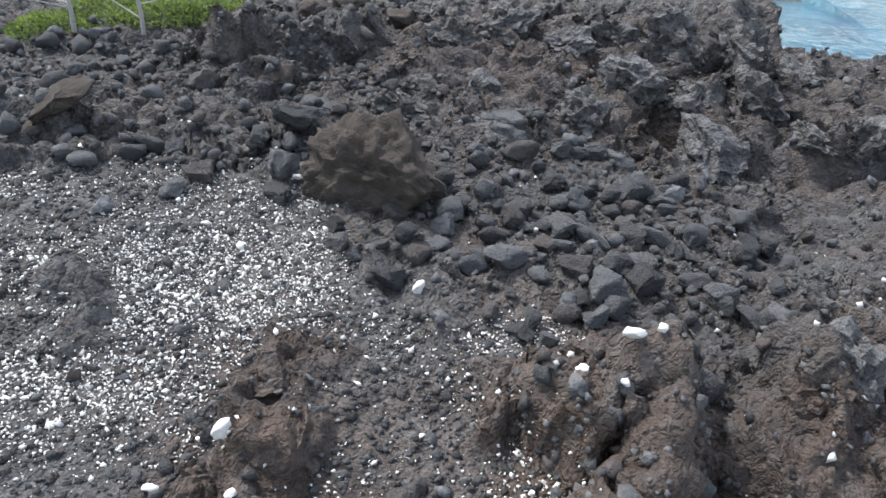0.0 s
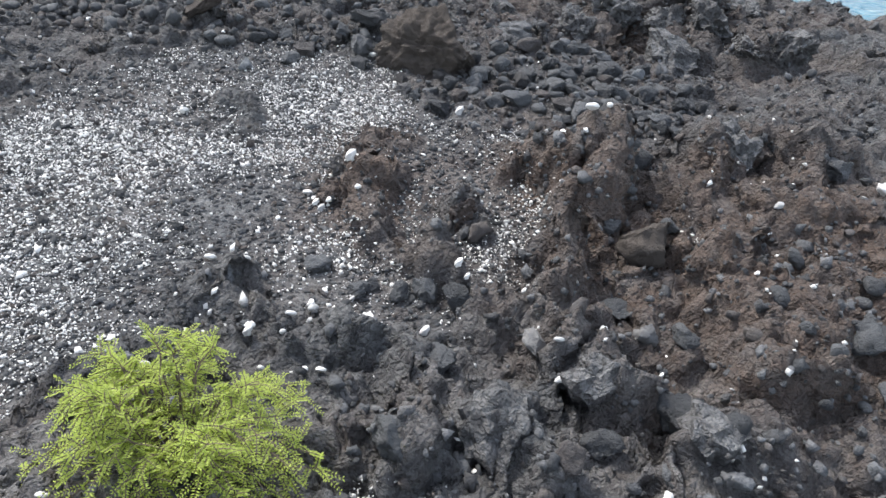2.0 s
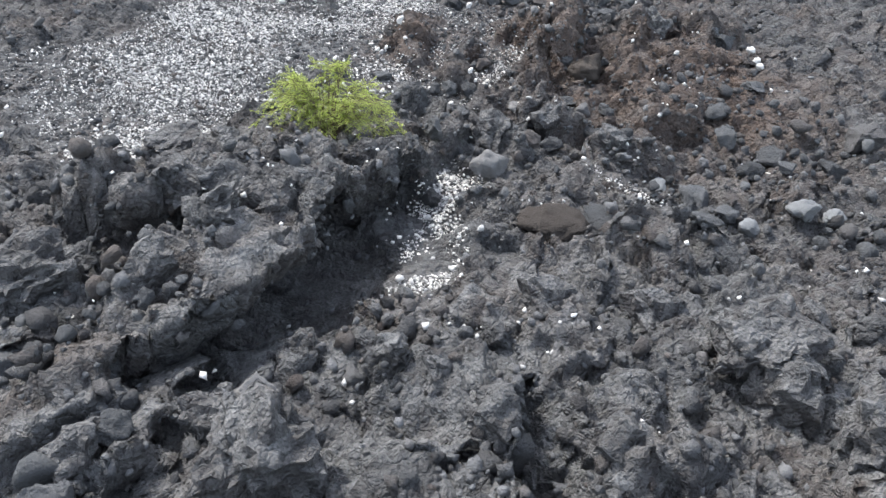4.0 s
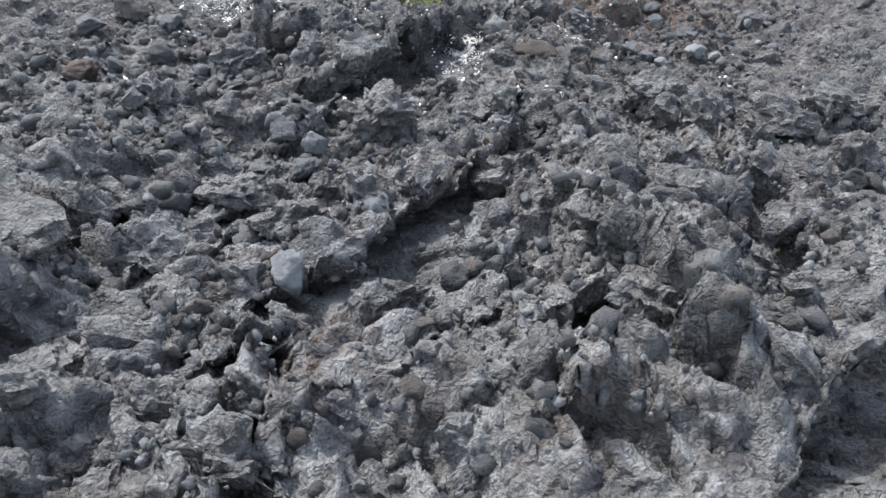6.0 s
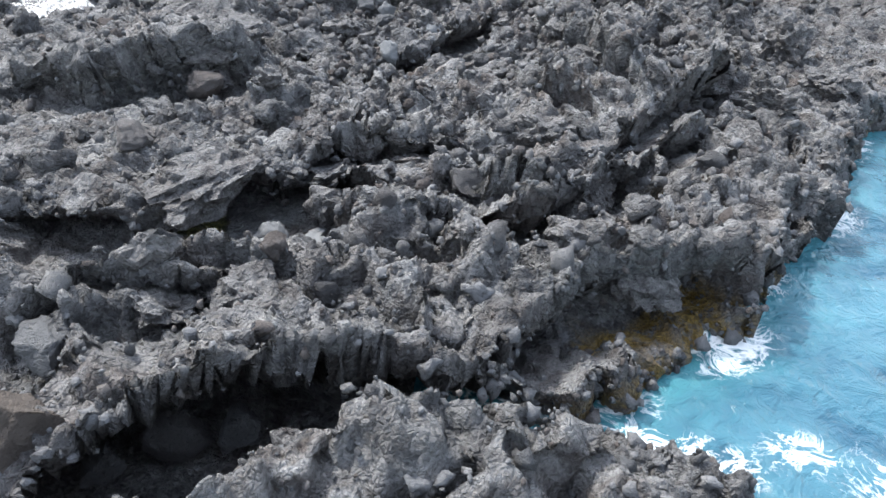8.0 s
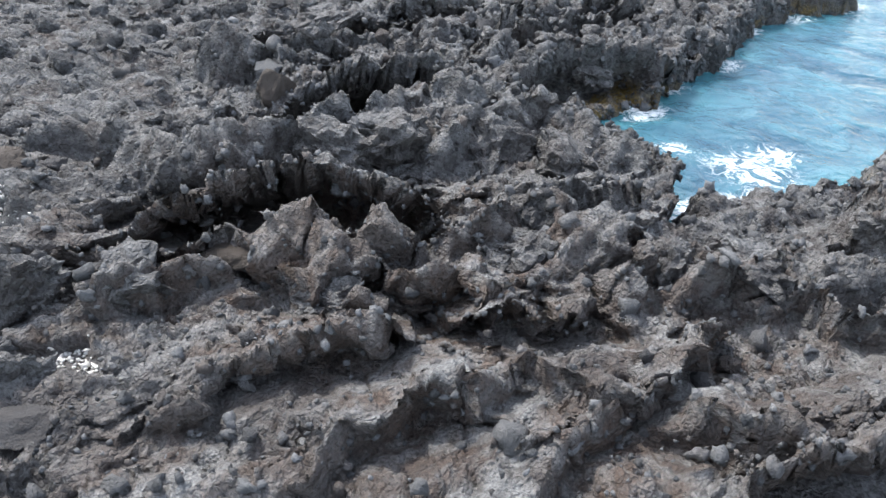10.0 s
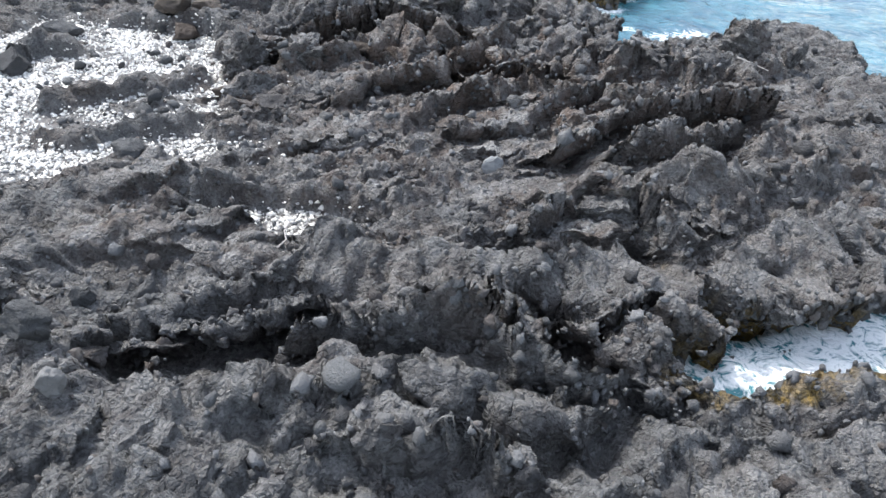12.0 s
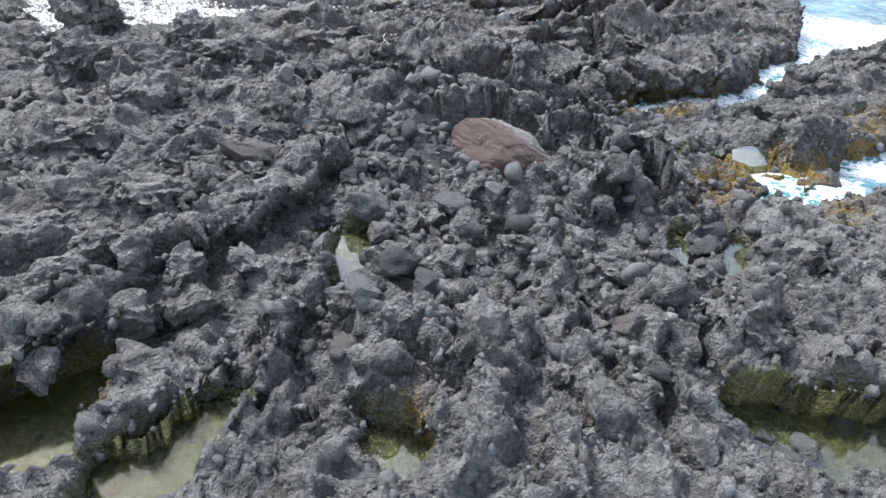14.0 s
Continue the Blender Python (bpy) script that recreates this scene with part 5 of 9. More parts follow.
scarp([(0.44, -29.97, 0.75), (0.72, -29.84, 0.8), (1.02, -29.59, 0.85), (1.42, -29.11, 0.95), (1.79, -28.91, 1.05), (2.7, -28.54, 1.15), (3.43, -28.18, 1.18), (4.31, -27.68, 1.1)], 0.15, 0.9, 0.75, 0.35)
scarp([(1.59, -30.17, 1.2), (2.05, -30.07, 1.26), (2.43, -30.01, 1.1), (2.84, -29.75, 1.1), (3.43, -29.34, 1)], 0.4, 0.5, 0.5, 0.25)
scarp([(1.96, -26.09, 1), (2.84, -25.63, 1), (3.44, -26.51, 0.95), (4, -26.62, 0.9)], 0.55, 0.5, 0.4, 0.15)
scarp([(0.04, -32.33, 0.75), (0.72, -31.54, 0.9), (1.4, -31.77, 1), (1.79, -32.24, 0.95)], 0.35, 0.5, 0.4, 0.2)
# brows over the two clefts
scarp([(-4.74, -34.6, 0.3), (-4.29, -34.79, 0.25), (-3.67, -34.84, 0.35), (-3.21, -34.64, 0.45), (-2.81, -34.18, 0.55), (-2.43, -34.28, 0.5), (-1.81, -34.38, 0.45), (-1.57, -34.11, 0.5)], -0.3, 0.8, 0.3, 0.3)
scarp([(-0.54, -34.17, 0.9), (-0.41, -34.5, 0.6), (-0.11, -34.62, 0.5), (0.36, -34.48, 0.45), (0.94, -34.37, 0.2)], -0.3, 0.5, 0.3, 0.25)
scarp([(-2.89, -35.09, 0.7), (-2.56, -34.88, 0.75), (-2.08, -34.81, 0.85), (-1.76, -34.88, 0.85), (-1.54, -34.73, 0.95), (-1.11, -34.72, 1.1), (-0.82, -34.55, 1.18), (-0.55, -34.95, 0.92), (-0.25, -35.24, 0.85), (0.11, -35.31, 0.8), (0.57, -35.4, 0.76)], 0.1, 0.12, 0.9, 0.05)
scarp([(0.16, -35.75, 0.6), (0.59, -35.48, 0.62), (1.04, -35.26, 0.6), (1.35, -35.36, 0.57), (1.66, -35.41, 0.25), (2.02, -35.43, 0.1)], -0.05, 0.25, 0.35, 0.1)
scarp([(0.84, -34.26, 0.45), (1.28, -33.86, 0.6), (1.76, -33.44, 0.68), (2.16, -33.63, 0.6), (2.53, -33.9, 0.5), (2.99, -33.5, 0.5), (3.56, -33.31, 0.5), (4.25, -33.03, 0.5), (5.03, -32.61, 0.5)], -0.6, 0.8, 0.4, 0.3)
scarp([(-1.27, -35.58, 0.5), (-0.91, -35.85, 0.5), (-0.63, -35.9, 0.5), (-0.14, -36.11, 0.55), (0.42, -35.98, 0.56), (0.93, -35.53, 0.3), (1.49, -35.19, 0)], -0.2, 0.4, 0.4, 0.15)
# rim of the long crest by the pools
scarp([(-4.71, -41.35, 0.5), (-4.55, -40.96, 0.5), (-4.4, -40.48, 0.5), (-4.2, -40, 0.5), (-4, -39.56, 0.5), (-3.79, -39.17, 0.5), (-3.67, -38.61, 0.5), (-3.59, -38.04, 0.45)], -0.15, 0.6, 0.5, 0.3)
scarp([(-6.05, -43.94, 0.5), (-5.83, -43.56, 0.5), (-5.59, -43.18, 0.45), (-5.11, -42.95, 0.4), (-4.77, -42.63, 0.35), (-4.8, -41.94, 0.35), (-4.57, -41.04, 0.3)], -0.1, 0.6, 0.35, 0.25)
scarp([(-3.47, -43.62, 0.25), (-3.38, -43.03, 0.4), (-3.33, -42.39, 0.4), (-3.19, -41.71, 0.35), (-3.2, -40.38, 0.2)], -0.2, 0.15, 0.3, 0.1)
scarp([(-4.74, -44.44, 0.1), (-4.46, -44.38, 0.15), (-4.2, -43.78, 0.15), (-3.91, -43.34, 0.1)], -0.25, 0.2, 0.25, 0.1)
scarp([(0.91, -43.34, 0.4), (1.06, -42.62, 0.45), (1.39, -41.76, 0.5), (1.83, -42.14, 0.4), (2.28, -42.64, 0.25), (2.99, -42.79, 0.2), (3.77, -42.79, 0.2)], -0.25, 0.5, 0.3, 0.15)
scarp([(0.13, -37.21, 0.85), (0.46, -36.89, 0.85), (0.89, -37.02, 0.8), (1.23, -37.35, 0.7), (1.48, -37.76, 0.5)], 0, 0.4, 0.4, 0.2)
scarp([(0.95, -38.29, 0.6), (1.19, -38.18, 0.8), (1.45, -38.14, 1), (1.74, -38.11, 1.05), (1.93, -38.32, 0.9), (2.03, -38.83, 0.5)], -0.1, 0.35, 0.35, 0.25)
scarp([(-2.13, -36.46, 0.6), (-1.5, -36.54, 0.8), (-0.9, -36.44, 0.93), (-0.43, -36.67, 0.8)], 0.3, 0.35, 0.3, 0.15)
scarp([(-7.09, -42.01, 0.6), (-6.49, -41.79, 0.6), (-5.89, -41.5, 0.6), (-5.24, -41.25, 0.55), (-4.65, -41.0, 0.45)], 0.1, 0.5, 0.5, 0.25)
# the inlets, their pools and weed
flat("sea", [(1.29, -34.09), (1.54, -34.08), (1.97, -34.21), (2.47, -34.17), (3.03, -33.95), (3.45, -33.74), (4.03, -33.36), (4.93, -32.82), (5.64, -31.86), (6.83, -30.53), (7.76, -28.73), (8.55, -25.81), (11.06, -23.9), (9.45, -28.55), (7.46, -30.74), (6.4, -31.63), (5.0, -33.84), (4.32, -34.2), (3.65, -34.36), (3.38, -34.35), (3.1, -34.38), (2.62, -34.61), (2.21, -34.9), (1.92, -34.85), (1.78, -34.44), (1.53, -34.3)], -0.35, 0.15)
flat("sea", [(2.68, -37.73), (3.05, -37.59), (3.38, -37.69), (3.87, -37.74), (4.67, -37.59), (5.78, -36.86), (5.73, -37.78), (4.68, -38.17), (4.25, -38.02), (3.76, -38.02), (3.35, -37.97), (3.12, -37.8)], -0.15, 0.12)
flat("pool", [(1.73, -36.47), (2.2, -36.32), (2.77, -36.32), (2.79, -36.56), (2.19, -36.73), (1.79, -36.76)], 0.05, 0.1)
flat("pool", [(2.83, -36.41), (3.1, -36.58), (3.02, -36.98), (2.7, -37.15), (2.67, -36.83)], 0.05, 0.1)
flat("pool", [(3.74, -36.42), (4.1, -36.21), (4.43, -36.19), (4.19, -36.89), (3.88, -36.99), (3.65, -36.77)], 0.1, 0.1)
flat("algae", [(1.74, -34.24), (2.49, -33.82), (3.51, -33.65), (4.84, -32.91), (4.51, -33.59), (3.4, -34.06), (2.32, -34.64), (1.74, -34.79)], -0.35, 0.15)
flat("algae", [(3.0, -37.23), (3.67, -37.26), (4.58, -37.2), (4.32, -37.8), (3.69, -37.79), (2.99, -37.72)], -0.35, 0.15)
flat("algae", [(2.33, -38.25), (2.95, -37.84), (3.35, -38.13), (3.75, -38.18), (3.41, -38.51), (2.4, -38.52)], -0.35, 0.15)
flat("algae", [(4.41, -33.9), (5.08, -33.39), (5.23, -33.77), (4.46, -34.3)], -0.35, 0.15)
flat("algae", [(4.66, -36.64), (5.93, -35.82), (7.12, -35.35), (6.76, -36.15), (5.25, -36.76)], -0.35, 0.15)
flat("algae", [(2.46, -37.98), (3.38, -37.48), (4.88, -37.22), (4.78, -37.79), (3.29, -38.18)], -0.35, 0.15)
flat("algae", [(4.59, -38.58), (5.83, -38.29), (5.58, -38.86), (4.52, -39.03)], -0.35, 0.15)
flat("algae", [(1.13, -18.63), (1.88, -18.14), (2.88, -17.75), (3.31, -17.76), (3.28, -18.09), (2.57, -18.17), (1.59, -18.68), (1.17, -18.87)], -0.35, 0.15)
flat("algae", [(0.76, -34.52), (1.33, -34.3), (1.87, -34.33), (2.43, -34.27), (3.14, -33.98), (3.9, -33.45), (4.1, -33.31), (3.86, -33.73), (3.07, -34.19), (2.3, -34.49), (1.63, -34.54), (1.22, -34.56)], -0.35, 0.15)
# beyond the reefs the sea goes on
_open = np.clip((XX - 11.5 - 0.8 * gradient_noise(YY * 0.3, YY * 0.1, 9)) / 0.8, 0, 1)
MASK["sea"] = np.maximum(MASK["sea"], _open)
LAND += (SEA - 1.0 - LAND) * _open

# relief of the clinker, at four sizes
_calm = np.clip(MASK["coral"] + MASK["shine"], 0, 1)
_wet = np.clip(MASK["pool"] + MASK["sea"], 0, 1)
_stony = np.clip(1 - np.hypot((XX - 1.2) / 3.2, (YY - 7.4) / 2.6), 0, 0.35) * 2
ROUGH = np.clip(1 - 0.93 * _calm - 0.7 * np.clip(2 * _wet - 1, 0, 1) - 0.8 * _stony - CALM, 0.05, 1)
_fu, _fv = along_flow(60)
fold = 1 - np.abs(gradient_noise(_fu * 0.6, _fv * 1.3, 21)) * 2
knob = 1 - np.abs(gradient_noise(_fu * 1.8, _fv * 2.8, 22)) * 2
_fu, _fv = along_flow(29)
fold = fold * (1 - GENTLE) + GENTLE * (1.3 - np.abs(gradient_noise(_fu * 0.45, _fv * 1.4, 27)) * 2.6)
knob = knob * (1 - GENTLE) + GENTLE * (1.2 - np.abs(gradient_noise(_fu * 1.2, _fv * 3.0, 28)) * 2.4)
clod, clod2, clod_pick, clod_face = cells(WX * 2.1, WY * 2.1, 23)
grit, grit2, grit_pick, grit_face = cells(WX * 6.2 + 0.3 * clod, WY * 6.2, 24)
crumb, crumb2, crumb_pick, crumb_face = cells(WX * 13.0, WY * 13.0, 29)
fray = 1 - np.abs(gradient_noise(WX * 4.5, WY * 4.5, 25)) * 2
blocky = 1 - 0.45 * GENTLE
# ledges that break off towards the lower right
def ledges(degrees, across, seed):
    u, v = along_flow(degrees)
    course = -v / across + 0.9 * gradient_noise(u * 0.35, v * 0.55, seed) + 0.35 * gradient_noise(u * 1.1, v * 1.5, seed + 1) + 0.12 * gradient_noise(u * 3.6, v * 3.6, seed + 2)
    k = np.floor(course)
    rise = course - k
    tall = np.clip(0.35 + 1.6 * gradient_noise(u * 0.5 + k * 7.3, v * 0.2 + k * 3.1, seed + 3), 0, 1)
    return tall * (rise ** 1.6 - 0.35), tall * rise ** 3


_l1, _o1 = ledges(58, 1.15, 81)
_l2, _o2 = ledges(27, 1.0, 91)
ledge, over = _l1 * (1 - GENTLE) + _l2 * GENTLE, _o1 * (1 - GENTLE) + _o2 * GENTLE
sharp = 0.85 + 0.15 * np.exp(-((YY + 11) / 7) ** 2)


def lumps(first, pick):
    """Rounded lumps of uneven height, parted by creases."""
    return (0.45 + 0.9 * pick) * np.sqrt(np.clip(1 - (first / 0.85) ** 2, 0, 1)) - 0.55


relief = (0.13 + 0.09 * GENTLE) * ledge + 0.085 * (fold - 0.55) + 0.055 * (knob - 0.5) + blocky * (0.21 * lumps(clod, clod_pick) + 0.10 * clod_face) + sharp * (0.10 * lumps(grit, grit_pick) + 0.075 * grit_face + 0.045 * lumps(crumb, crumb_pick) + 0.03 * crumb_face) + 0.03 * (fray - 0.4)
HEIGHT = LAND + ROUGH * relief
HEIGHT = np.where(MASK["pool"] > 0.6, np.minimum(HEIGHT, LAND + 0.12), HEIGHT)
HEIGHT = np.where(MASK["sea"] > 0.75, np.minimum(HEIGHT, SEA - 0.12), HEIGHT)
# far off, where the sheet is coarse, only broad swells are left
_away = np.clip(np.maximum(np.maximum((np.abs(XX) - 13.0) / 2.0, (YY - 18.0) / 2.0), (-46.2 - YY) / 0.5), 0, 1)
_broad = 0.3 + 1.2 * gradient_noise(XX * 0.011, YY * 0.011, 37)
HEIGHT = np.where(MASK["sea"] > 0.5, HEIGHT, HEIGHT * (1 - _away) + _broad * _away)
# frayed, undercut faces


def smoothed(a, reach=3):
    for axis in (0, 1):
        a = sum(np.roll(a, k, axis) for k in range(-reach, reach + 1)) / (2 * reach + 1)
    return a


LEAN_X, LEAN_Y = smoothed(LEAN_X), smoothed(LEAN_Y)
_dy, _dx = np.gradient(HEIGHT)
_steep = np.clip(np.hypot(_dx / np.maximum(np.gradient(GX)[None], 0.01), _dy / np.maximum(np.gradient(GY)[:, None], 0.01)) - 1, 0, 3) / 3
_loose = np.clip(ROUGH + CALM, 0, 1) * (1 + 1.4 * _steep) * (1 - _away)
lean_x = LEAN_X + 0.09 * ROUGH * over + _loose * (0.07 * gradient_noise(XX * 3.1, YY * 3.1 + HEIGHT * 2, 31) + 0.018 * gradient_noise(XX * 8.3, YY * 8.3 + HEIGHT * 4, 32))
lean_y = LEAN_Y - 0.12 * ROUGH * over + _loose * (0.07 * gradient_noise(XX * 3.1 + HEIGHT * 2, YY * 3.1, 33) + 0.018 * gradient_noise(XX * 8.3 + HEIGHT * 4, YY * 8.3, 34))


def cave(points, floor, deep, run, warp=1.0):
    """Hollows out the face under a brow, whose line runs with the open side to its right."""
    w = window(points, 1.9)
    d, z, side = nearest_on(points, XX[w] + warp * (WX[w] - XX[w]), YY[w] + warp * (WY[w] - YY[w]))
    out = np.where(side < 0, d, -d)
    dx, dy = points[-1][0] - points[0][0], points[-1][1] - points[0][1]
    long = math.hypot(dx, dy)
    sink = np.clip((z - 0.1 - HEIGHT[w]) / (z - 0.1 - floor), 0, 1)
    sink = sink * sink * (3 - 2 * sink)
    reach = np.clip((out + 0.55) / 0.2, 0, 1) * np.clip(1 - (out - 0.35) / run, 0, 1)
    go = deep * sink * reach * (1 + 0.5 * gradient_noise(XX[w] * 2.1, YY[w] * 2.1, 35))
    lean_x[w] += -dy / long * go
    lean_y[w] += dx / long * go


cave([(-4.26, -21.95, 0.8), (-3.74, -21.51, 0.8), (-3.53, -21.2, 0.8), (-3.36, -20.83, 0.8), (-3.05, -20.49, 0.8), (-2.67, -20.05, 0.75), (-1.89, -19.7, 0.7), (-1.12, -19.53, 0.6), (-0.24, -19.66, 0.35)], -0.75, 1.3, 1.1)
cave([(-5.66, -17.27, 0.55), (-4.84, -17.49, 0.5), (-4.16, -17.55, 0.5), (-3.88, -17.04, 0.55), (-3.38, -16.31, 0.55), (-2.79, -16.04, 0.5)], -0.4, 0.8, 1.1)
cave([(0.1, -16.63, 0.5), (0.49, -16.13, 0.6), (1.25, -16.33, 0.6), (1.62, -16.56, 0.5)], -0.45, 0.6, 1.1)
cave([(2.07, -14.43, 0.7), (3.01, -13.27, 0.75), (4.29, -11.27, 0.8)], -0.25, 0.5, 1.1)
cave([(0.25, -18.52, 0.45), (0.71, -18.16, 0.55), (1.16, -17.71, 0.6), (1.78, -17.58, 0.65), (2.32, -17.63, 0.65), (2.97, -18.01, 0.4)], -0.5, 0.35, 1.1)
cave([(-2.66, -15.31, 0.6), (-2.16, -15.11, 0.65), (-1.58, -14.94, 0.65), (-0.96, -14.99, 0.6)], 0.05, 0.45, 1.1)
cave([(-4.69, -35.22, 0.45), (-3.85, -35.03, 0.5), (-3.21, -34.84, 0.5), (-2.78, -34.67, 0.5)], -0.3, 0.7, 1.1)
cave([(-8.1, -13.53, 0.8), (-6.9, -13.56, 1), (-5.67, -13.03, 1.05), (-4.71, -12.67, 1)], -0.05, 0.5, 1.1)
cave([(-5.09, -24.66, 0.7), (-4.55, -24.65, 0.9), (-3.91, -24.41, 0.95), (-3.07, -24.21, 1), (-2.19, -24.1, 0.95), (-1.49, -23.67, 0.8)], -0.5, 1.0, 1.1)
cave([(-1.82, -26.49, 0.8), (-1.23, -26.31, 0.75), (-0.62, -26.21, 0.75), (-0.08, -26.14, 0.8), (0.55, -26.03, 0.75)], 0.0, 0.5, 1.1)
cave([(-3.2, -27.67, 0.65), (-2.78, -27.34, 0.7), (-2.09, -27.22, 0.75), (-1.69, -27.04, 0.7)], 0.15, 0.3, 1.1)
cave([(0.71, -29.67, 0.65), (1.07, -29.48, 0.7), (1.45, -29.1, 0.85), (2.12, -28.74, 0.85), (2.8, -28.48, 0.9), (3.55, -28.13, 0.9), (4.08, -27.9, 0.9)], 0.05, 0.5, 1.1)
cave([(-0.55, -34.29, 0.6), (-0, -34.49, 0.55), (0.77, -34.69, 0.45)], -0.2, 0.5, 1.1)
cave([(-0.99, -33.01, 0.6), (-0.38, -32.84, 0.6), (0.25, -32.7, 0.55), (0.78, -32.58, 0.5), (1.46, -32.4, 0.5)], -0.1, 0.3, 1.1)
cave([(1.12, -33.91, 0.38), (2, -33.99, 0.42), (2.87, -33.78, 0.42), (3.67, -33.57, 0.45)], -0.42, 0.45, 0.15)
cave([(-1.95, -11.09, 0.6), (-1.34, -10.91, 0.65), (-1.07, -10.5, 0.7), (-0.89, -10, 0.7), (-0.4, -9.08, 0.65), (0.21, -7.68, 0.6)], 0.0, 0.55, 1.1)
cave([(-2.6, -5.56, 0.7), (-2.1, -4.1, 0.8), (-1.62, -3.13, 0.75), (-0.8, -2.96, 0.7)], -0.1, 0.4, 1.1)
cave([(-2.49, -12.57, 0.5), (-2.31, -12.14, 0.55), (-2.01, -12.05, 0.55), (-1.69, -12.22, 0.45)], 0.0, 0.45, 1.1)
cave([(-4.07, -11.05, 0.4), (-3.76, -10.45, 0.45), (-3.48, -10.12, 0.45)], 0.05, 0.3, 1.1)
cave([(-4.96, -10.44, 0.4), (-4.75, -9.64, 0.45), (-4.46, -9.12, 0.45), (-4.01, -8.89, 0.45)], 0.05, 0.3, 1.1)
cave([(1.06, -11.58, 0.75), (1.35, -11.53, 0.8), (1.72, -11.53, 0.9), (2.14, -11.62, 0.9)], 0.1, 0.45, 1.1)
cave([(-6.1, -44.31, 0.45), (-5.97, -43.79, 0.45), (-5.77, -43.2, 0.45), (-5.48, -42.53, 0.45), (-5.05, -41.81, 0.5), (-4.65, -41.22, 0.5), (-4.15, -40.47, 0.55), (-3.74, -39.74, 0.55)], -0.15, 0.35, 0.4)
cave([(-2.03, -4.65, 1), (-1.9, -4.15, 1), (-1.75, -3.92, 1.05), (-1.66, -3.57, 1.05), (-1.67, -3.07, 1), (-1.78, -2.48, 0.9)], -0.6, 0.5, 0.5)
cave([(-1.94, -1.88, 0.65), (-1.45, -1.87, 0.65), (-0.95, -1.88, 0.6)], -0.35, 0.3, 1.1)
cave([(-3.81, -3.61, 0.9), (-3.6, -3.38, 0.85), (-3.2, -3.36, 0.85), (-2.88, -3.14, 0.85)], 0.2, 0.4, 0.4)
cave([(3.51, 11.3, 0.55), (4.71, 11.96, 0.5), (5.41, 11.71, 0.4)], -0.1, 0.5, 1.1)
cave([(2.8, 12.03, 0.7), (3.86, 12.62, 0.75), (4.86, 12.65, 0.7)], 0.1, 0.5, 1.1)

for _points, _floor, _hang, _run in BROWS:
    cave([(x, y, z - 0.05) for x, y, z in _points], _floor, 0.7 * _hang, max(_run * 0.8, 0.2), 0.45)


def sheet(name, xs, ys, zs, mat, marks=()):
    rows, cols = zs.shape
    me = bpy.data.meshes.new(name)
    me.vertices.add(rows * cols)
    me.vertices.foreach_set("co", np.stack([xs, ys, zs], -1).astype(np.float32).ravel())
    k = np.arange(rows * cols).reshape(rows, cols)
    quads = np.stack([k[:-1, :-1], k[:-1, 1:], k[1:, 1:], k[1:, :-1]], -1).reshape(-1, 4)
    me.loops.add(quads.size)
    me.loops.foreach_set("vertex_index", quads.astype(np.int32).ravel())
    me.polygons.add(len(quads))
    me.polygons.foreach_set("loop_start", (np.arange(len(quads)) * 4).astype(np.int32))
    for mark, values in marks:
        me.attributes.new(mark, "FLOAT", "POINT").data.foreach_set("value", values.astype(np.float32).ravel())
    me.materials.append(mat)
    me.update(calc_edges=True)
    me.polygons.foreach_set("use_smooth", np.ones(len(quads), bool))
    return new(name, me)


def blob(x, y, rx, ry):
    return np.exp(-((XX - x) / rx) ** 2 - ((YY - y) / ry) ** 2)


_patchy = gradient_noise(XX * 0.8, YY * 0.8, 41)
brown_mark = np.clip(0.15 + 1.1 * blob(4, 2.5, 2.6, 3) + 1.0 * blob(-1.3, 4.2, 0.9, 1.8) + 1.1 * blob(1.4, 3.8, 1.0, 1.8) + 0.55 * blob(2.5, 12, 6, 3)
                     + 0.55 * blob(0.5, -28.5, 8, 4) + 0.6 * blob(-1.5, -26, 3.5, 1.8) + 0.8 * blob(-1.3, -12.1, 0.8, 0.7) + 0.5 * _patchy - 0.5 * blob(-1, -42, 6, 5), 0, 1)
bleach_lit_mark = np.clip(0.2 + 0.3 * np.clip((-3 - YY) / 4, 0, 1) + 0.55 * blob(0, -13, 9, 8) + 0.35 * blob(0, -28, 6, 5) - 0.3 * blob(0, 8, 12, 7) + 0.5 * _patchy, 0, 1)
_near_sea = np.clip(MASK["sea"] * 4, 0, 1)
algae_mark = np.clip(1 - np.abs(HEIGHT - SEA - 0.14) / 0.26, 0, 1) * _near_sea * np.clip(0.5 + 2.2 * gradient_noise(XX * 0.7, YY * 0.7, 44), 0, 1)
algae_mark = np.maximum(algae_mark, 0.9 * blob(2.7, -15.3, 0.25, 0.25))
algae_mark = np.maximum(algae_mark, np.clip(MASK["pool"] * 1.2, 0, 1) * np.clip(gradient_noise(XX * 1.3, YY * 1.3, 45) * 1.6 - 0.2, 0, 0.5))
algae_mark = np.maximum(algae_mark, MASK["algae"] * np.clip((np.where(YY < -25, 0.25, -0.12) - HEIGHT) / 0.2, 0, 1))
wet_mark = np.clip((SEA + 0.35 - HEIGHT) / 0.3, 0, 1) * np.maximum(_near_sea, MASK["pool"])
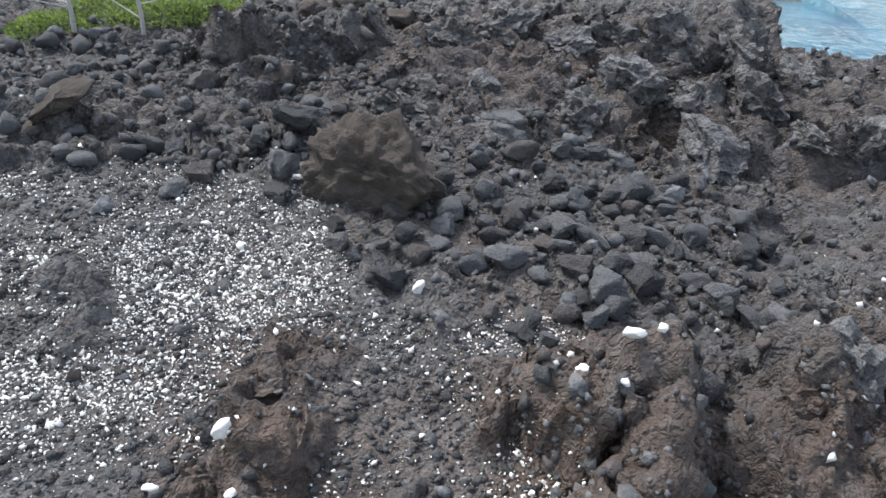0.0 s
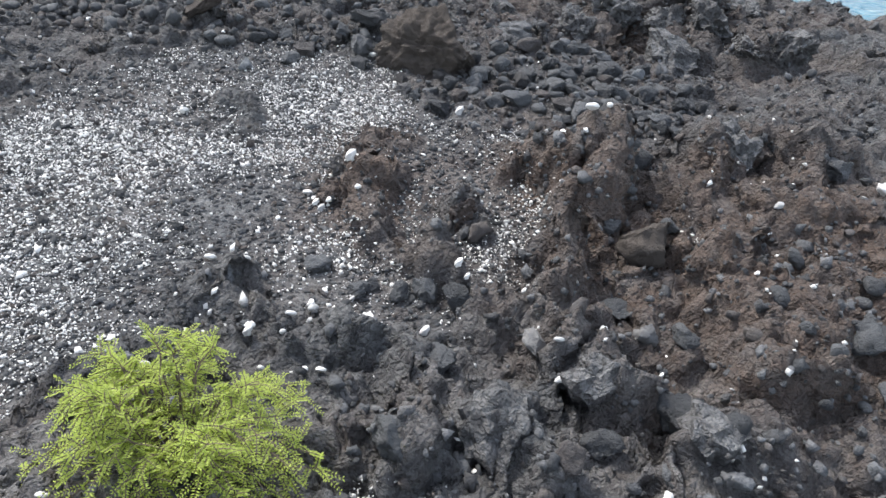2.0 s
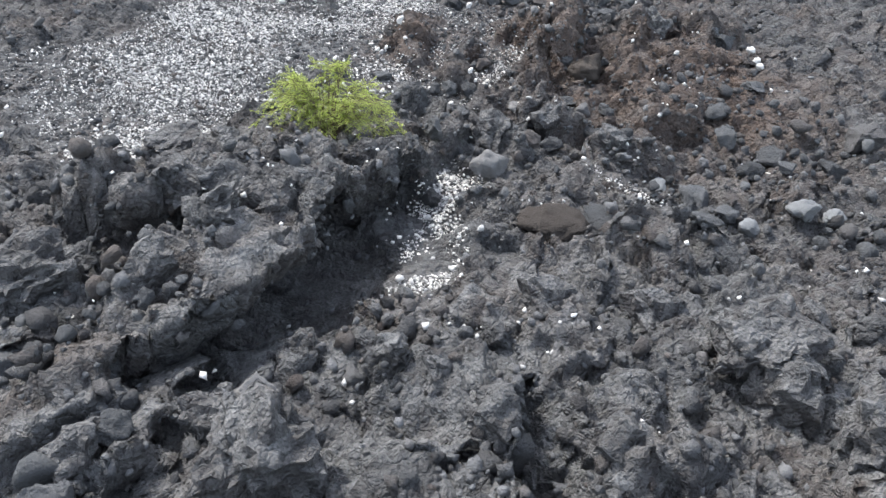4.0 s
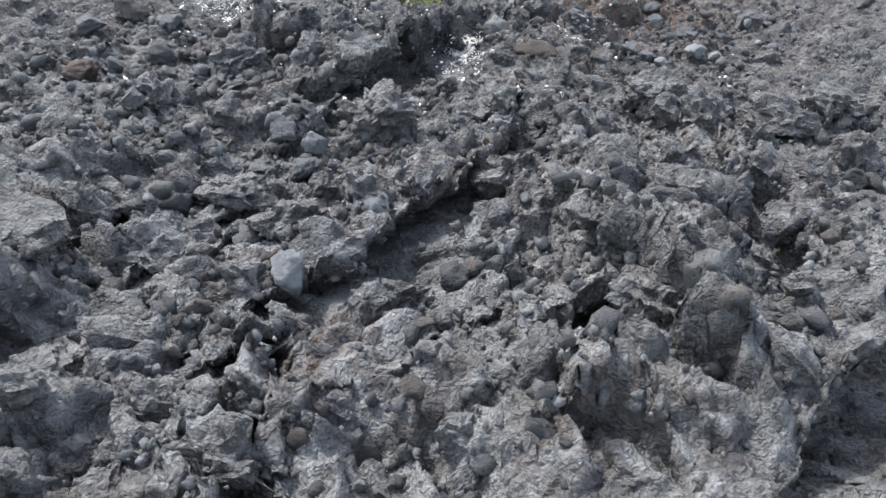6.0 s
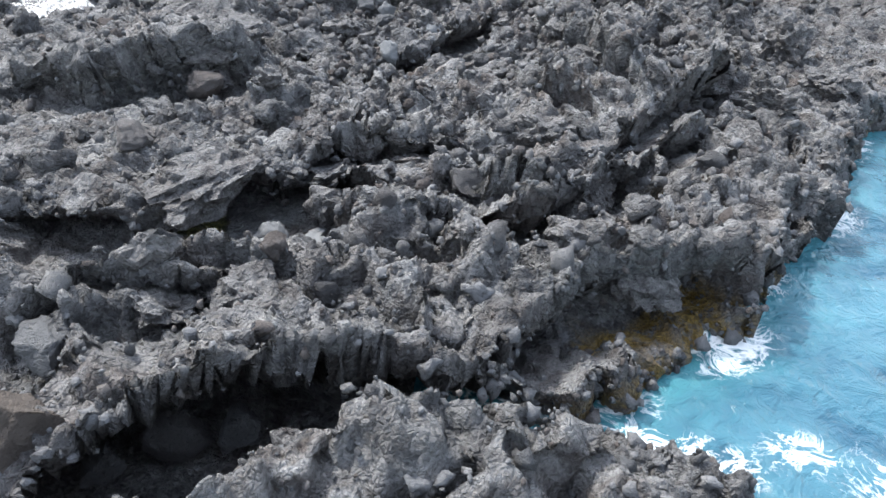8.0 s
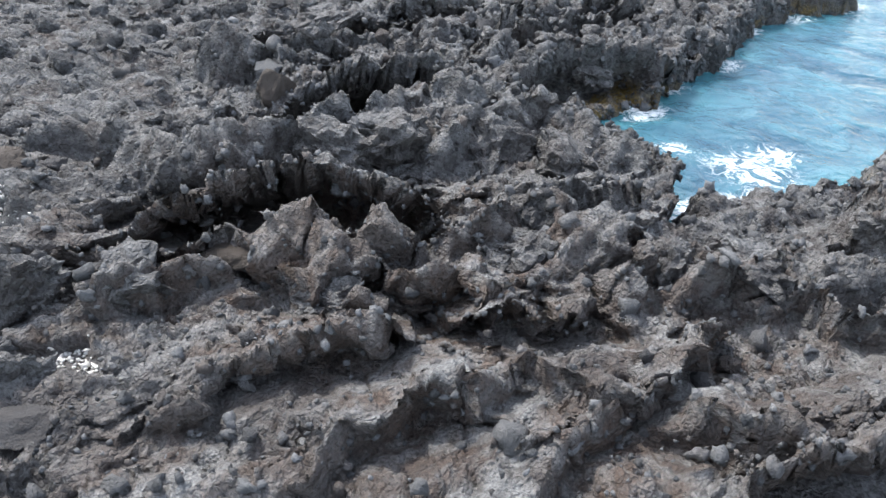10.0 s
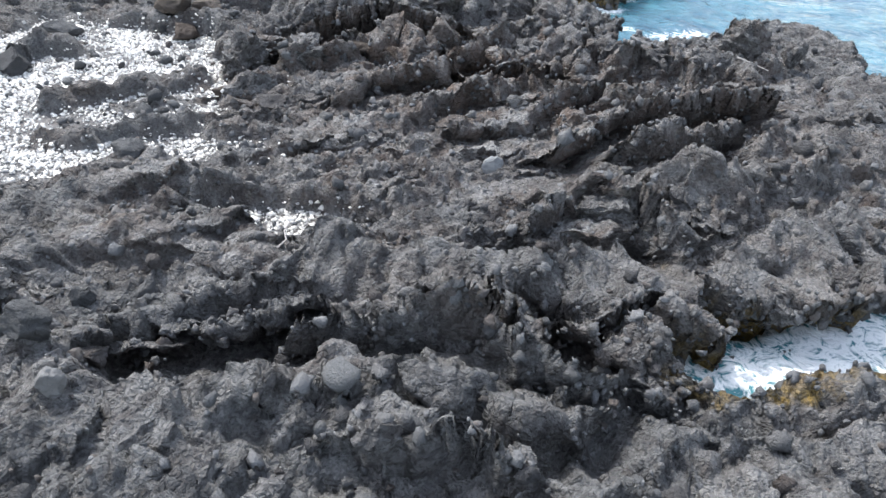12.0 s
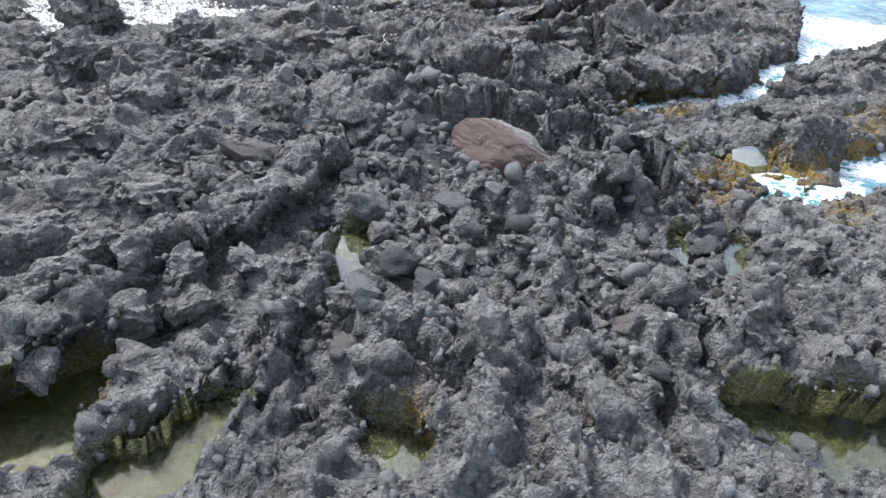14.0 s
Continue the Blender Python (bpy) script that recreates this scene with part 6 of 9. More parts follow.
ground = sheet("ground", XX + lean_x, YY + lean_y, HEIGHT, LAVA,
               (("brown", brown_mark), ("bleach_lit", bleach_lit_mark), ("sand", np.clip(MASK["coral"] * (0.15 + 0.7 * gradient_noise(XX * 0.9, YY * 0.9, 43)) + 0.6 * MASK["shine"] + 0.0, 0, 1)),
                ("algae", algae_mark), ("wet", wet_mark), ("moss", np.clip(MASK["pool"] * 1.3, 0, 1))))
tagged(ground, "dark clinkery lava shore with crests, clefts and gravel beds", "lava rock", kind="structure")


def ground_at(x, y):
    i = np.clip(np.searchsorted(GX, x), 0, len(GX) - 1)
    j = np.clip(np.searchsorted(GY, y), 0, len(GY) - 1)
    return HEIGHT[j, i]


def mask_at(kind, x, y):
    i = np.clip(np.searchsorted(GX, x), 0, len(GX) - 1)
    j = np.clip(np.searchsorted(GY, y), 0, len(GY) - 1)
    return MASK[kind][j, i]


# ---- water ----
_wx = np.concatenate([np.arange(-2, 14, 0.18), 14 + _far])
_wy = np.concatenate([-46.5 - _far[::-1] + 14, np.arange(-46, 20, 0.18), 20 + _far])
SX, SY = np.meshgrid(_wx, _wy)
close = np.zeros(SX.shape)
for _r in (0.15, 0.35, 0.6, 0.9):
    for _k in range(8):
        _t = _k * math.pi / 4
        close += (ground_at(SX + _r * math.cos(_t), SY + _r * math.sin(_t)) > SEA - 0.08) / 32.0
close = np.where(SX > 13.5, 0, close)
surf = np.clip(close * 2.0 * np.clip(0.55 + 1.6 * gradient_noise(SX * 0.6, SY * 0.6, 51), 0, 1.2), 0, 0.42)
surf = np.maximum(surf, 0.55 * np.exp(-((SX - 8.8) / 1.6) ** 2 - ((SY + 29) / 2.0) ** 2))
surf = np.maximum(surf, 0.62 * np.exp(-((SX - 10.2) / 2.4) ** 2 - ((SY + 26.2) / 2.2) ** 2))
surf = np.maximum(surf, 0.8 * np.exp(-((SX - 6.8) / 1.0) ** 2 - ((SY + 36.2) / 0.8) ** 2))
surf = np.maximum(surf, 0.6 * np.exp(-((SX - 3.4) / 1.3) ** 2 - ((SY + 34.0) / 0.7) ** 2))
surf = np.maximum(surf, 0.48 * np.exp(-((SX - 4.6) / 1.2) ** 2 - ((SY + 20.2) / 1.0) ** 2))
for _cx, _cy, _r in ((3.2, -21.9, 0.7), (3.9, -21.6, 0.6), (4.5, -21.5, 0.7), (5.3, -21.6, 0.7), (3.3, -19.6, 0.5), (5.2, -19.6, 0.8), (2.4, -19.9, 0.5)):
    surf = np.maximum(surf, 0.52 * np.exp(-((SX - _cx) / _r) ** 2 - ((SY - _cy) / (0.7 * _r)) ** 2))
for _cx, _cy, _r in ((2.64, -34.04, 0.4), (3.96, -33.36, 0.4), (5.41, -32.37, 0.45), (6.47, -31.48, 0.5), (1.06, -19.51, 0.4), (1.59, -19.69, 0.4), (2.17, -19.79, 0.4)):
    surf = np.maximum(surf, np.where(SY > -30, 0.5, 0.72) * np.exp(-((SX - _cx) / _r) ** 2 - ((SY - _cy) / _r) ** 2))
surf = np.maximum(surf, 0.47 * np.clip((SX - 1.3) / 0.3, 0, 1) * np.clip((6.5 - SX) / 2.5, 0, 1) * np.exp(-((SY + 34.5 - 0.55 * (SX - 2)) / 0.8) ** 4))
_at_sea = np.zeros(SX.shape)
for _r in (0.0, 0.4, 0.8):
    for _k in range(8):
        _t = _k * math.pi / 4
        _at_sea = np.maximum(_at_sea, mask_at("sea", SX + _r * math.cos(_t), SY + _r * math.sin(_t)))
lift = 0.05 * gradient_noise(SX * 0.5, SY * 0.9, 52) + 0.03 * gradient_noise(SX * 1.4, SY * 2.2, 53)
sea = sheet("sea", SX, SY, SEA + 0.22 * np.clip((-24 - SY) / 7, 0, 1) + 0.24 * np.exp(-((SX - 5.5) / 2.2) ** 4 - ((SY + 37.6) / 1.0) ** 4) + np.where(np.abs(SX) < 14, lift, 0) - np.where(_at_sea > 0.3, 0.0, 1.6), SEA_WATER, (("shore", np.clip(close * 2, 0, 1)), ("foam", surf)))
tagged(sea, "turquoise sea with white foam along the rocks", "sea", kind="structure")
for kind, points, level in BEDS:
    if kind == "pool":
        cx, cy = sum(p[0] for p in points) / len(points), sum(p[1] for p in points) / len(points)
        bm = bmesh.new()
        bm.faces.new([bm.verts.new((cx + (x - cx) * 1.15, cy + (y - cy) * 1.15, level - 0.02)) for x, y in points])
        me = bpy.data.meshes.new("water")
        bm.to_mesh(me)
        bm.free()
        if me.polygons[0].normal.z < 0:
            me.flip_normals()
        me.materials.append(CHANNEL if cx < -3.8 else POOL)
        pool = new("tide_pool", me)
        pool.visible_shadow = False
        tagged(pool, "still clear tide pool between dark lava crags", "tide pool", "tide pools", "structure")


# ---- stones ----
def rock_mesh(name, seed, level, lump, cuts, mat, gnarl=1.0):
    """A unit stone, half a metre in radius: cut flat on some sides, then lumpy."""
    bm = bmesh.new()
    bmesh.ops.create_icosphere(bm, subdivisions=level, radius=1.0)
    rng = random.Random(seed)
    planes = [(Vector((rng.gauss(0, 1), rng.gauss(0, 1), rng.gauss(0, 0.8))).normalized(), rng.uniform(0.42, 0.8)) for _ in range(cuts)]
    off = Vector((seed * 3.7, seed * 1.3, seed * 2.1))
    for v in bm.verts:
        p = v.co.copy()
        for n, d in planes:
            over = p.dot(n) - d
            if over > 0:
                p -= n * over
        rise = lump * noise.fractal(v.co * 1.6 + off, 1.0, 2.0, 5)
        if level > 3:
            rise += 0.35 * lump * (0.4 - abs(noise.noise(v.co * 4.5 + off)))
        if level > 5 or gnarl > 1:
            rise += gnarl * 0.08 * (0.35 - abs(noise.noise(v.co * 7 + off))) + gnarl * 0.05 * noise.noise(v.co * 13 + off) + gnarl * 0.03 * noise.noise(v.co * 27 + off)
        v.co = p * (1 + rise) * 0.5
    me = bpy.data.meshes.new(name)
    bm.to_mesh(me)
    bm.free()
    me.materials.append(mat)
    me.polygons.foreach_set("use_smooth", np.ones(len(me.polygons), bool))
    return me


_rocks = {}
KINDS = {"b": (BROWN_ROCK, "rough brown lava boulder lying among dark stones", 0.17, 8),
         "g": (STONE, "weathered grey basalt stone resting on the lava", 0.18, 10),
         "p": (PALE_ROCK, "pale bleached basalt stone resting on dark lava", 0.15, 11),
         "d": (STONE, "smooth dark basalt boulder wedged between crags", 0.16, 9)}


def boulder(x, y, wide, deep, high, turn, kind, shape, level):
    mat, label, lump, cuts = KINDS[kind]
    key = (kind, shape)
    if key not in _rocks:
        _rocks[key] = rock_mesh("boulder", shape * 5 + ord(kind), 4, lump * 1.25, cuts, mat, 1.6)
    ob = new("boulder", _rocks[key])
    z = min(float(ground_at(x, y)), level + 0.25)
    ob.matrix_world = pose(x, y, z + high * 0.30, shape * 7 - 25, shape * 5 - 20, turn) @ Matrix.Diagonal((wide * 1.12, deep * 1.12, high * 1.12, 1))
    return tagged(ob, label, "boulder", "boulders on the shore")


def crag_mesh(seed, level=4, brown=0.15):
    """A unit crag: a cut block broken up into clinker of three sizes."""
    bm = bmesh.new()
    bmesh.ops.create_icosphere(bm, subdivisions=level, radius=1.0)
    rng = random.Random(seed)
    planes = [(Vector((rng.gauss(0, 1), rng.gauss(0, 1), rng.gauss(0, 0.8))).normalized(), rng.uniform(0.4, 0.8)) for _ in range(7)]
    off = Vector((seed * 3.7, seed * 1.3, seed * 2.1))

    def chunk(p, scale, k):
        q = p * scale + off * k
        q += Vector((noise.noise(q * 1.3), noise.noise(q * 1.3 + off), noise.noise(q * 1.3 - off))) * 0.35
        d, where = noise.voronoi(q)
        at, r = where[0], q - where[0]
        pick = noise.cell(at * 7.1 + off)
        tilt = Vector((noise.cell(at * 3.3), noise.cell(at * 5.7 + off), noise.cell(at * 9.1 - off)))
        return 0.8 * pick + 1.1 * r.dot(tilt) - 0.5 * max(0.0, 0.16 - (d[1] - d[0])) / 0.16

    for v in bm.verts:
        p = v.co.copy()
        for n, d in planes:
            over = p.dot(n) - d
            if over > 0:
                p -= n * over * 0.9
        c = v.co
        rise = 0.35 * noise.fractal(c * 1.3 + off, 1.0, 2.0, 3) + 0.14 * chunk(c, 2.1, 1.0) + 0.085 * chunk(c, 4.8, 1.7) + 0.055 * chunk(c, 10.5, 2.3) + 0.04 * noise.noise(c * 16 + off)
        v.co = p * (1 + rise) * 0.5
    me = bpy.data.meshes.new("lava_block")
    bm.to_mesh(me)
    bm.free()
    me.materials.append(LAVA)
    me.attributes.new("bleach_lit", "FLOAT", "POINT").data.foreach_set("value", np.full(len(me.vertices), 0.5 if brown < 0.5 else 0.1, np.float32))
    me.attributes.new("brown", "FLOAT", "POINT").data.foreach_set("value", np.full(len(me.vertices), brown, np.float32))
    return me


_blocks = [crag_mesh(200 + k) for k in range(7)]
_small_blocks = [crag_mesh(200 + k, 3) for k in range(7)]


def lava_block(x, y, z, wide, deep, high, turn, shape):
    ob = new("lava_block", (_blocks if wide > 0.8 else _small_blocks)[shape])
    ob.matrix_world = pose(x, y, z + high * 0.12, shape * 9 - 30, shape * 6 - 20, turn) @ Matrix.Diagonal((wide * 1.1, deep * 1.1, high * 1.15, 1))
    return tagged(ob, "jagged grey clinker crag rising from the lava", "lava crag", "crags of the lava shore")


_brown_blocks = [crag_mesh(230 + k, 4, 0.95) for k in range(5)]


def brown_crag(x, y, z, wide, deep, high, turn, shape):
    ob = new("brown_crag", _brown_blocks[shape])
    ob.matrix_world = pose(x, y, z, shape * 5 - 10, shape * 4 - 8, turn) @ Matrix.Diagonal((wide * 1.15, deep * 1.15, high * 1.15, 1))
    return tagged(ob, "rough brown lava crag standing in coral gravel", "lava crag", "brown crags on the upper beach")


_corals = [rock_mesh("coral", 70 + k, 3, 0.35, 3, CORAL_PIECE) for k in range(5)]


def coral_lump(x, y, size):
    k = int(abs(x * 97 + y * 31)) % 5
    ob = new("coral_lump", _corals[k])
    z = max(float(ground_at(x + a, y + b)) for a in (-0.05, 0.05) for b in (-0.05, 0.05))
    ob.matrix_world = pose(x, y, z + size * 0.22, 10 * k, 12 * k, 77 * k) @ Matrix.Diagonal((size * 1.2, size * 0.9, size * 0.75, 1))
    return tagged(ob, "bleached white coral lump lying on dark lava", "coral", "coral lumps")


# crags and broken blocks of the lava itself
lava_block(-1.41, -16.71, -0.2, 1.18, 0.88, 1.12, 0, 1)
lava_block(-4.24, -16.19, 0.2, 1.81, 1.54, 0.63, 53, 2)
lava_block(-5.96, -11.6, 0.5, 2.33, 2.44, 1.16, 159, 3)
lava_block(-0.31, -17.08, 0, 0.68, 0.58, 0.75, 85, 4)
lava_block(1.79, -17.26, 0.15, 1.35, 1.41, 0.67, 11, 5)
lava_block(1.29, -15.43, 0.15, 1.31, 0.98, 0.79, 64, 6)
lava_block(3.83, -14.11, 0.2, 1.34, 1.14, 0.67, 117, 0)
lava_block(4.56, -14.81, 0.1, 1.10, 1.05, 0.55, 170, 1)
lava_block(-2.76, -18.89, 0.4, 1.01, 1.06, 0.51, 43, 2)
lava_block(-1.66, -18.75, 0.3, 1.03, 0.77, 0.51, 96, 3)
lava_block(-3.71, -19.25, 0.5, 0.87, 0.74, 0.44, 149, 4)
lava_block(-1.62, -21.11, 0.4, 0.77, 0.58, 0.70, 0, 5)
lava_block(-0.99, -20.79, 0.4, 0.74, 0.63, 0.67, 53, 6)
lava_block(-0.31, -20.73, 0.25, 0.59, 0.56, 0.47, 106, 0)
lava_block(0.05, -20.44, 0.2, 0.44, 0.46, 0.57, 159, 1)
lava_block(-2.12, -13.7, 0.2, 0.94, 0.70, 0.75, 0, 2)
lava_block(-2.97, -14.17, 0.2, 0.90, 0.76, 0.54, 53, 3)
lava_block(-4.14, -14.25, 0.1, 0.97, 0.92, 0.48, 106, 4)
lava_block(1.99, -11.51, 0.6, 1.36, 1.02, 0.82, 32, 5)
lava_block(3.18, -10.59, 0.5, 1.14, 0.97, 0.57, 85, 6)
lava_block(1.61, -8.81, 0.5, 1.36, 1.29, 0.82, 138, 0)
lava_block(-0.93, -13.84, 0.2, 0.66, 0.70, 0.53, 11, 1)
lava_block(-2.16, -26.31, 0.2, 1.0, 0.8, 0.6, 0, 2)
lava_block(0.04, -25.22, 0.4, 0.88, 0.75, 0.79, 53, 3)
lava_block(0.88, -22.17, 0.2, 1.69, 1.60, 1.01, 106, 4)
lava_block(-2.14, -22.31, 0.4, 1.42, 1.49, 1.13, 159, 5)
lava_block(-0.33, -22.06, 0.3, 1.50, 1.12, 0.90, 32, 6)
lava_block(5.04, -24.08, 0.5, 0.91, 0.77, 1.00, 85, 0)
lava_block(2.28, -29.85, 0.4, 0.81, 0.77, 0.56, 138, 1)
lava_block(-4.48, -26.32, 0.4, 1.05, 1.10, 0.63, 11, 2)
lava_block(1.14, -31.54, 0.4, 1.05, 0.79, 0.63, 0, 3)
lava_block(2.51, -31.4, 0.5, 1.27, 1.08, 0.64, 53, 4)
lava_block(0.81, -37.2, 0.1, 0.89, 0.67, 0.62, 0, 5)
lava_block(-4.74, -36.64, 0.2, 1.13, 0.96, 0.68, 53, 6)
lava_block(-5.66, -36.93, 0.2, 0.97, 0.92, 0.58, 106, 0)
lava_block(1.13, -38.42, 0.2, 1.09, 0.82, 0.99, 0, 1)
lava_block(0.17, -38.91, 0.2, 0.87, 0.74, 0.70, 53, 2)
lava_block(1.28, -42.31, 0, 0.78, 0.74, 0.70, 106, 3)
lava_block(-0.83, -43.14, 0, 0.67, 0.71, 0.60, 159, 4)
lava_block(2.44, -42.18, 0.2, 0.97, 0.73, 0.68, 32, 5)
lava_block(-3.44, -42.56, 0, 0.58, 0.49, 0.58, 85, 6)
lava_block(-8.19, -39.11, 0.2, 1.17, 1.11, 0.82, 138, 0)
lava_block(-7.21, -38.68, 0.2, 1.08, 1.14, 0.76, 11, 1)
lava_block(-5.17, -42.78, 0.2, 0.71, 0.53, 0.50, 0, 2)
lava_block(-4.58, -42.41, 0.2, 0.61, 0.51, 0.42, 53, 3)
lava_block(-4.24, -41.45, 0.2, 0.53, 0.50, 0.37, 106, 4)
lava_block(-2.64, -42.03, 0.1, 0.68, 0.51, 0.48, 32, 5)
lava_block(-2.24, -41.15, 0.1, 0.77, 0.65, 0.54, 85, 6)
lava_block(-2.06, -42.41, 0.15, 0.63, 0.59, 0.56, 138, 0)
lava_block(-1.01, -42.22, 0.2, 0.65, 0.69, 0.39, 11, 1)
lava_block(0.64, -41.63, 0.1, 0.53, 0.40, 0.37, 64, 2)
lava_block(0.77, -40.74, 0.1, 0.60, 0.51, 0.42, 117, 3)
lava_block(-0.5, -40.48, 0.2, 0.55, 0.52, 0.33, 170, 4)
lava_block(3.72, -39.97, 0.1, 0.62, 0.53, 0.43, 149, 5)
lava_block(0.32, -40.39, 0.2, 0.55, 0.52, 0.38, 22, 6)
lava_block(-1.54, -41.11, 0.2, 0.59, 0.62, 0.35, 75, 0)
lava_block(-10.06, -33.04, 0.4, 1.67, 1.25, 1.17, 0, 1)
lava_block(-8.93, -35.85, 0.4, 1.35, 1.14, 0.94, 53, 2)
lava_block(-7.24, -37.23, 0.3, 1.20, 1.14, 1.20, 106, 3)
lava_block(-7.69, -35.42, 0.4, 1.01, 0.76, 0.71, 32, 4)
lava_block(-6.65, -34.69, 0.4, 1.05, 0.99, 0.73, 138, 5)
lava_block(-4.45, -38.19, 0.3, 0.96, 0.72, 0.57, 96, 6)
lava_block(-5.11, -37.93, 0.3, 0.71, 0.61, 0.50, 149, 0)
lava_block(-3.78, -36.54, 0.3, 1.40, 1.47, 0.70, 159, 1)
lava_block(-4, -37.47, 0.2, 0.58, 0.44, 0.58, 32, 2)
lava_block(-3.31, -37.34, 0.2, 0.71, 0.60, 0.43, 85, 3)
lava_block(-3.59, -38.31, 0.2, 0.66, 0.49, 0.66, 64, 4)
lava_block(-2.81, -38.38, 0.2, 0.70, 0.60, 0.42, 117, 5)
lava_block(-2.33, -38.6, 0.2, 0.63, 0.60, 0.44, 170, 6)
lava_block(-1.01, -11.36, 0.15, 1.12, 0.84, 0.56, 0, 0)
lava_block(0.89, -10.53, 0.3, 0.53, 0.50, 0.64, 106, 1)
lava_block(-4.46, -4.76, 0.3, 1.16, 0.87, 0.81, 32, 2)
lava_block(-3.82, -12.01, 0.2, 0.59, 0.50, 0.41, 85, 3)
lava_block(-0.31, -11.5, 0.2, 0.49, 0.46, 0.39, 138, 4)
lava_block(-0.04, -12.06, 0.2, 0.67, 0.70, 0.40, 11, 5)
lava_block(0.1, -10.77, 0.2, 0.58, 0.44, 0.41, 64, 6)
lava_block(-1.63, -6.83, 0.4, 1.12, 0.95, 0.78, 117, 0)
lava_block(-2.39, -10.08, 0.4, 0.89, 0.93, 0.53, 43, 1)
lava_block(-5.39, -6.6, 0.3, 0.92, 0.69, 0.64, 96, 2)
lava_block(0.23, -24.6, 0.5, 0.82, 0.86, 0.98, 159, 3)
lava_block(0.96, -24.6, 0.4, 0.80, 0.60, 0.56, 32, 4)
lava_block(2.91, -25.33, 0.5, 1.40, 1.19, 0.84, 85, 5)
lava_block(1.9, -25.47, 0.5, 0.99, 0.94, 0.79, 138, 6)
lava_block(-5.6, -26.62, 0.3, 1.08, 1.14, 0.76, 11, 0)
lava_block(-5.18, -27.97, 0.2, 1.03, 0.77, 0.72, 64, 1)
lava_block(-2.86, -23.0, 0.5, 1.4, 1.1, 0.8, 170, 2)
lava_block(6.28, -24.01, 0.5, 0.57, 0.48, 0.68, 53, 3)
lava_block(1.78, -33.35, 0.2, 0.66, 0.70, 0.53, 159, 4)
lava_block(3.22, -33.32, 0.2, 0.72, 0.54, 0.43, 32, 5)
lava_block(-0.93, -34.27, 0.3, 0.79, 0.68, 0.56, 85, 6)
lava_block(-2.16, -34.6, 0.2, 0.62, 0.59, 0.37, 138, 0)
lava_block(-0.06, 12.88, 0.7, 1.08, 0.81, 0.76, 0, 1)
lava_block(0.94, 13.43, 0.8, 1.21, 1.03, 0.73, 53, 2)
lava_block(1.93, 13.02, 0.7, 0.95, 0.90, 0.67, 106, 3)
lava_block(2.77, 13.34, 0.7, 1.19, 1.25, 0.83, 159, 4)
lava_block(2.97, 11.63, 0.6, 1.24, 0.93, 0.87, 32, 5)
lava_block(3.98, 13.47, 0.8, 1.19, 1.01, 0.95, 85, 6)
lava_block(5.2, 12.97, 0.6, 1.04, 1.09, 1.04, 11, 0)
lava_block(3.98, 11.44, 0.4, 1.21, 0.90, 0.72, 64, 1)
lava_block(4.89, 11.69, 0.3, 1.14, 0.97, 0.91, 117, 2)
lava_block(6.04, 13.05, 0.3, 0.92, 0.87, 0.73, 170, 3)
lava_block(5.48, 10.48, 0.3, 0.93, 0.69, 0.56, 96, 4)
lava_block(6.36, 10.61, 0.3, 0.94, 0.80, 0.85, 149, 5)
lava_block(3.93, 10.24, 0.1, 1.28, 1.21, 0.64, 22, 6)
lava_block(0.44, 11.26, 0.5, 0.75, 0.56, 0.53, 128, 0)
lava_block(1.27, 10.28, 0.4, 0.61, 0.51, 0.55, 1, 1)
lava_block(1.96, 10.48, 0.4, 0.88, 0.84, 0.70, 54, 2)
lava_block(0.43, 9.54, 0.4, 0.74, 0.78, 0.59, 107, 3)
lava_block(-0.81, 10.12, 0.6, 0.78, 0.59, 0.55, 160, 4)
lava_block(-0.36, 10.93, 0.6, 0.64, 0.55, 0.45, 33, 5)
lava_block(-3.45, -3.28, 0.8, 0.84, 0.63, 0.42, 0, 6)
lava_block(-2.75, -4.03, 0.9, 0.88, 0.75, 0.44, 53, 0)
lava_block(-2.21, -3.62, 0.9, 0.64, 0.61, 0.39, 106, 1)
lava_block(-2.75, -2.84, 0.8, 0.62, 0.46, 0.37, 32, 2)
lava_block(-4, -2.04, 0.7, 0.81, 0.77, 0.40, 138, 3)
lava_block(-3.35, -1.69, 0.6, 0.54, 0.56, 0.32, 11, 4)
lava_block(2.18, -0.07, 0.3, 0.74, 0.55, 0.44, 64, 5)
lava_block(1.15, -2.02, 0.1, 0.68, 0.58, 0.41, 117, 6)
lava_block(0.23, -0.23, 0.3, 0.75, 0.71, 0.52, 170, 0)
lava_block(1.28, 0.4, 0.3, 0.71, 0.75, 0.57, 43, 1)
lava_block(2.37, -2.59, 0.2, 0.90, 0.67, 0.36, 96, 2)
lava_block(-6.98, -41.45, 0.3, 1.15, 0.86, 0.69, 0, 3)
lava_block(-6.73, -40.5, 0.3, 0.97, 0.83, 0.68, 53, 4)
lava_block(-5.71, -40.38, 0.4, 1.06, 1.01, 0.74, 106, 5)
lava_block(-5.82, -41.7, 0.35, 0.94, 0.99, 0.57, 159, 6)
lava_block(-6.18, -42.6, 0.35, 0.80, 0.60, 0.56, 32, 0)
lava_block(-4.64, -40.15, 0.45, 0.70, 0.66, 0.49, 138, 1)
lava_block(-4.83, -41.85, 0.2, 0.62, 0.46, 0.56, 64, 2)
lava_block(-5.84, -43.75, 0.2, 0.53, 0.45, 0.48, 117, 3)
lava_block(4.99, -5.74, 0.4, 1.05, 0.78, 0.73, 0, 4)
lava_block(6.18, -5.1, 0.4, 1.18, 1.00, 0.83, 53, 5)
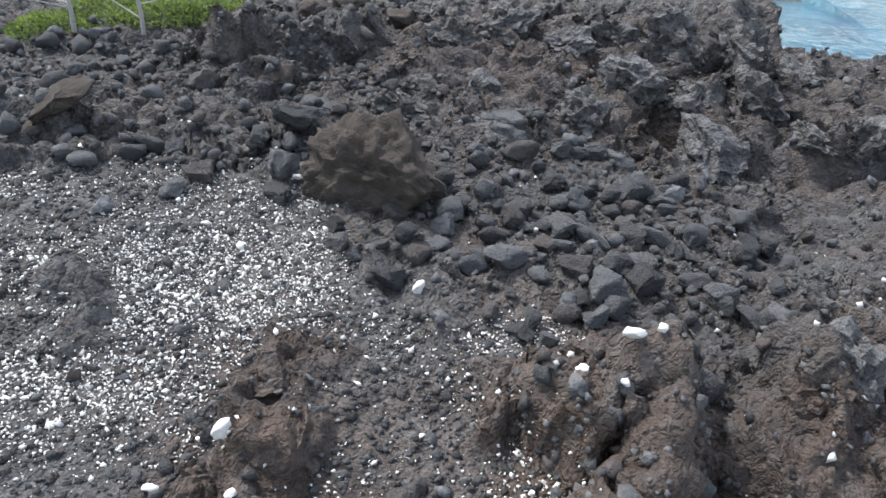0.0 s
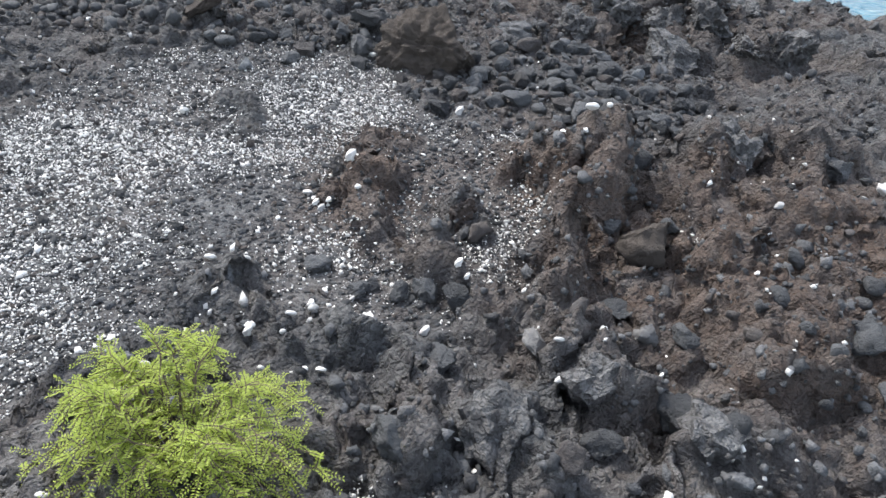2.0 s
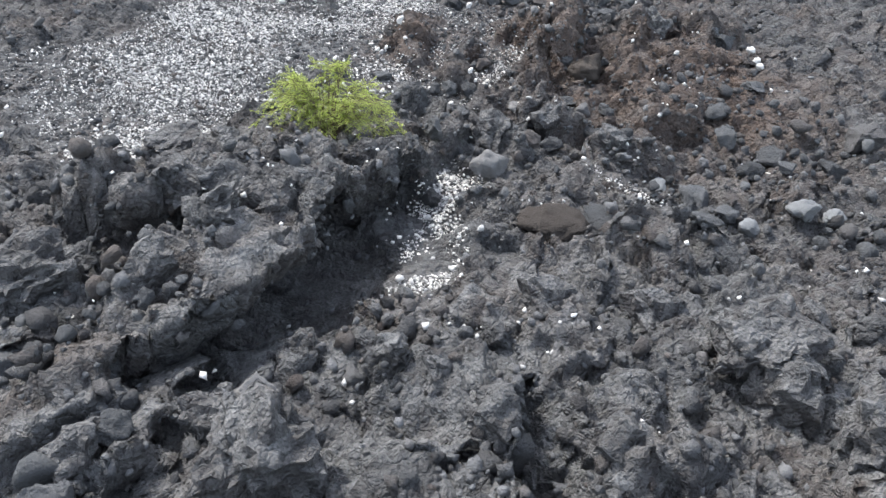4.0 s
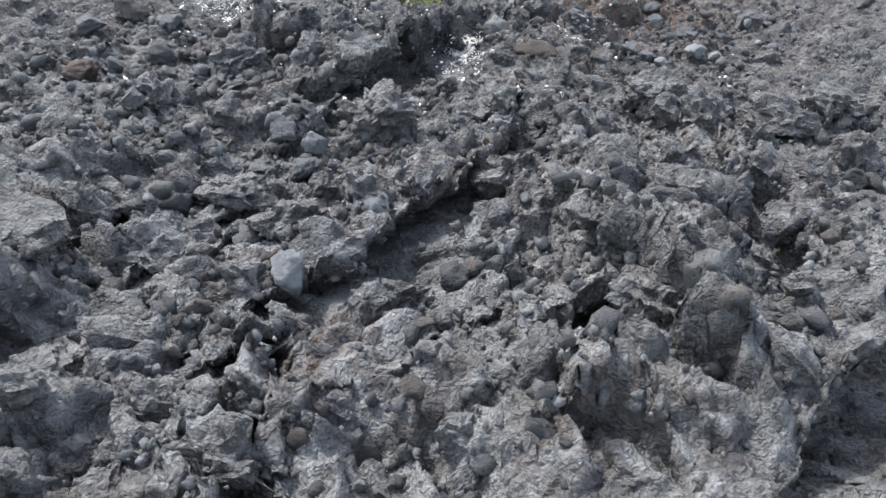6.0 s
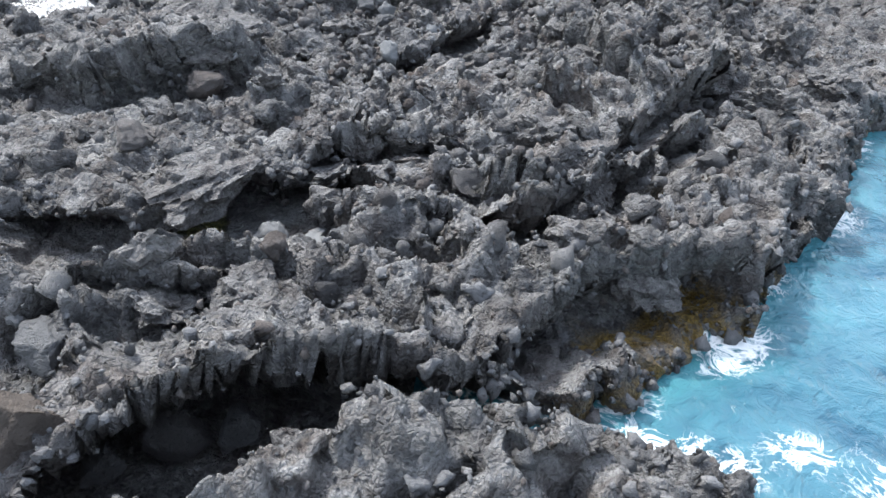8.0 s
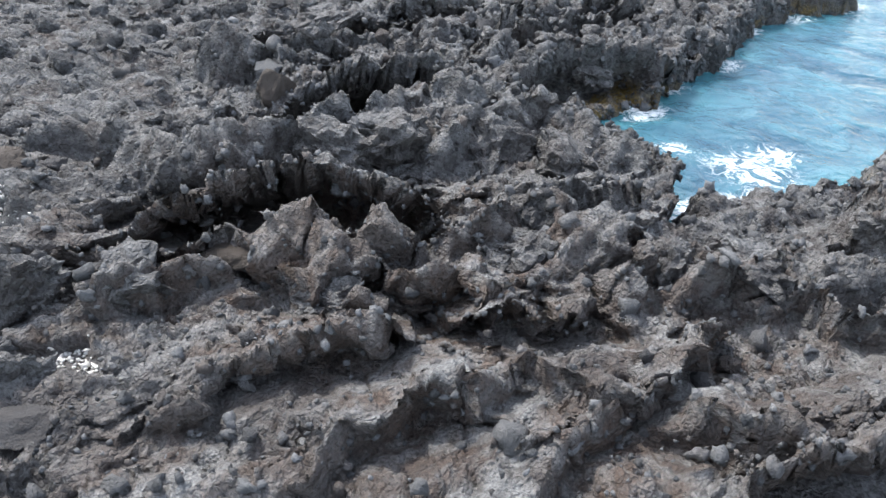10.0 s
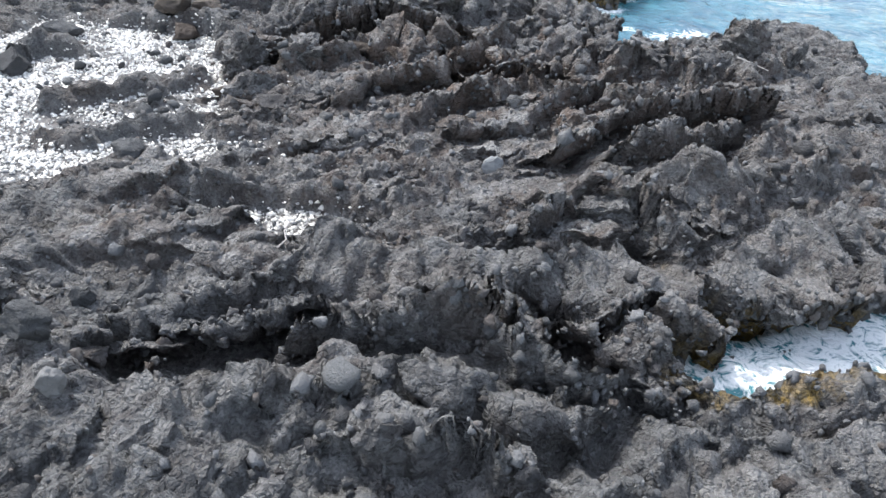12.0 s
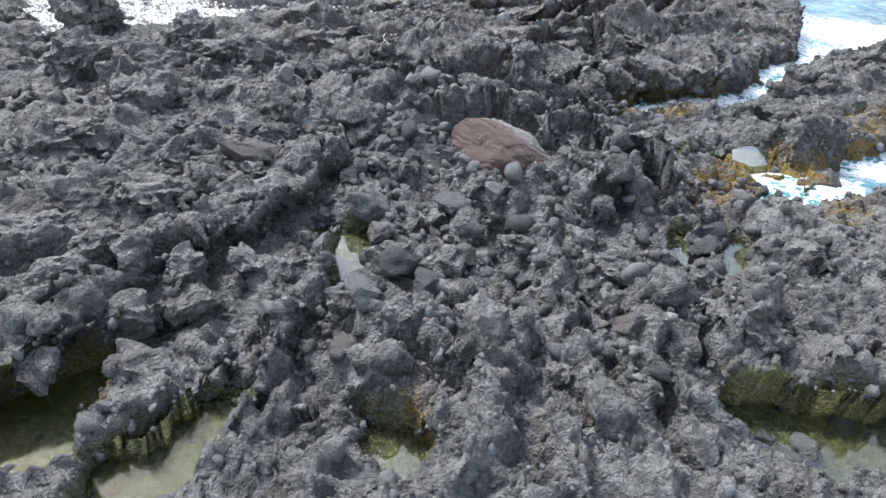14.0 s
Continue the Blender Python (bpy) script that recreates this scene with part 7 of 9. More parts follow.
lava_block(5.93, -6.96, 0.3, 0.95, 0.91, 0.86, 106, 6)
lava_block(4.41, -8.46, 0.4, 0.94, 0.98, 0.84, 159, 0)
lava_block(4.07, -7.18, 0.5, 0.86, 0.64, 0.69, 32, 1)
lava_block(3.49, -6.31, 0.5, 1.03, 0.87, 0.82, 85, 2)
lava_block(2.89, -5.1, 0.5, 1.02, 0.97, 0.71, 138, 3)
lava_block(4.48, -9.64, 0.3, 0.91, 0.96, 0.64, 11, 4)
lava_block(2.28, -9.39, 0.7, 0.95, 0.91, 0.95, 170, 5)
lava_block(0.63, -11.66, 0.4, 0.72, 0.54, 0.51, 96, 6)
lava_block(2.56, -12.16, 0.5, 0.84, 0.80, 0.76, 22, 0)
lava_block(0.34, -8.47, 0.4, 0.90, 0.94, 0.63, 75, 1)
lava_block(-1.58, -9.45, 0.5, 0.92, 0.69, 0.64, 128, 2)
lava_block(-3.25, -9.3, 0.3, 0.96, 0.81, 0.57, 1, 3)
lava_block(-3.66, -10.63, 0.3, 0.92, 0.88, 0.65, 54, 4)
lava_block(-4.11, -12.88, 0.3, 0.85, 0.64, 0.60, 160, 5)
lava_block(-2.98, -13.23, 0.3, 0.81, 0.69, 0.49, 33, 6)
lava_block(0.11, -12.77, 0.3, 0.77, 0.80, 0.54, 139, 0)
lava_block(1.05, -12.63, 0.4, 0.82, 0.61, 0.57, 12, 1)
lava_block(6.4, -8.78, 0.4, 1.23, 1.05, 0.98, 53, 2)
lava_block(6.61, -10.56, 0.3, 1.09, 1.03, 0.76, 106, 3)
lava_block(5.02, -11.95, 0.3, 1.00, 1.05, 0.70, 159, 4)
lava_block(0.77, -14.19, 0.4, 1.13, 0.96, 0.79, 117, 5)
lava_block(-2.27, -17.93, 0.2, 0.78, 0.74, 0.62, 170, 6)
lava_block(-0.98, -18.47, 0.3, 0.83, 0.62, 0.50, 96, 0)
lava_block(1.77, 4.44, 0.3, 0.84, 0.63, 0.84, 0, 1)
lava_block(3.66, 5.1, 0.3, 0.95, 0.81, 0.85, 53, 2)
lava_block(4.71, 5.71, 0.3, 0.90, 0.85, 0.54, 106, 3)
lava_block(-0.29, 2.55, 0.1, 0.45, 0.47, 0.49, 159, 4)
lava_block(-1.42, 4.31, 0.2, 0.86, 0.64, 0.60, 32, 5)
lava_block(-7.65, -36.62, 0.4, 0.95, 0.8, 1.0, 20, 1)
lava_block(-7.05, -36.5, 0.4, 0.85, 0.7, 0.9, 95, 4)
lava_block(-7.5, -33.7, 0.4, 1.1, 0.9, 0.7, 60, 2)
lava_block(-7.7, -38.5, 0.35, 1.0, 0.8, 0.6, 140, 5)
lava_block(-6.3, -38.0, 0.3, 0.9, 0.7, 0.6, 10, 3)
lava_block(-5.9, -39.2, 0.35, 0.85, 0.7, 0.55, 75, 0)
lava_block(-5.3, -39.9, 0.4, 0.8, 0.6, 0.5, 30, 6)
# brown crags of the upper beach
for _crag in ((1.70, 4.45, 0.80, 0.80, 0.60, 0.95, 20, 0), (1.72, 3.95, 0.55, 0.62, 0.75, 1.00, 60, 1), (1.42, 3.40, 0.45, 0.62, 0.80, 0.85, 5, 2), (1.12, 2.55, 0.38, 0.55, 1.05, 0.75, 0, 3), (0.98, 1.80, 0.30, 0.62, 0.65, 0.60, 30, 4),
              (1.15, 4.55, 0.65, 0.50, 0.45, 0.60, 80, 3),
              (-1.30, 4.60, 0.35, 0.75, 0.60, 0.55, 0, 1), (-1.05, 4.00, 0.35, 0.36, 0.75, 0.60, 0, 0), (-1.62, 3.75, 0.30, 0.42, 0.85, 0.50, -35, 2),
              (-0.10, 3.25, 0.28, 0.34, 0.42, 0.50, 15, 4), (-0.28, 2.35, 0.28, 0.36, 0.55, 0.55, 0, 3), (-3.48, 5.40, 0.35, 0.50, 0.75, 0.35, 40, 2), (0.58, 4.45, 0.30, 0.40, 0.60, 0.55, 0, 4),
              (3.35, 4.75, 0.55, 0.65, 0.80, 0.75, 10, 1), (3.95, 5.30, 0.50, 0.70, 0.60, 0.60, 70, 0), (4.75, 5.50, 0.50, 0.90, 0.55, 0.50, 100, 3), (2.75, 2.40, 0.30, 0.45, 0.50, 0.50, 0, 2), (3.20, 1.90, 0.25, 0.55, 0.70, 0.45, 50, 4)):
    brown_crag(*_crag)
_rnd = random.Random(12)
_set, _rest = [], []
for _x0, _x1, _y0, _y1, _n in ((-6.5, 5.5, -19.0, -4.0, 150), (-9.0, 1.5, -44.0, -35.5, 70), (-12.0, -5.8, -22.5, -7.0, 70)):
    _goal = len(_set) + _n
    for _ in range(_n * 6):
        _px, _py, _s = _rnd.uniform(_x0, _x1), _rnd.uniform(_y0, _y1), _rnd.uniform(0.34, 0.78)
        if len(_set) >= _goal:
            break
        _z = float(ground_at(_px, _py))
        _i, _j = np.searchsorted(GY, _py), np.searchsorted(GX, _px)
        if CALM[_i, _j] > 0.2 or _z < -0.1 or max(MASK[k][_i, _j] for k in ("coral", "shine", "pool", "sea")) > 0.05 or any((_px - a) ** 2 + (_py - b) ** 2 < 0.3 * (_s + c) ** 2 for a, b, c in _set) or math.hypot(_px + 0.7, _py + 37.9) < 1.4:
            continue
        _set.append((_px, _py, _s))
        if len(_set) <= 70 or _n == 70 and _x1 > 0 and len(_set) <= 185:
            lava_block(_px, _py, _z - 0.1 * _s, _s, _s * _rnd.uniform(0.7, 1.0), _s * _rnd.uniform(0.6, 0.95), _rnd.uniform(0, 180), _rnd.randrange(7))
        else:
            _rest.append((_px, _py, _z, _s))
# on the beach of stones
boulder(-2.35, 12.75, 0.65, 0.52, 0.42, 0, "b", 8, 0.9)
boulder(-4.92, 8.69, 0.88, 0.79, 0.35, 67, "b", 0, 0.9)
boulder(-2.89, 10.71, 0.80, 0.80, 0.52, 134, "b", 1, 0.9)
boulder(-3.72, 12.97, 1.02, 0.81, 0.51, 21, "b", 2, 0.9)
boulder(-1.89, 13.26, 0.67, 0.60, 0.43, 88, "b", 3, 0.9)
boulder(-0.95, 13.54, 0.56, 0.56, 0.36, 155, "b", 4, 0.9)
boulder(-1.99, 9.03, 0.72, 0.57, 0.36, 0, "g", 5, 0.6)
boulder(-3.62, 10.25, 0.50, 0.50, 0.32, 134, "g", 6, 0.6)
boulder(-1.82, 9.76, 0.67, 0.54, 0.24, 21, "g", 7, 0.6)
boulder(-2.47, 8.74, 0.39, 0.35, 0.25, 88, "g", 8, 0.6)
boulder(-3.36, 8.25, 0.30, 0.30, 0.19, 155, "g", 0, 0.6)
boulder(-5.64, 10.45, 0.38, 0.30, 0.24, 42, "g", 1, 0.6)
boulder(-5.88, 12.14, 0.32, 0.29, 0.21, 109, "g", 2, 0.6)
boulder(-2.93, 7.87, 0.43, 0.43, 0.28, 176, "g", 3, 0.6)
boulder(-3.12, 7.43, 0.34, 0.27, 0.17, 63, "g", 4, 0.6)
boulder(-1.97, 7.54, 0.41, 0.37, 0.21, 130, "g", 5, 0.6)
boulder(-2, 7.99, 0.43, 0.43, 0.28, 17, "g", 6, 0.6)
boulder(-3.77, 6.99, 0.30, 0.27, 0.19, 67, "p", 7, 0.7)
boulder(3.46, 7.15, 0.35, 0.28, 0.23, 0, "g", 8, 0.25)
boulder(2.09, 6.34, 0.45, 0.40, 0.29, 67, "g", 0, 0.25)
boulder(1.65, 6.12, 0.41, 0.41, 0.27, 134, "g", 1, 0.25)
boulder(1.51, 5.74, 0.25, 0.20, 0.16, 21, "g", 2, 0.25)
boulder(3.29, 7.89, 0.31, 0.28, 0.20, 88, "g", 3, 0.25)
boulder(2.36, 9.4, 0.39, 0.39, 0.26, 155, "g", 4, 0.25)
boulder(1.95, 9.41, 0.48, 0.38, 0.31, 42, "g", 5, 0.25)
boulder(1.54, 9.31, 0.35, 0.32, 0.23, 109, "g", 6, 0.25)
boulder(0.86, 9.98, 0.59, 0.59, 0.39, 176, "g", 7, 0.25)
boulder(1.55, 7.98, 0.42, 0.34, 0.27, 63, "g", 8, 0.25)
boulder(0.5, 8.01, 0.50, 0.45, 0.25, 130, "g", 0, 0.25)
boulder(1.31, 8.42, 0.33, 0.33, 0.21, 17, "g", 1, 0.25)
boulder(1.13, 6.99, 0.29, 0.23, 0.19, 84, "g", 2, 0.25)
boulder(1.45, 6.54, 0.43, 0.39, 0.28, 151, "g", 3, 0.25)
boulder(1.91, 6.68, 0.31, 0.31, 0.20, 38, "g", 4, 0.25)
boulder(2.21, 6.66, 0.31, 0.24, 0.20, 105, "g", 5, 0.25)
boulder(-0.03, 7.12, 0.39, 0.35, 0.26, 172, "g", 6, 0.25)
boulder(-0.52, 6.17, 0.36, 0.36, 0.23, 59, "g", 7, 0.25)
boulder(-1.24, 7.02, 0.30, 0.24, 0.19, 126, "g", 8, 0.25)
boulder(-0.95, 6.5, 0.28, 0.25, 0.18, 13, "g", 0, 0.25)
boulder(-1.16, 6.68, 0.25, 0.25, 0.16, 80, "g", 1, 0.25)
boulder(-0.08, 6.74, 0.32, 0.25, 0.21, 147, "g", 2, 0.25)
boulder(0.77, 5.48, 0.27, 0.25, 0.14, 34, "g", 3, 0.25)
boulder(1.27, 5.89, 0.29, 0.29, 0.19, 101, "g", 4, 0.25)
boulder(2.89, 6.21, 0.35, 0.28, 0.23, 168, "g", 5, 0.25)
boulder(3.32, 6.83, 0.28, 0.25, 0.18, 55, "g", 6, 0.25)
boulder(3.47, 6.02, 0.40, 0.40, 0.26, 122, "g", 7, 0.25)
boulder(3.22, 5.75, 0.33, 0.27, 0.22, 9, "g", 8, 0.25)
boulder(2.26, 8.43, 0.51, 0.46, 0.25, 76, "g", 0, 0.25)
boulder(2.88, 7.34, 0.29, 0.29, 0.19, 143, "g", 1, 0.25)
boulder(-0.57, 7.42, 0.41, 0.33, 0.27, 30, "g", 2, 0.25)
boulder(1.41, 7.31, 0.46, 0.42, 0.30, 97, "g", 3, 0.25)
boulder(0.76, 9.5, 0.49, 0.49, 0.32, 164, "g", 4, 0.25)
boulder(2.15, 7.18, 0.39, 0.35, 0.25, 118, "g", 5, 0.25)
boulder(2.6, 6.98, 0.25, 0.25, 0.16, 5, "g", 6, 0.25)
boulder(0.94, 7.71, 0.41, 0.37, 0.27, 139, "g", 7, 0.25)
boulder(2.95, 8.55, 0.29, 0.23, 0.19, 0, "p", 8, 0.25)
boulder(1.74, 7.01, 0.25, 0.25, 0.17, 134, "p", 0, 0.25)
boulder(2.07, 2.72, 0.74, 0.59, 0.55, 0, "b", 1, 0.2)
boulder(1.69, 3.08, 0.33, 0.27, 0.22, 0, "g", 2, 0.15)
boulder(2.42, 3.09, 0.27, 0.24, 0.27, 67, "g", 3, 0.15)
boulder(2.25, 1.34, 0.30, 0.30, 0.20, 134, "g", 4, 0.15)
boulder(-0.25, 0.65, 0.44, 0.39, 0.22, 88, "g", 5, 0.15)
boulder(1.87, 0.78, 0.34, 0.34, 0.22, 155, "g", 6, 0.15)
boulder(5.26, 5.14, 0.53, 0.43, 0.35, 42, "g", 7, 0.15)
boulder(3.47, 2.76, 0.17, 0.15, 0.11, 109, "g", 8, 0.15)
boulder(-1.02, 1.82, 0.22, 0.22, 0.14, 176, "g", 0, 0.15)
boulder(-1.19, 1.72, 0.24, 0.20, 0.16, 63, "g", 1, 0.15)
boulder(-1.69, 2.09, 0.31, 0.28, 0.20, 130, "g", 2, 0.15)
boulder(1.61, 1.81, 0.32, 0.32, 0.16, 17, "g", 3, 0.15)
boulder(-0.72, 1.76, 0.27, 0.22, 0.18, 84, "g", 4, 0.15)
boulder(-0.09, 1.66, 0.32, 0.29, 0.32, 151, "g", 5, 0.15)
boulder(-0.43, 1.82, 0.33, 0.33, 0.21, 38, "g", 6, 0.15)
boulder(1.87, 1.35, 0.32, 0.26, 0.26, 0, "p", 7, 0.05)
boulder(0.7, 0.99, 0.35, 0.32, 0.18, 67, "p", 8, 0.05)
# round the bush and in the gully
boulder(0.3, -1.35, 0.55, 0.44, 0.41, 0, "p", 1, 0.15)
boulder(2.85, -0.65, 0.35, 0.31, 0.14, 67, "p", 2, 0.15)
boulder(3.75, -2.06, 0.33, 0.33, 0.20, 134, "p", 3, 0.15)
boulder(1.25, -0.19, 0.34, 0.27, 0.22, 0, "g", 4, 0.2)
boulder(4.16, 0.62, 0.39, 0.39, 0.35, 134, "g", 5, 0.2)
boulder(-0.51, -0.51, 0.50, 0.40, 0.30, 21, "g", 6, 0.2)
boulder(0.02, -1.89, 0.46, 0.42, 0.28, 88, "g", 7, 0.2)
boulder(0.89, -0.57, 0.45, 0.36, 0.18, 42, "g", 8, 0.2)
boulder(4.8, 0.17, 0.53, 0.48, 0.27, 109, "g", 0, 0.2)
boulder(3.25, -1.33, 0.50, 0.50, 0.35, 176, "g", 1, 0.2)
boulder(3.54, -1.82, 0.34, 0.27, 0.22, 63, "g", 2, 0.2)
boulder(4.82, -0.43, 0.31, 0.28, 0.20, 130, "g", 3, 0.2)
boulder(4.31, -0.39, 0.38, 0.38, 0.23, 17, "g", 4, 0.2)
boulder(3.74, -1.35, 0.29, 0.23, 0.19, 84, "g", 5, 0.2)
boulder(2.98, -1.61, 0.29, 0.26, 0.19, 151, "g", 6, 0.2)
boulder(2.16, 0.13, 0.76, 0.76, 0.42, 38, "g", 7, 0.2)
boulder(-0.55, -1.85, 0.35, 0.28, 0.23, 105, "g", 8, 0.2)
boulder(0.31, -0.09, 0.41, 0.37, 0.27, 172, "g", 0, 0.2)
boulder(-1.71, -2.73, 0.22, 0.22, 0.14, 59, "g", 1, 0.2)
boulder(4.18, 1.49, 0.53, 0.42, 0.34, 126, "g", 2, 0.2)
boulder(5.17, 2.7, 0.41, 0.37, 0.27, 13, "g", 3, 0.2)
boulder(4.76, 5.55, 0.41, 0.32, 0.26, 147, "g", 4, 0.2)
boulder(1.76, -2.27, 0.65, 0.52, 0.23, 0, "d", 5, 0.2)
boulder(2.39, -2.67, 0.78, 0.70, 0.23, 67, "d", 6, 0.2)
boulder(2.94, -2.63, 0.42, 0.42, 0.17, 134, "d", 7, 0.2)
# among the diagonal crests
boulder(-2.51, -7.64, 0.39, 0.31, 0.35, 0, "p", 1, 0.2)
boulder(-2.09, -11.31, 0.50, 0.45, 0.45, 67, "p", 2, 0.2)
boulder(-1.39, -9.71, 0.46, 0.46, 0.37, 134, "p", 3, 0.2)
boulder(4.95, -1.92, 0.37, 0.29, 0.24, 21, "p", 4, 0.2)
boulder(4.51, -1.92, 0.48, 0.43, 0.31, 88, "p", 5, 0.2)
boulder(6.26, -0.66, 0.22, 0.22, 0.14, 155, "p", 6, 0.2)
boulder(-1.88, -6.03, 0.51, 0.41, 0.20, 42, "p", 7, 0.2)
boulder(-5.96, -4.55, 0.56, 0.45, 0.36, 0, "g", 8, 0.3)
boulder(-5.53, -7.12, 0.49, 0.44, 0.32, 67, "g", 0, 0.3)
boulder(0.4, -8.44, 0.54, 0.54, 0.43, 134, "g", 1, 0.3)
boulder(-0.31, -11, 0.39, 0.31, 0.28, 21, "g", 2, 0.3)
boulder(-6.56, -2.51, 0.53, 0.53, 0.35, 155, "g", 3, 0.3)
boulder(-5.36, -2.82, 0.45, 0.36, 0.29, 42, "g", 4, 0.3)
boulder(-4.82, -2.18, 0.59, 0.53, 0.38, 109, "g", 5, 0.3)
boulder(-5.64, -3.7, 0.43, 0.43, 0.28, 176, "g", 6, 0.3)
boulder(-4.3, -5.8, 0.54, 0.43, 0.35, 63, "g", 7, 0.3)
boulder(-3.42, -5.79, 0.44, 0.40, 0.29, 130, "g", 8, 0.3)
boulder(0.34, -10.94, 0.31, 0.31, 0.28, 17, "g", 0, 0.3)
boulder(0.12, -10.82, 0.26, 0.21, 0.17, 84, "g", 1, 0.3)
boulder(0.12, -11.35, 0.30, 0.27, 0.20, 151, "g", 2, 0.3)
boulder(-7.93, -3.21, 0.69, 0.55, 0.45, 105, "g", 3, 0.3)
boulder(-7.72, -1.93, 0.75, 0.68, 0.49, 172, "g", 4, 0.3)
boulder(6.26, 0.46, 0.72, 0.72, 0.47, 59, "g", 5, 0.3)
boulder(7.23, 0.75, 0.60, 0.48, 0.39, 126, "g", 6, 0.3)
boulder(5.6, -0.23, 0.46, 0.42, 0.30, 13, "g", 7, 0.3)
boulder(-2.89, -6.59, 0.41, 0.41, 0.27, 80, "g", 8, 0.3)
boulder(-3.04, -7.46, 0.54, 0.43, 0.35, 147, "g", 0, 0.3)
boulder(-2.58, -8.4, 0.49, 0.44, 0.24, 34, "g", 1, 0.3)
boulder(-3.19, -8.16, 0.43, 0.43, 0.21, 101, "g", 2, 0.3)
boulder(-7.18, -5.29, 0.59, 0.47, 0.38, 0, "b", 3, 0.3)
boulder(-4.1, -3.26, 0.65, 0.59, 0.43, 67, "b", 4, 0.3)
boulder(1.1, -2.68, 0.84, 0.67, 0.29, 21, "b", 5, 0.3)
boulder(0.47, -13.48, 0.67, 0.54, 0.47, 0, "g", 6, 0.3)
boulder(-1.31, -13.16, 0.19, 0.17, 0.12, 67, "g", 7, 0.3)
boulder(5.61, -7.47, 0.47, 0.47, 0.30, 134, "g", 8, 0.3)
boulder(-5.23, -12.9, 0.69, 0.55, 0.42, 0, "d", 0, 0.3)
# in the hollows above the cave
boulder(-4.49, -17.43, 0.70, 0.56, 0.42, 0, "d", 2, -0.3)
boulder(-3.03, -16.77, 0.59, 0.47, 0.53, 0, "p", 3, -0.2)
boulder(-2.38, -16.96, 0.54, 0.48, 0.32, 67, "p", 4, -0.2)
boulder(-2.54, -16.56, 0.42, 0.42, 0.25, 134, "p", 5, -0.2)
boulder(-0.1, -15.19, 0.23, 0.18, 0.32, 21, "p", 6, -0.2)
boulder(-2.47, -17.59, 0.47, 0.38, 0.33, 0, "g", 7, -0.1)
boulder(-2.28, -16.14, 0.43, 0.38, 0.28, 67, "g", 8, -0.1)
boulder(-0.94, -16.07, 0.35, 0.28, 0.23, 21, "g", 0, -0.1)
boulder(-2.04, -17.33, 0.38, 0.35, 0.35, 88, "g", 1, -0.1)
boulder(-3.74, -17.73, 0.31, 0.31, 0.20, 155, "g", 2, -0.1)
boulder(-0.5, -15.73, 0.65, 0.52, 0.58, 0, "g", 3, 0.3)
boulder(-5.56, -15.25, 0.63, 0.63, 0.38, 134, "g", 4, 0.3)
boulder(-2.78, -17.83, 0.41, 0.33, 0.17, 0, "p", 5, 0.3)
boulder(-3.9, -16.98, 0.39, 0.35, 0.26, 67, "p", 6, 0.3)
boulder(-4.08, -21.19, 0.78, 0.63, 0.55, 0, "b", 7, 0.4)
boulder(-3.18, -20.19, 0.75, 0.60, 0.38, 0, "g", 8, -0.7)
boulder(-3.89, -20.59, 0.61, 0.55, 0.31, 67, "g", 0, -0.7)
boulder(-2.7, -20.04, 0.44, 0.44, 0.29, 134, "g", 1, -0.7)
# round the pebble bay
boulder(-7.89, -24.24, 0.80, 0.64, 0.48, 0, "b", 3, 0.3)
boulder(-7.18, -24.2, 0.64, 0.58, 0.38, 67, "b", 4, 0.3)
boulder(-7.57, -24.86, 0.61, 0.61, 0.37, 134, "b", 5, 0.3)
boulder(-5.39, -28.15, 0.76, 0.61, 0.38, 21, "b", 6, 0.3)
boulder(-3.62, -25.75, 0.95, 0.7, 0.3, 0, "b", 2, 0.15)
boulder(-0.64, -30.33, 0.39, 0.32, 0.24, 0, "p", 8, 0.4)
boulder(-1.09, -27.09, 0.42, 0.38, 0.17, 67, "p", 0, 0.4)
boulder(-1.61, -22.54, 0.25, 0.25, 0.17, 134, "p", 1, 0.4)
boulder(1.16, -24.22, 0.35, 0.28, 0.23, 21, "p", 2, 0.4)
boulder(-4.73, -28.46, 0.60, 0.48, 0.30, 0, "g", 3, 0.2)
boulder(-2.42, -23.89, 0.43, 0.38, 0.28, 67, "g", 4, 0.2)
boulder(-4.47, -19.99, 0.63, 0.63, 0.41, 134, "g", 5, 0.2)
boulder(-5.34, -24.93, 0.36, 0.29, 0.24, 21, "g", 6, 0.2)
boulder(-6.51, -23.98, 0.40, 0.36, 0.26, 88, "g", 7, 0.2)
boulder(-2.97, -32.12, 0.42, 0.34, 0.34, 0, "d", 8, -0.05)
boulder(-4.86, -31.93, 0.31, 0.28, 0.19, 67, "d", 0, -0.05)
boulder(-10.15, -25.25, 0.88, 0.70, 0.44, 0, "d", 1, 0.1)
boulder(-10.11, -27.46, 0.78, 0.70, 0.54, 67, "d", 2, 0.1)
boulder(-6.28, -30.91, 0.48, 0.48, 0.31, 134, "d", 3, 0.1)
boulder(-4.16, -35.96, 0.37, 0.29, 0.15, 0, "p", 4, 0.5)
boulder(-4.8, -36.21, 0.29, 0.26, 0.38, 67, "p", 5, 0.5)
boulder(-5.43, -34.45, 0.31, 0.25, 0.20, 0, "g", 6, 0.45)
boulder(-4.92, -35.28, 0.32, 0.29, 0.21, 67, "g", 7, 0.45)
boulder(-5.5, -35.42, 0.58, 0.58, 0.37, 134, "g", 8, 0.45)
boulder(-4.07, -35.28, 0.64, 0.51, 0.25, 21, "g", 0, 0.45)
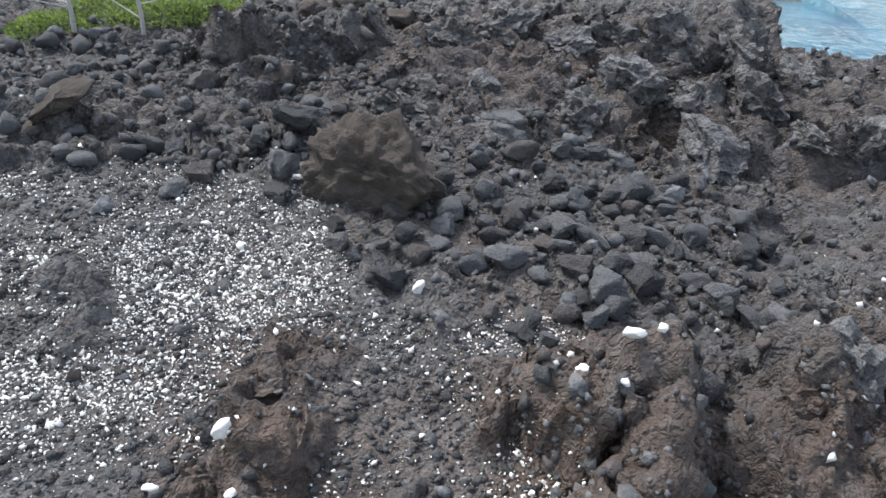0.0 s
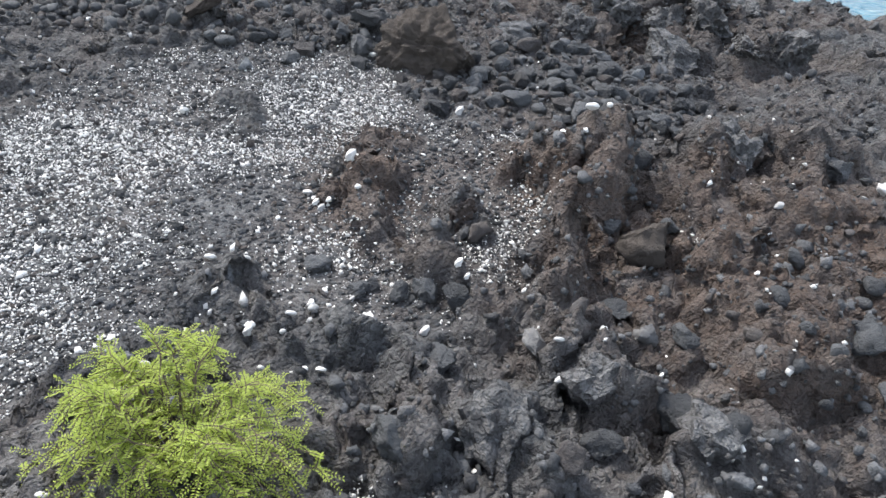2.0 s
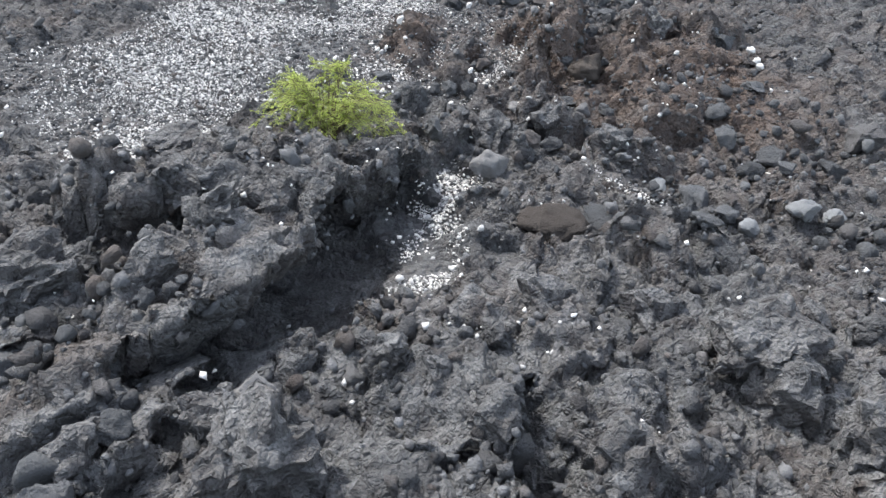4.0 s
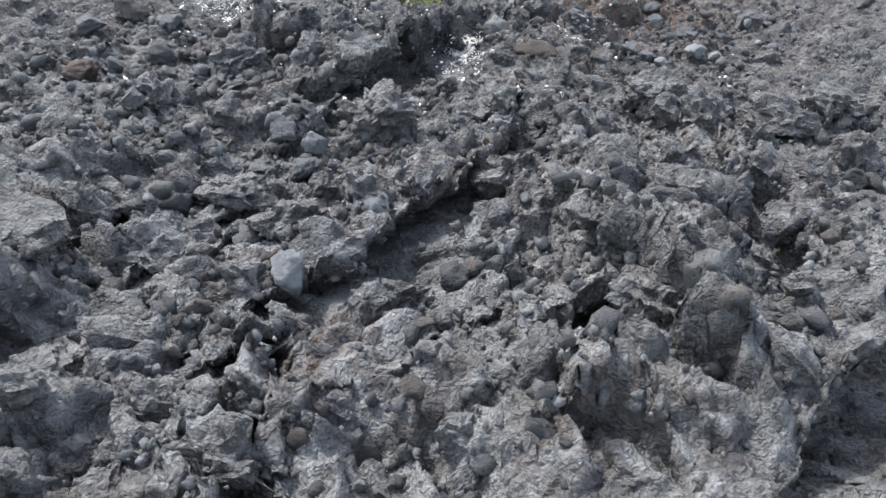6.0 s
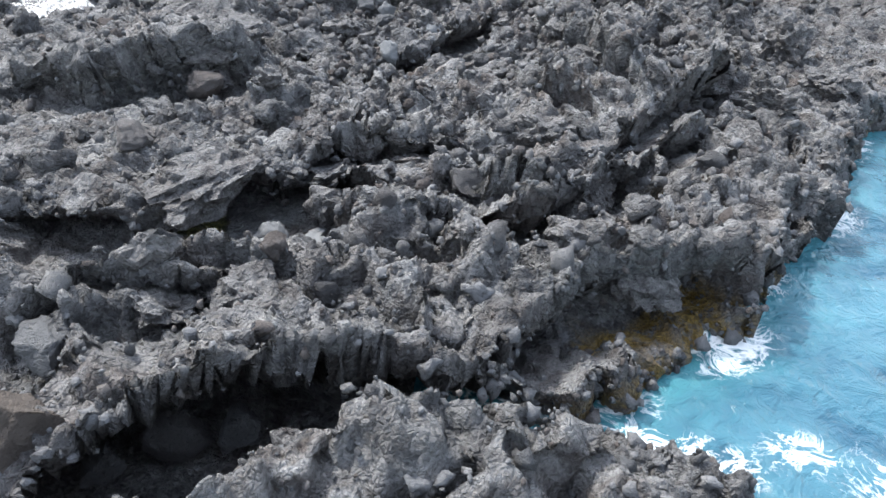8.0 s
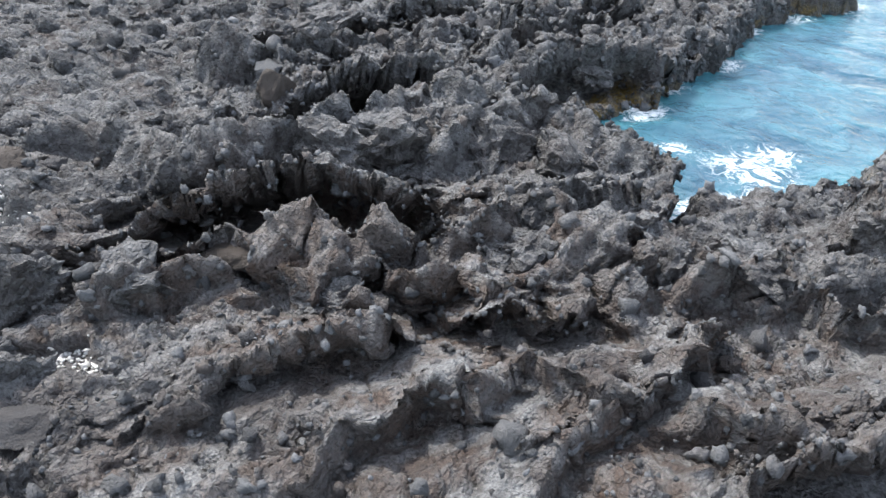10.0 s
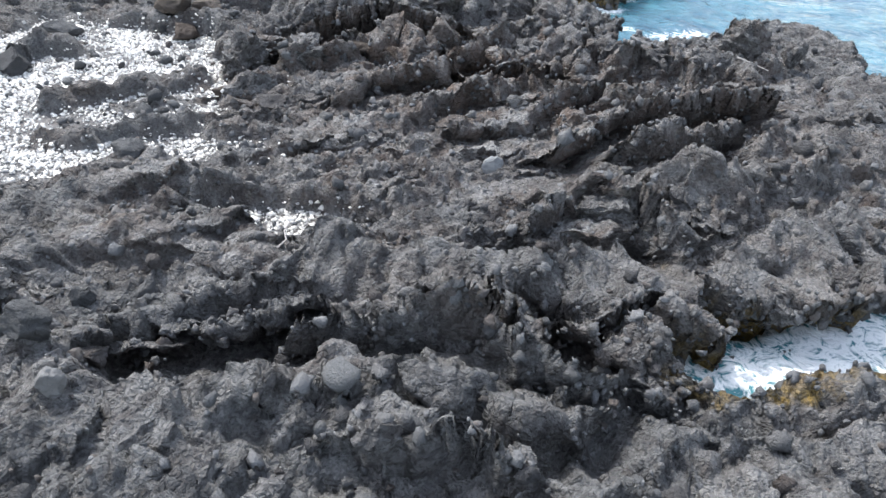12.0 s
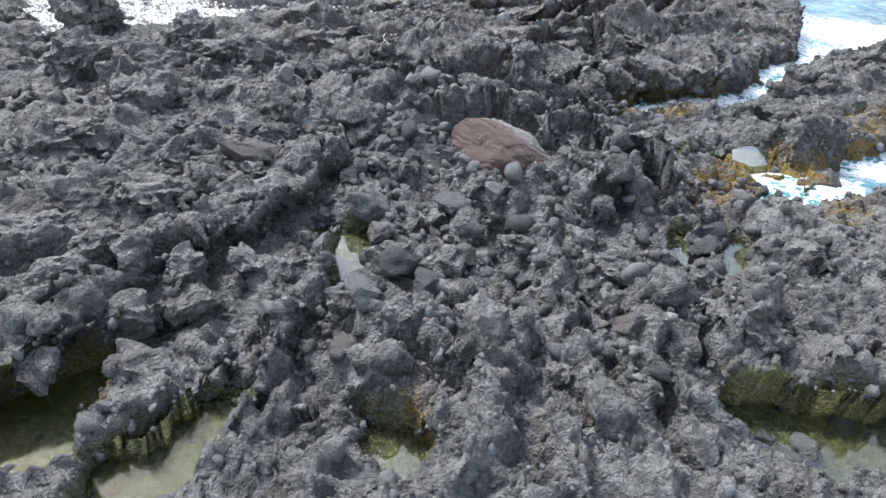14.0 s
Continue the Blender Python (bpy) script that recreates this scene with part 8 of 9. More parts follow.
# among the rock pools
boulder(-3.53, -37.47, 0.32, 0.29, 0.21, 67, "g", 2, 0.15)
boulder(-3.28, -37.51, 0.25, 0.25, 0.16, 134, "g", 3, 0.15)
boulder(-2.97, -37.53, 0.22, 0.18, 0.14, 21, "g", 4, 0.15)
boulder(-2.82, -37.78, 0.40, 0.36, 0.26, 88, "g", 5, 0.15)
boulder(-3.21, -37.97, 0.37, 0.37, 0.24, 155, "g", 6, 0.15)
boulder(-2.81, -38.28, 0.47, 0.38, 0.31, 42, "g", 7, 0.15)
boulder(-2.29, -37.91, 0.36, 0.33, 0.24, 109, "g", 8, 0.15)
boulder(-2.2, -37.39, 0.29, 0.29, 0.19, 176, "g", 0, 0.15)
boulder(-3.35, -38.25, 0.36, 0.29, 0.23, 63, "g", 1, 0.15)
boulder(-2.27, -38.52, 0.40, 0.36, 0.26, 130, "g", 2, 0.15)
boulder(-3.69, -36.71, 0.34, 0.27, 0.22, 84, "g", 3, 0.15)
boulder(-4.06, -37.33, 0.39, 0.35, 0.25, 151, "g", 4, 0.15)
boulder(-2.56, -37.47, 0.25, 0.25, 0.16, 38, "g", 5, 0.15)
boulder(-2.73, -37.24, 0.29, 0.23, 0.19, 105, "g", 6, 0.15)
boulder(-3.91, -37.63, 0.25, 0.23, 0.16, 172, "g", 7, 0.15)
boulder(-3.09, -37.27, 0.32, 0.32, 0.16, 59, "g", 8, 0.15)
boulder(-2.14, -36.99, 0.33, 0.26, 0.21, 126, "g", 0, 0.15)
boulder(-1.65, -37.94, 0.30, 0.30, 0.20, 80, "g", 1, 0.15)
boulder(-4.62, -38.13, 0.18, 0.16, 0.12, 34, "g", 2, 0.15)
boulder(-4.76, -38.27, 0.24, 0.24, 0.16, 101, "g", 3, 0.15)
boulder(0.67, -37.83, 0.59, 0.47, 0.21, 0, "b", 4, 0.3)
boulder(-4.78, -39.03, 0.94, 0.75, 0.42, 0, "g", 5, 0.2)
boulder(-2.76, -39.67, 0.76, 0.69, 0.46, 67, "g", 6, 0.2)
boulder(-2.58, -42.98, 0.51, 0.51, 0.33, 134, "g", 7, 0.2)
boulder(-2.15, -41.21, 0.75, 0.60, 0.45, 21, "g", 8, 0.2)
boulder(-3.65, -42.52, 0.39, 0.35, 0.26, 88, "g", 0, 0.2)
boulder(-1.76, -41.62, 0.45, 0.45, 0.23, 155, "g", 1, 0.2)
boulder(-0.46, -40.62, 0.28, 0.22, 0.18, 42, "g", 2, 0.2)
boulder(-0.44, -41.13, 0.27, 0.24, 0.17, 109, "g", 3, 0.2)
boulder(0.76, -40.72, 0.39, 0.39, 0.26, 176, "g", 4, 0.2)
boulder(0.65, -41.6, 0.44, 0.35, 0.29, 63, "g", 5, 0.2)
boulder(0.78, -42.32, 0.41, 0.37, 0.29, 130, "g", 6, 0.2)
boulder(-2.51, -42.31, 0.50, 0.50, 0.25, 17, "g", 7, 0.2)
boulder(-3.49, -39.74, 0.36, 0.28, 0.23, 84, "g", 8, 0.2)
boulder(-3.18, -38.97, 0.38, 0.34, 0.24, 151, "g", 0, 0.2)
boulder(-2.54, -40.42, 0.42, 0.42, 0.27, 38, "g", 1, 0.2)
boulder(-1.51, -39.61, 0.53, 0.53, 0.26, 59, "g", 2, 0.2)
boulder(-0.82, -39.51, 0.44, 0.35, 0.29, 126, "g", 3, 0.2)
boulder(-1.3, -40.82, 0.40, 0.40, 0.26, 80, "g", 4, 0.2)
boulder(-2.15, -42.41, 0.35, 0.28, 0.23, 147, "g", 5, 0.2)
boulder(0.51, -40.22, 0.33, 0.29, 0.21, 34, "g", 6, 0.2)
boulder(2.66, -39.32, 0.61, 0.49, 0.43, 0, "d", 7, -0.2)
boulder(2.36, -43.31, 0.32, 0.29, 0.21, 67, "d", 8, -0.2)
boulder(2.79, -43.45, 0.38, 0.38, 0.25, 134, "d", 0, -0.2)
boulder(2.11, -42.38, 0.42, 0.38, 0.27, 88, "d", 1, -0.2)
boulder(3.47, -42.91, 0.40, 0.40, 0.16, 155, "d", 2, -0.2)
boulder(2.45, -39.82, 0.51, 0.40, 0.25, 42, "d", 3, -0.2)
boulder(1.95, -43.72, 0.28, 0.26, 0.18, 109, "d", 4, -0.2)
boulder(2.49, -43.6, 0.38, 0.38, 0.25, 176, "d", 5, -0.2)
boulder(-4.08, -42.61, 0.20, 0.16, 0.10, 0, "p", 6, 0)
boulder(-2.95, -40.9, 0.16, 0.15, 0.11, 67, "p", 7, 0)
# bleached lumps of coral
coral_lump(-1.54, 3.74, 0.15)
coral_lump(-1.93, 3.34, 0.10)
coral_lump(-1.76, 3.33, 0.09)
coral_lump(-1.84, 3.23, 0.10)
coral_lump(1.15, 4.39, 0.12)
coral_lump(1.49, 4.39, 0.14)
coral_lump(1.12, 4.76, 0.08)
coral_lump(1.29, 4.72, 0.06)
coral_lump(1.39, 4.03, 0.07)
coral_lump(2.17, 4.46, 0.05)
coral_lump(1.72, 4.49, 0.10)
coral_lump(-1.08, 8.98, 0.09)
coral_lump(-0.8, 8.77, 0.07)
coral_lump(-1.32, 7.72, 0.11)
coral_lump(-1.8, 7.9, 0.10)
coral_lump(-2.61, 6.87, 0.09)
coral_lump(1.05, 7.29, 0.08)
coral_lump(-0.22, 5.95, 0.14)
coral_lump(0.79, 3.74, 0.06)
coral_lump(-2.42, 1.91, 0.10)
coral_lump(-2.71, 1.68, 0.10)
coral_lump(-2.07, 3.55, 0.10)
coral_lump(-1.96, 3.42, 0.09)
coral_lump(-1.6, 1.38, 0.10)
coral_lump(-1.74, 1.08, 0.09)
coral_lump(-1.56, 1.1, 0.08)
coral_lump(-0.95, 1.04, 0.15)
coral_lump(-0.4, 1.13, 0.11)
coral_lump(-2.08, 0.74, 0.10)
coral_lump(0.87, 0.67, 0.08)
coral_lump(1.34, 1.02, 0.10)
coral_lump(-0.1, 1.89, 0.10)
coral_lump(0, 1.89, 0.07)
coral_lump(0.63, 1.81, 0.08)
coral_lump(3.16, 2.67, 0.07)
coral_lump(3.16, 2.12, 0.06)
coral_lump(-1.51, 1.67, 0.07)
coral_lump(-1.21, 1.59, 0.07)
coral_lump(-4.26, 5.39, 0.14)
coral_lump(-6.54, 6.41, 0.11)
coral_lump(-1.47, 0.37, 0.08)
coral_lump(-1.31, 0.38, 0.08)
coral_lump(3.9, 3.67, 0.12)
coral_lump(-1.4, 3.37, 0.09)
coral_lump(-2.95, 0.35, 0.08)
coral_lump(-1.74, 0.73, 0.07)
coral_lump(-0.24, 2.85, 0.08)
coral_lump(1.97, 0.87, 0.06)
coral_lump(-2.6, -2.78, 0.11)
coral_lump(-2.09, 0.84, 0.11)
coral_lump(-1.57, 1.31, 0.12)
coral_lump(-0.98, 1.16, 0.12)
coral_lump(0.88, 0.4, 0.08)
coral_lump(-3.94, -1.73, 0.08)
coral_lump(-2.81, -1.56, 0.07)
coral_lump(-0.55, -2.22, 0.11)
coral_lump(-0.42, -3.09, 0.09)
coral_lump(0.14, -3.1, 0.10)
coral_lump(-0.18, -3.44, 0.09)
coral_lump(-0.79, -3.7, 0.12)
coral_lump(2.31, -1.76, 0.11)
coral_lump(1.65, -0.77, 0.10)
coral_lump(5.65, 4.55, 0.18)
coral_lump(5.63, 4.08, 0.19)
coral_lump(5.52, 3.52, 0.15)

# the great brown boulder above the gravel
me = rock_mesh("big_boulder", 15, 6, 0.30, 6, BROWN_ROCK, 1.1)
big = new("big_boulder", me)
big.matrix_world = pose(-0.68, 7.95, 0.60, 6, 8, 24) @ Matrix.Diagonal((1.95, 1.75, 1.6, 1))
tagged(big, "massive rough brown lava boulder at the gravel's edge", "boulder")
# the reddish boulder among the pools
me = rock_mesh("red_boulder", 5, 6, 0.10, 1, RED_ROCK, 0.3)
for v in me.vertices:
    # two wandering cracks and the edge of the pale-painted flank
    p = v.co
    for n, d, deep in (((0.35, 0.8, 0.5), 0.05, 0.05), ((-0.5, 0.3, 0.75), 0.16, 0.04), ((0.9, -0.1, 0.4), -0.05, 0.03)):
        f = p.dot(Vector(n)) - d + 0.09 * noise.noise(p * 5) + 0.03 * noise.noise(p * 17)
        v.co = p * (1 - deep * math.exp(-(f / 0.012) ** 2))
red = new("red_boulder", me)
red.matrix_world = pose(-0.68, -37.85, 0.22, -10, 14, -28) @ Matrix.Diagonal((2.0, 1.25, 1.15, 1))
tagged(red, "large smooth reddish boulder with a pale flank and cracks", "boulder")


# ---- loose stuff ----
def scattered(name, variants, x, y, z, size, mat, rng, squash=(0.75, 1.0, 0.6), tilt=0.5):
    """Many small pieces joined into one mesh; variants are unit meshes."""
    verts, faces, start = [], [], 0
    pick = rng.integers(0, len(variants), len(x))
    for k, (pv, pf) in enumerate(variants):
        w = np.nonzero(pick == k)[0]
        if not len(w):
            continue
        n = len(w)
        a = rng.uniform(0, 2 * np.pi, n)
        b, c = rng.normal(0, tilt, n), rng.normal(0, tilt, n)
        s = size[w][:, None, None] * np.stack([rng.uniform(0.9, 1.3, n), rng.uniform(squash[0], squash[1], n), rng.uniform(squash[2] * 0.8, squash[2] * 1.3, n)], -1)[:, None, :]
        v = pv[None] * s
        v = np.stack([v[..., 0], v[..., 1] * np.cos(b)[:, None] - v[..., 2] * np.sin(b)[:, None], v[..., 1] * np.sin(b)[:, None] + v[..., 2] * np.cos(b)[:, None]], -1)
        v = np.stack([v[..., 0] * np.cos(c)[:, None] + v[..., 2] * np.sin(c)[:, None], v[..., 1], -v[..., 0] * np.sin(c)[:, None] + v[..., 2] * np.cos(c)[:, None]], -1)
        v = np.stack([v[..., 0] * np.cos(a)[:, None] - v[..., 1] * np.sin(a)[:, None], v[..., 0] * np.sin(a)[:, None] + v[..., 1] * np.cos(a)[:, None], v[..., 2]], -1)
        v += np.stack([x[w], y[w], z[w]], -1)[:, None, :]
        verts.append(v.reshape(-1, 3))
        faces.append((pf[None] + (np.arange(n) * len(pv))[:, None, None] + start).reshape(-1, 3))
        start += n * len(pv)
    verts, faces = np.concatenate(verts), np.concatenate(faces)
    me = bpy.data.meshes.new(name)
    me.vertices.add(len(verts))
    me.vertices.foreach_set("co", verts.astype(np.float32).ravel())
    me.loops.add(faces.size)
    me.loops.foreach_set("vertex_index", faces.astype(np.int32).ravel())
    me.polygons.add(len(faces))
    me.polygons.foreach_set("loop_start", (np.arange(len(faces)) * 3).astype(np.int32))
    me.materials.append(mat)
    me.update(calc_edges=True)
    return new(name, me)


def mesh_arrays(me):
    v, f = np.zeros(len(me.vertices) * 3), np.zeros(len(me.polygons) * 3, np.int32)
    me.vertices.foreach_get("co", v)
    me.polygons.foreach_get("vertices", f)
    return v.reshape(-1, 3), f.reshape(-1, 3)


def unit(seed, level, lump, cuts):
    me = rock_mesh("unit", seed, level, lump, cuts, STONES)
    arrays = mesh_arrays(me)
    bpy.data.meshes.remove(me)
    return arrays


def splinter(seed):
    """An eight-sided chip."""
    rnd = random.Random(seed)
    v = np.array([(1, 0, 0), (-1, 0, 0), (0, 1, 0), (0, -1, 0), (0, 0, 1), (0, 0, -1)], float) * 0.55
    v += np.array([[rnd.uniform(-0.22, 0.22) for _ in range(3)] for _ in range(6)])
    f = np.array([(0, 2, 4), (2, 1, 4), (1, 3, 4), (3, 0, 4), (2, 0, 5), (1, 2, 5), (3, 1, 5), (0, 3, 5)])
    return v, f


CHIPS = [splinter(100 + k) for k in range(12)]
COBBLES = [unit(120 + k, 2, 0.2, 9) for k in range(8)]
CLODS = [unit(140 + k, 2, 0.75, 3) for k in range(8)]
SHARDS = [unit(160 + k, 1, 0.9, 2) for k in range(12)]
rng = np.random.default_rng(4)


def spread(n, x0, x1, y0, y1):
    return rng.uniform(x0, x1, n), rng.uniform(y0, y1, n)


# coral chips, thick in drifts
x, y = spread(640000, -11, 8, -5, 13)
drift = gradient_noise(x * 0.55, y * 0.55, 61) * 1.3 + 0.6 * gradient_noise(x * 1.7, y * 1.7, 62)
bright = 1.1 * np.exp(-((x + 1.9) / 1.5) ** 2 - ((y - 5.9) / 1.0) ** 2) + 0.9 * np.exp(-((x + 2.8) / 1.2) ** 2 - ((y - 4.4) / 0.5) ** 2) + 0.8 * np.exp(-((x + 5.0) / 1.5) ** 2 - ((y - 2.0) / 2.2) ** 2) + 0.6 * np.exp(-((x + 6.0) / 2) ** 2 - ((y - 4.0) / 1.2) ** 2) + 0.7 * np.exp(-((x - 0.0) / 0.9) ** 2 - ((y + 2.6) / 2.0) ** 2)
keep = rng.random(len(x)) < mask_at("coral", x, y) * np.clip(0.13 + 0.42 * drift + 0.8 * bright, 0.04, 1) * np.where(y < -0.5, 2.4, 0.75)
x, y = x[keep], y[keep]
chips = scattered("coral_chips", CHIPS, x, y, ground_at(x, y) + 0.008, np.clip(rng.lognormal(-3.93, 0.45, len(x)), 0.011, 0.09) * np.where(y < -0.5, 1.15, 1.0), CORAL, rng)
tagged(chips, "white coral chips strewn over dark gravel", "coral gravel", kind="stuff")
# a few chips that the sea threw up on the lava
x, y = spread(9000, -8, 7, -6, 9)
keep = rng.random(len(x)) < np.clip(0.08 + 0.5 * gradient_noise(x * 0.7, y * 0.7, 63), 0, 1) * (1 - np.clip((x - 1.5) / 7, 0, 1))
x, y = x[keep], y[keep]
chips = scattered("coral_chips", CHIPS, x, y, ground_at(x, y) + 0.01, np.clip(rng.lognormal(-3.0, 0.4, len(x)), 0.02, 0.14), CORAL, rng)
tagged(chips, "white coral chips scattered in the lava's cracks", "coral gravel", kind="stuff")
# wet pebbles of the bay, coloured white to stand for their sun glints
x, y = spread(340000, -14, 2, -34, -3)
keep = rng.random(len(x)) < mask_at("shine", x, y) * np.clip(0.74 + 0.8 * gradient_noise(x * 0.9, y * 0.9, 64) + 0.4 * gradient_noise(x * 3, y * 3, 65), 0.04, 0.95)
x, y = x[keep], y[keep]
pebbles = scattered("wet_pebbles", CHIPS, x, y, ground_at(x, y) + 0.012, np.clip(rng.lognormal(-3.0, 0.38, len(x)), 0.025, 0.14), GLINT_PEBBLE, rng)
tagged(pebbles, "wet pebbles painted white for their glints in a flat bed", "pebbles", kind="stuff")
# dark grit between the chips
x, y = spread(70000, -11, 6, -3, 13)
keep = rng.random(len(x)) < np.clip(mask_at("coral", x, y) + 0.1, 0, 1)
x, y = x[keep], y[keep]
grit_stones = scattered("dark_gravel", CHIPS, x, y, ground_at(x, y), np.clip(rng.lognormal(-3.05, 0.45, len(x)), 0.025, 0.2), STONES, rng)
tagged(grit_stones, "dark basalt gravel on the upper beach", "gravel", kind="stuff")

# cobbles of the storm beach
_g = gradient_noise


def beach(x, y):
    a = np.exp(-(((x - 1.9) / 2.6) ** 2 + ((y - 7.9) / 2.3) ** 2) ** 2)
    b = np.exp(-(((x + 5) / 4.5) ** 2 + ((y - 10.2) / 2.6) ** 2) ** 2)
    c = np.exp(-(((x + 2.6) / 1.6) ** 2 + ((y + 38.4) / 2.0) ** 2) ** 2) + 0.6 * np.exp(-(((x - 0.6) / 2.6) ** 2 + ((y + 40.5) / 2.0) ** 2) ** 2)
    d = 0.5 * np.exp(-(((x - 5) / 2.2) ** 2 + ((y - 0.0) / 2.4) ** 2) ** 2) + 0.5 * np.exp(-(((x + 5.5) / 2.5) ** 2 + ((y + 5.5) / 3.0) ** 2) ** 2)
    e = 0.10 * np.exp(-(((x + 8) / 3.5) ** 2 + ((y + 27) / 4) ** 2) ** 2)
    return np.clip(a + b + c + d + e, 0, 1)


x, y = spread(30000, -12, 8, -43, 13)
keep = rng.random(len(x)) < beach(x, y) * (1 - mask_at("coral", x, y) * 0.8) * (1 - mask_at("pool", x, y))
x, y = x[keep], y[keep]
size = np.clip(rng.lognormal(-1.9, 0.45, len(x)), 0.07, 0.46)
order = np.argsort(-size)
taken, cell = [], {}
for k in order:
    i, j = int(x[k] / 0.5 + 100), int(y[k] / 0.5 + 200)
    if all((x[k] - x[m]) ** 2 + (y[k] - y[m]) ** 2 > (0.31 * (size[k] + size[m])) ** 2 for a in (-1, 0, 1) for b in (-1, 0, 1) for m in cell.get((i + a, j + b), ())):
        cell.setdefault((i, j), []).append(k)
        taken.append(k)
taken = np.array(taken)
x, y, size = x[taken], y[taken], size[taken]
single = (np.hypot(x - 1.9, y - 6.5) < 3.2) & (size > 0.15)
single &= np.cumsum(single) <= 290
_cobble = [rock_mesh("cobblestone", 120 + k, 3, 0.16, 10, STONE) for k in range(10)]
for k in np.nonzero(single)[0]:
    ob = new("cobblestone", _cobble[k % 10])
    ob.matrix_world = pose(x[k], y[k], float(ground_at(x[k], y[k])) + 0.22 * size[k], (k * 13) % 50 - 25, (k * 29) % 50 - 25, (k * 71) % 360) @ Matrix.Diagonal((size[k] * (1.05 + 0.1 * (k % 5)), size[k] * (0.8 + 0.07 * (k % 4)), size[k] * (0.65 + 0.08 * (k % 3)), 1))
    tagged(ob, "rounded grey basalt cobble on the storm beach", "stone", "cobbles of the storm beach")
x, y, size = x[~single], y[~single], size[~single]
cobbles = scattered("beach_cobbles", COBBLES, x, y, ground_at(x, y) + 0.2 * size, size, STONES, rng, (0.75, 1.0, 0.7), 0.35)
tagged(cobbles, "grey and rusty basalt cobbles heaped on the shore", "stones", kind="stuff")

# blocks of clinker heaped between the crests
x, y = spread(26000, -10, 7, -46, -2)
heap = np.exp(-((y + 9) / 5.5) ** 2) * (1 - 0.5 * np.clip((x - 1) / 3, 0, 1)) + 0.5 * np.exp(-((y + 40) / 4.5) ** 2) * (1 - 0.7 * np.clip(x - 0.5, 0, 1)) + 0.3 * np.exp(-((y + 16.5) / 2.5) ** 2) + 0.12
heap = np.clip(heap * (0.45 + 1.1 * _g(x * 0.8, y * 0.8, 67)), 0, 1) * (ground_at(x, y) > -0.2) * (1 - 1.8 * np.clip(CALM[np.searchsorted(GY, y), np.searchsorted(GX, x)], 0, 0.5))
keep = rng.random(len(x)) < heap * (1 - mask_at("coral", x, y)) * (1 - mask_at("shine", x, y)) * (1 - np.clip(2 * mask_at("pool", x, y), 0, 1)) * (1 - np.clip(2 * mask_at("sea", x, y), 0, 1))
x, y = x[keep][:3000], y[keep][:3000]
size = np.clip(rng.lognormal(-2.0, 0.45, len(x)), 0.08, 0.40)
blocks = scattered("clinker_blocks", CLODS, x, y, ground_at(x, y) + 0.1 * size, size, LUMP, rng, (0.75, 1.0, 0.75), 0.6)
tagged(blocks, "knobbly grey clinker blocks heaped between the lava crests", "rubble", kind="stuff")

# the smaller crags of the rubbly stretches
x, y, z, size = np.array(_rest).T
crags = scattered("small_lava_crags", [mesh_arrays(me) for me in _small_blocks], x, y, z, size, LAVA, rng, (0.75, 1.0, 0.75), 0.35)
tagged(crags, "jagged grey clinker knobs crowding the lava shore", "lava crag", kind="stuff")

# clinker that crusts the steep faces
_slope = np.hypot(np.gradient(HEIGHT, axis=0) / np.maximum(np.gradient(GY)[:, None], 0.01), np.gradient(HEIGHT, axis=1) / np.maximum(np.gradient(GX)[None], 0.01))
_w = np.clip(_slope - 1.2, 0, 4) * np.gradient(GX)[None] * np.gradient(GY)[:, None] * (np.abs(XX) < 9) * (YY < 15) * (YY > -46) * (HEIGHT > SEA - 0.2) * (1 + 2.5 * (smoothed(MASK["sea"], 12) > 0.03))
_cum = np.cumsum(_w.ravel())
_k = np.searchsorted(_cum, rng.random(17000) * _cum[-1])
_part = rng.random(len(_k))
_next = np.minimum(_k + rng.choice([1, -1, len(GX), -len(GX)], len(_k)), XX.size - 1)
x, y, z = [a.ravel()[_k] * (1 - _part) + a.ravel()[_next] * _part for a in (XX + lean_x, YY + lean_y, HEIGHT)]
size = np.clip(rng.lognormal(-2.55, 0.45, len(x)), 0.05, 0.26)
for some, kinds in ((size > 0.14, CLODS), ((size <= 0.14) & (size > 0.075), SHARDS), (size <= 0.075, CHIPS)):
    cover = scattered("face_clinker", kinds, x[some], y[some], z[some], size[some], CLINKER, rng, (0.7, 1.0, 0.8), 1.0)
    tagged(cover, "jagged clinker crusting the steep lava faces", "rubble", kind="stuff")

# loose clinker over all the bare lava
x, y = spread(62000, -9, 9, -45.5, 15)
keep = (rng.random(len(x)) < np.clip(0.40 + 0.9 * _g(x * 0.6, y * 0.6, 66) - 0.25 * np.clip(np.abs(x) / 9, 0, 1), 0.05, 1) * (1 - mask_at("coral", x, y)) * (1 - mask_at("shine", x, y)) * (1 - 0.9 * mask_at("pool", x, y)) * (1 - mask_at("sea", x, y)))
x, y = x[keep], y[keep]
size = np.clip(rng.lognormal(-2.85, 0.5, len(x)), 0.03, 0.30)
for some, kinds in ((size > 0.13, CLODS), ((size <= 0.13) & (size > 0.06), SHARDS), (size <= 0.06, CHIPS)):
    rubble = scattered("lava_rubble", kinds, x[some], y[some], ground_at(x[some], y[some]) + 0.12 * size[some], size[some], CLINKER, rng, (0.7, 1.0, 0.8), 0.8)
    tagged(rubble, "sharp loose clinker rubble on the lava", "rubble", kind="stuff")


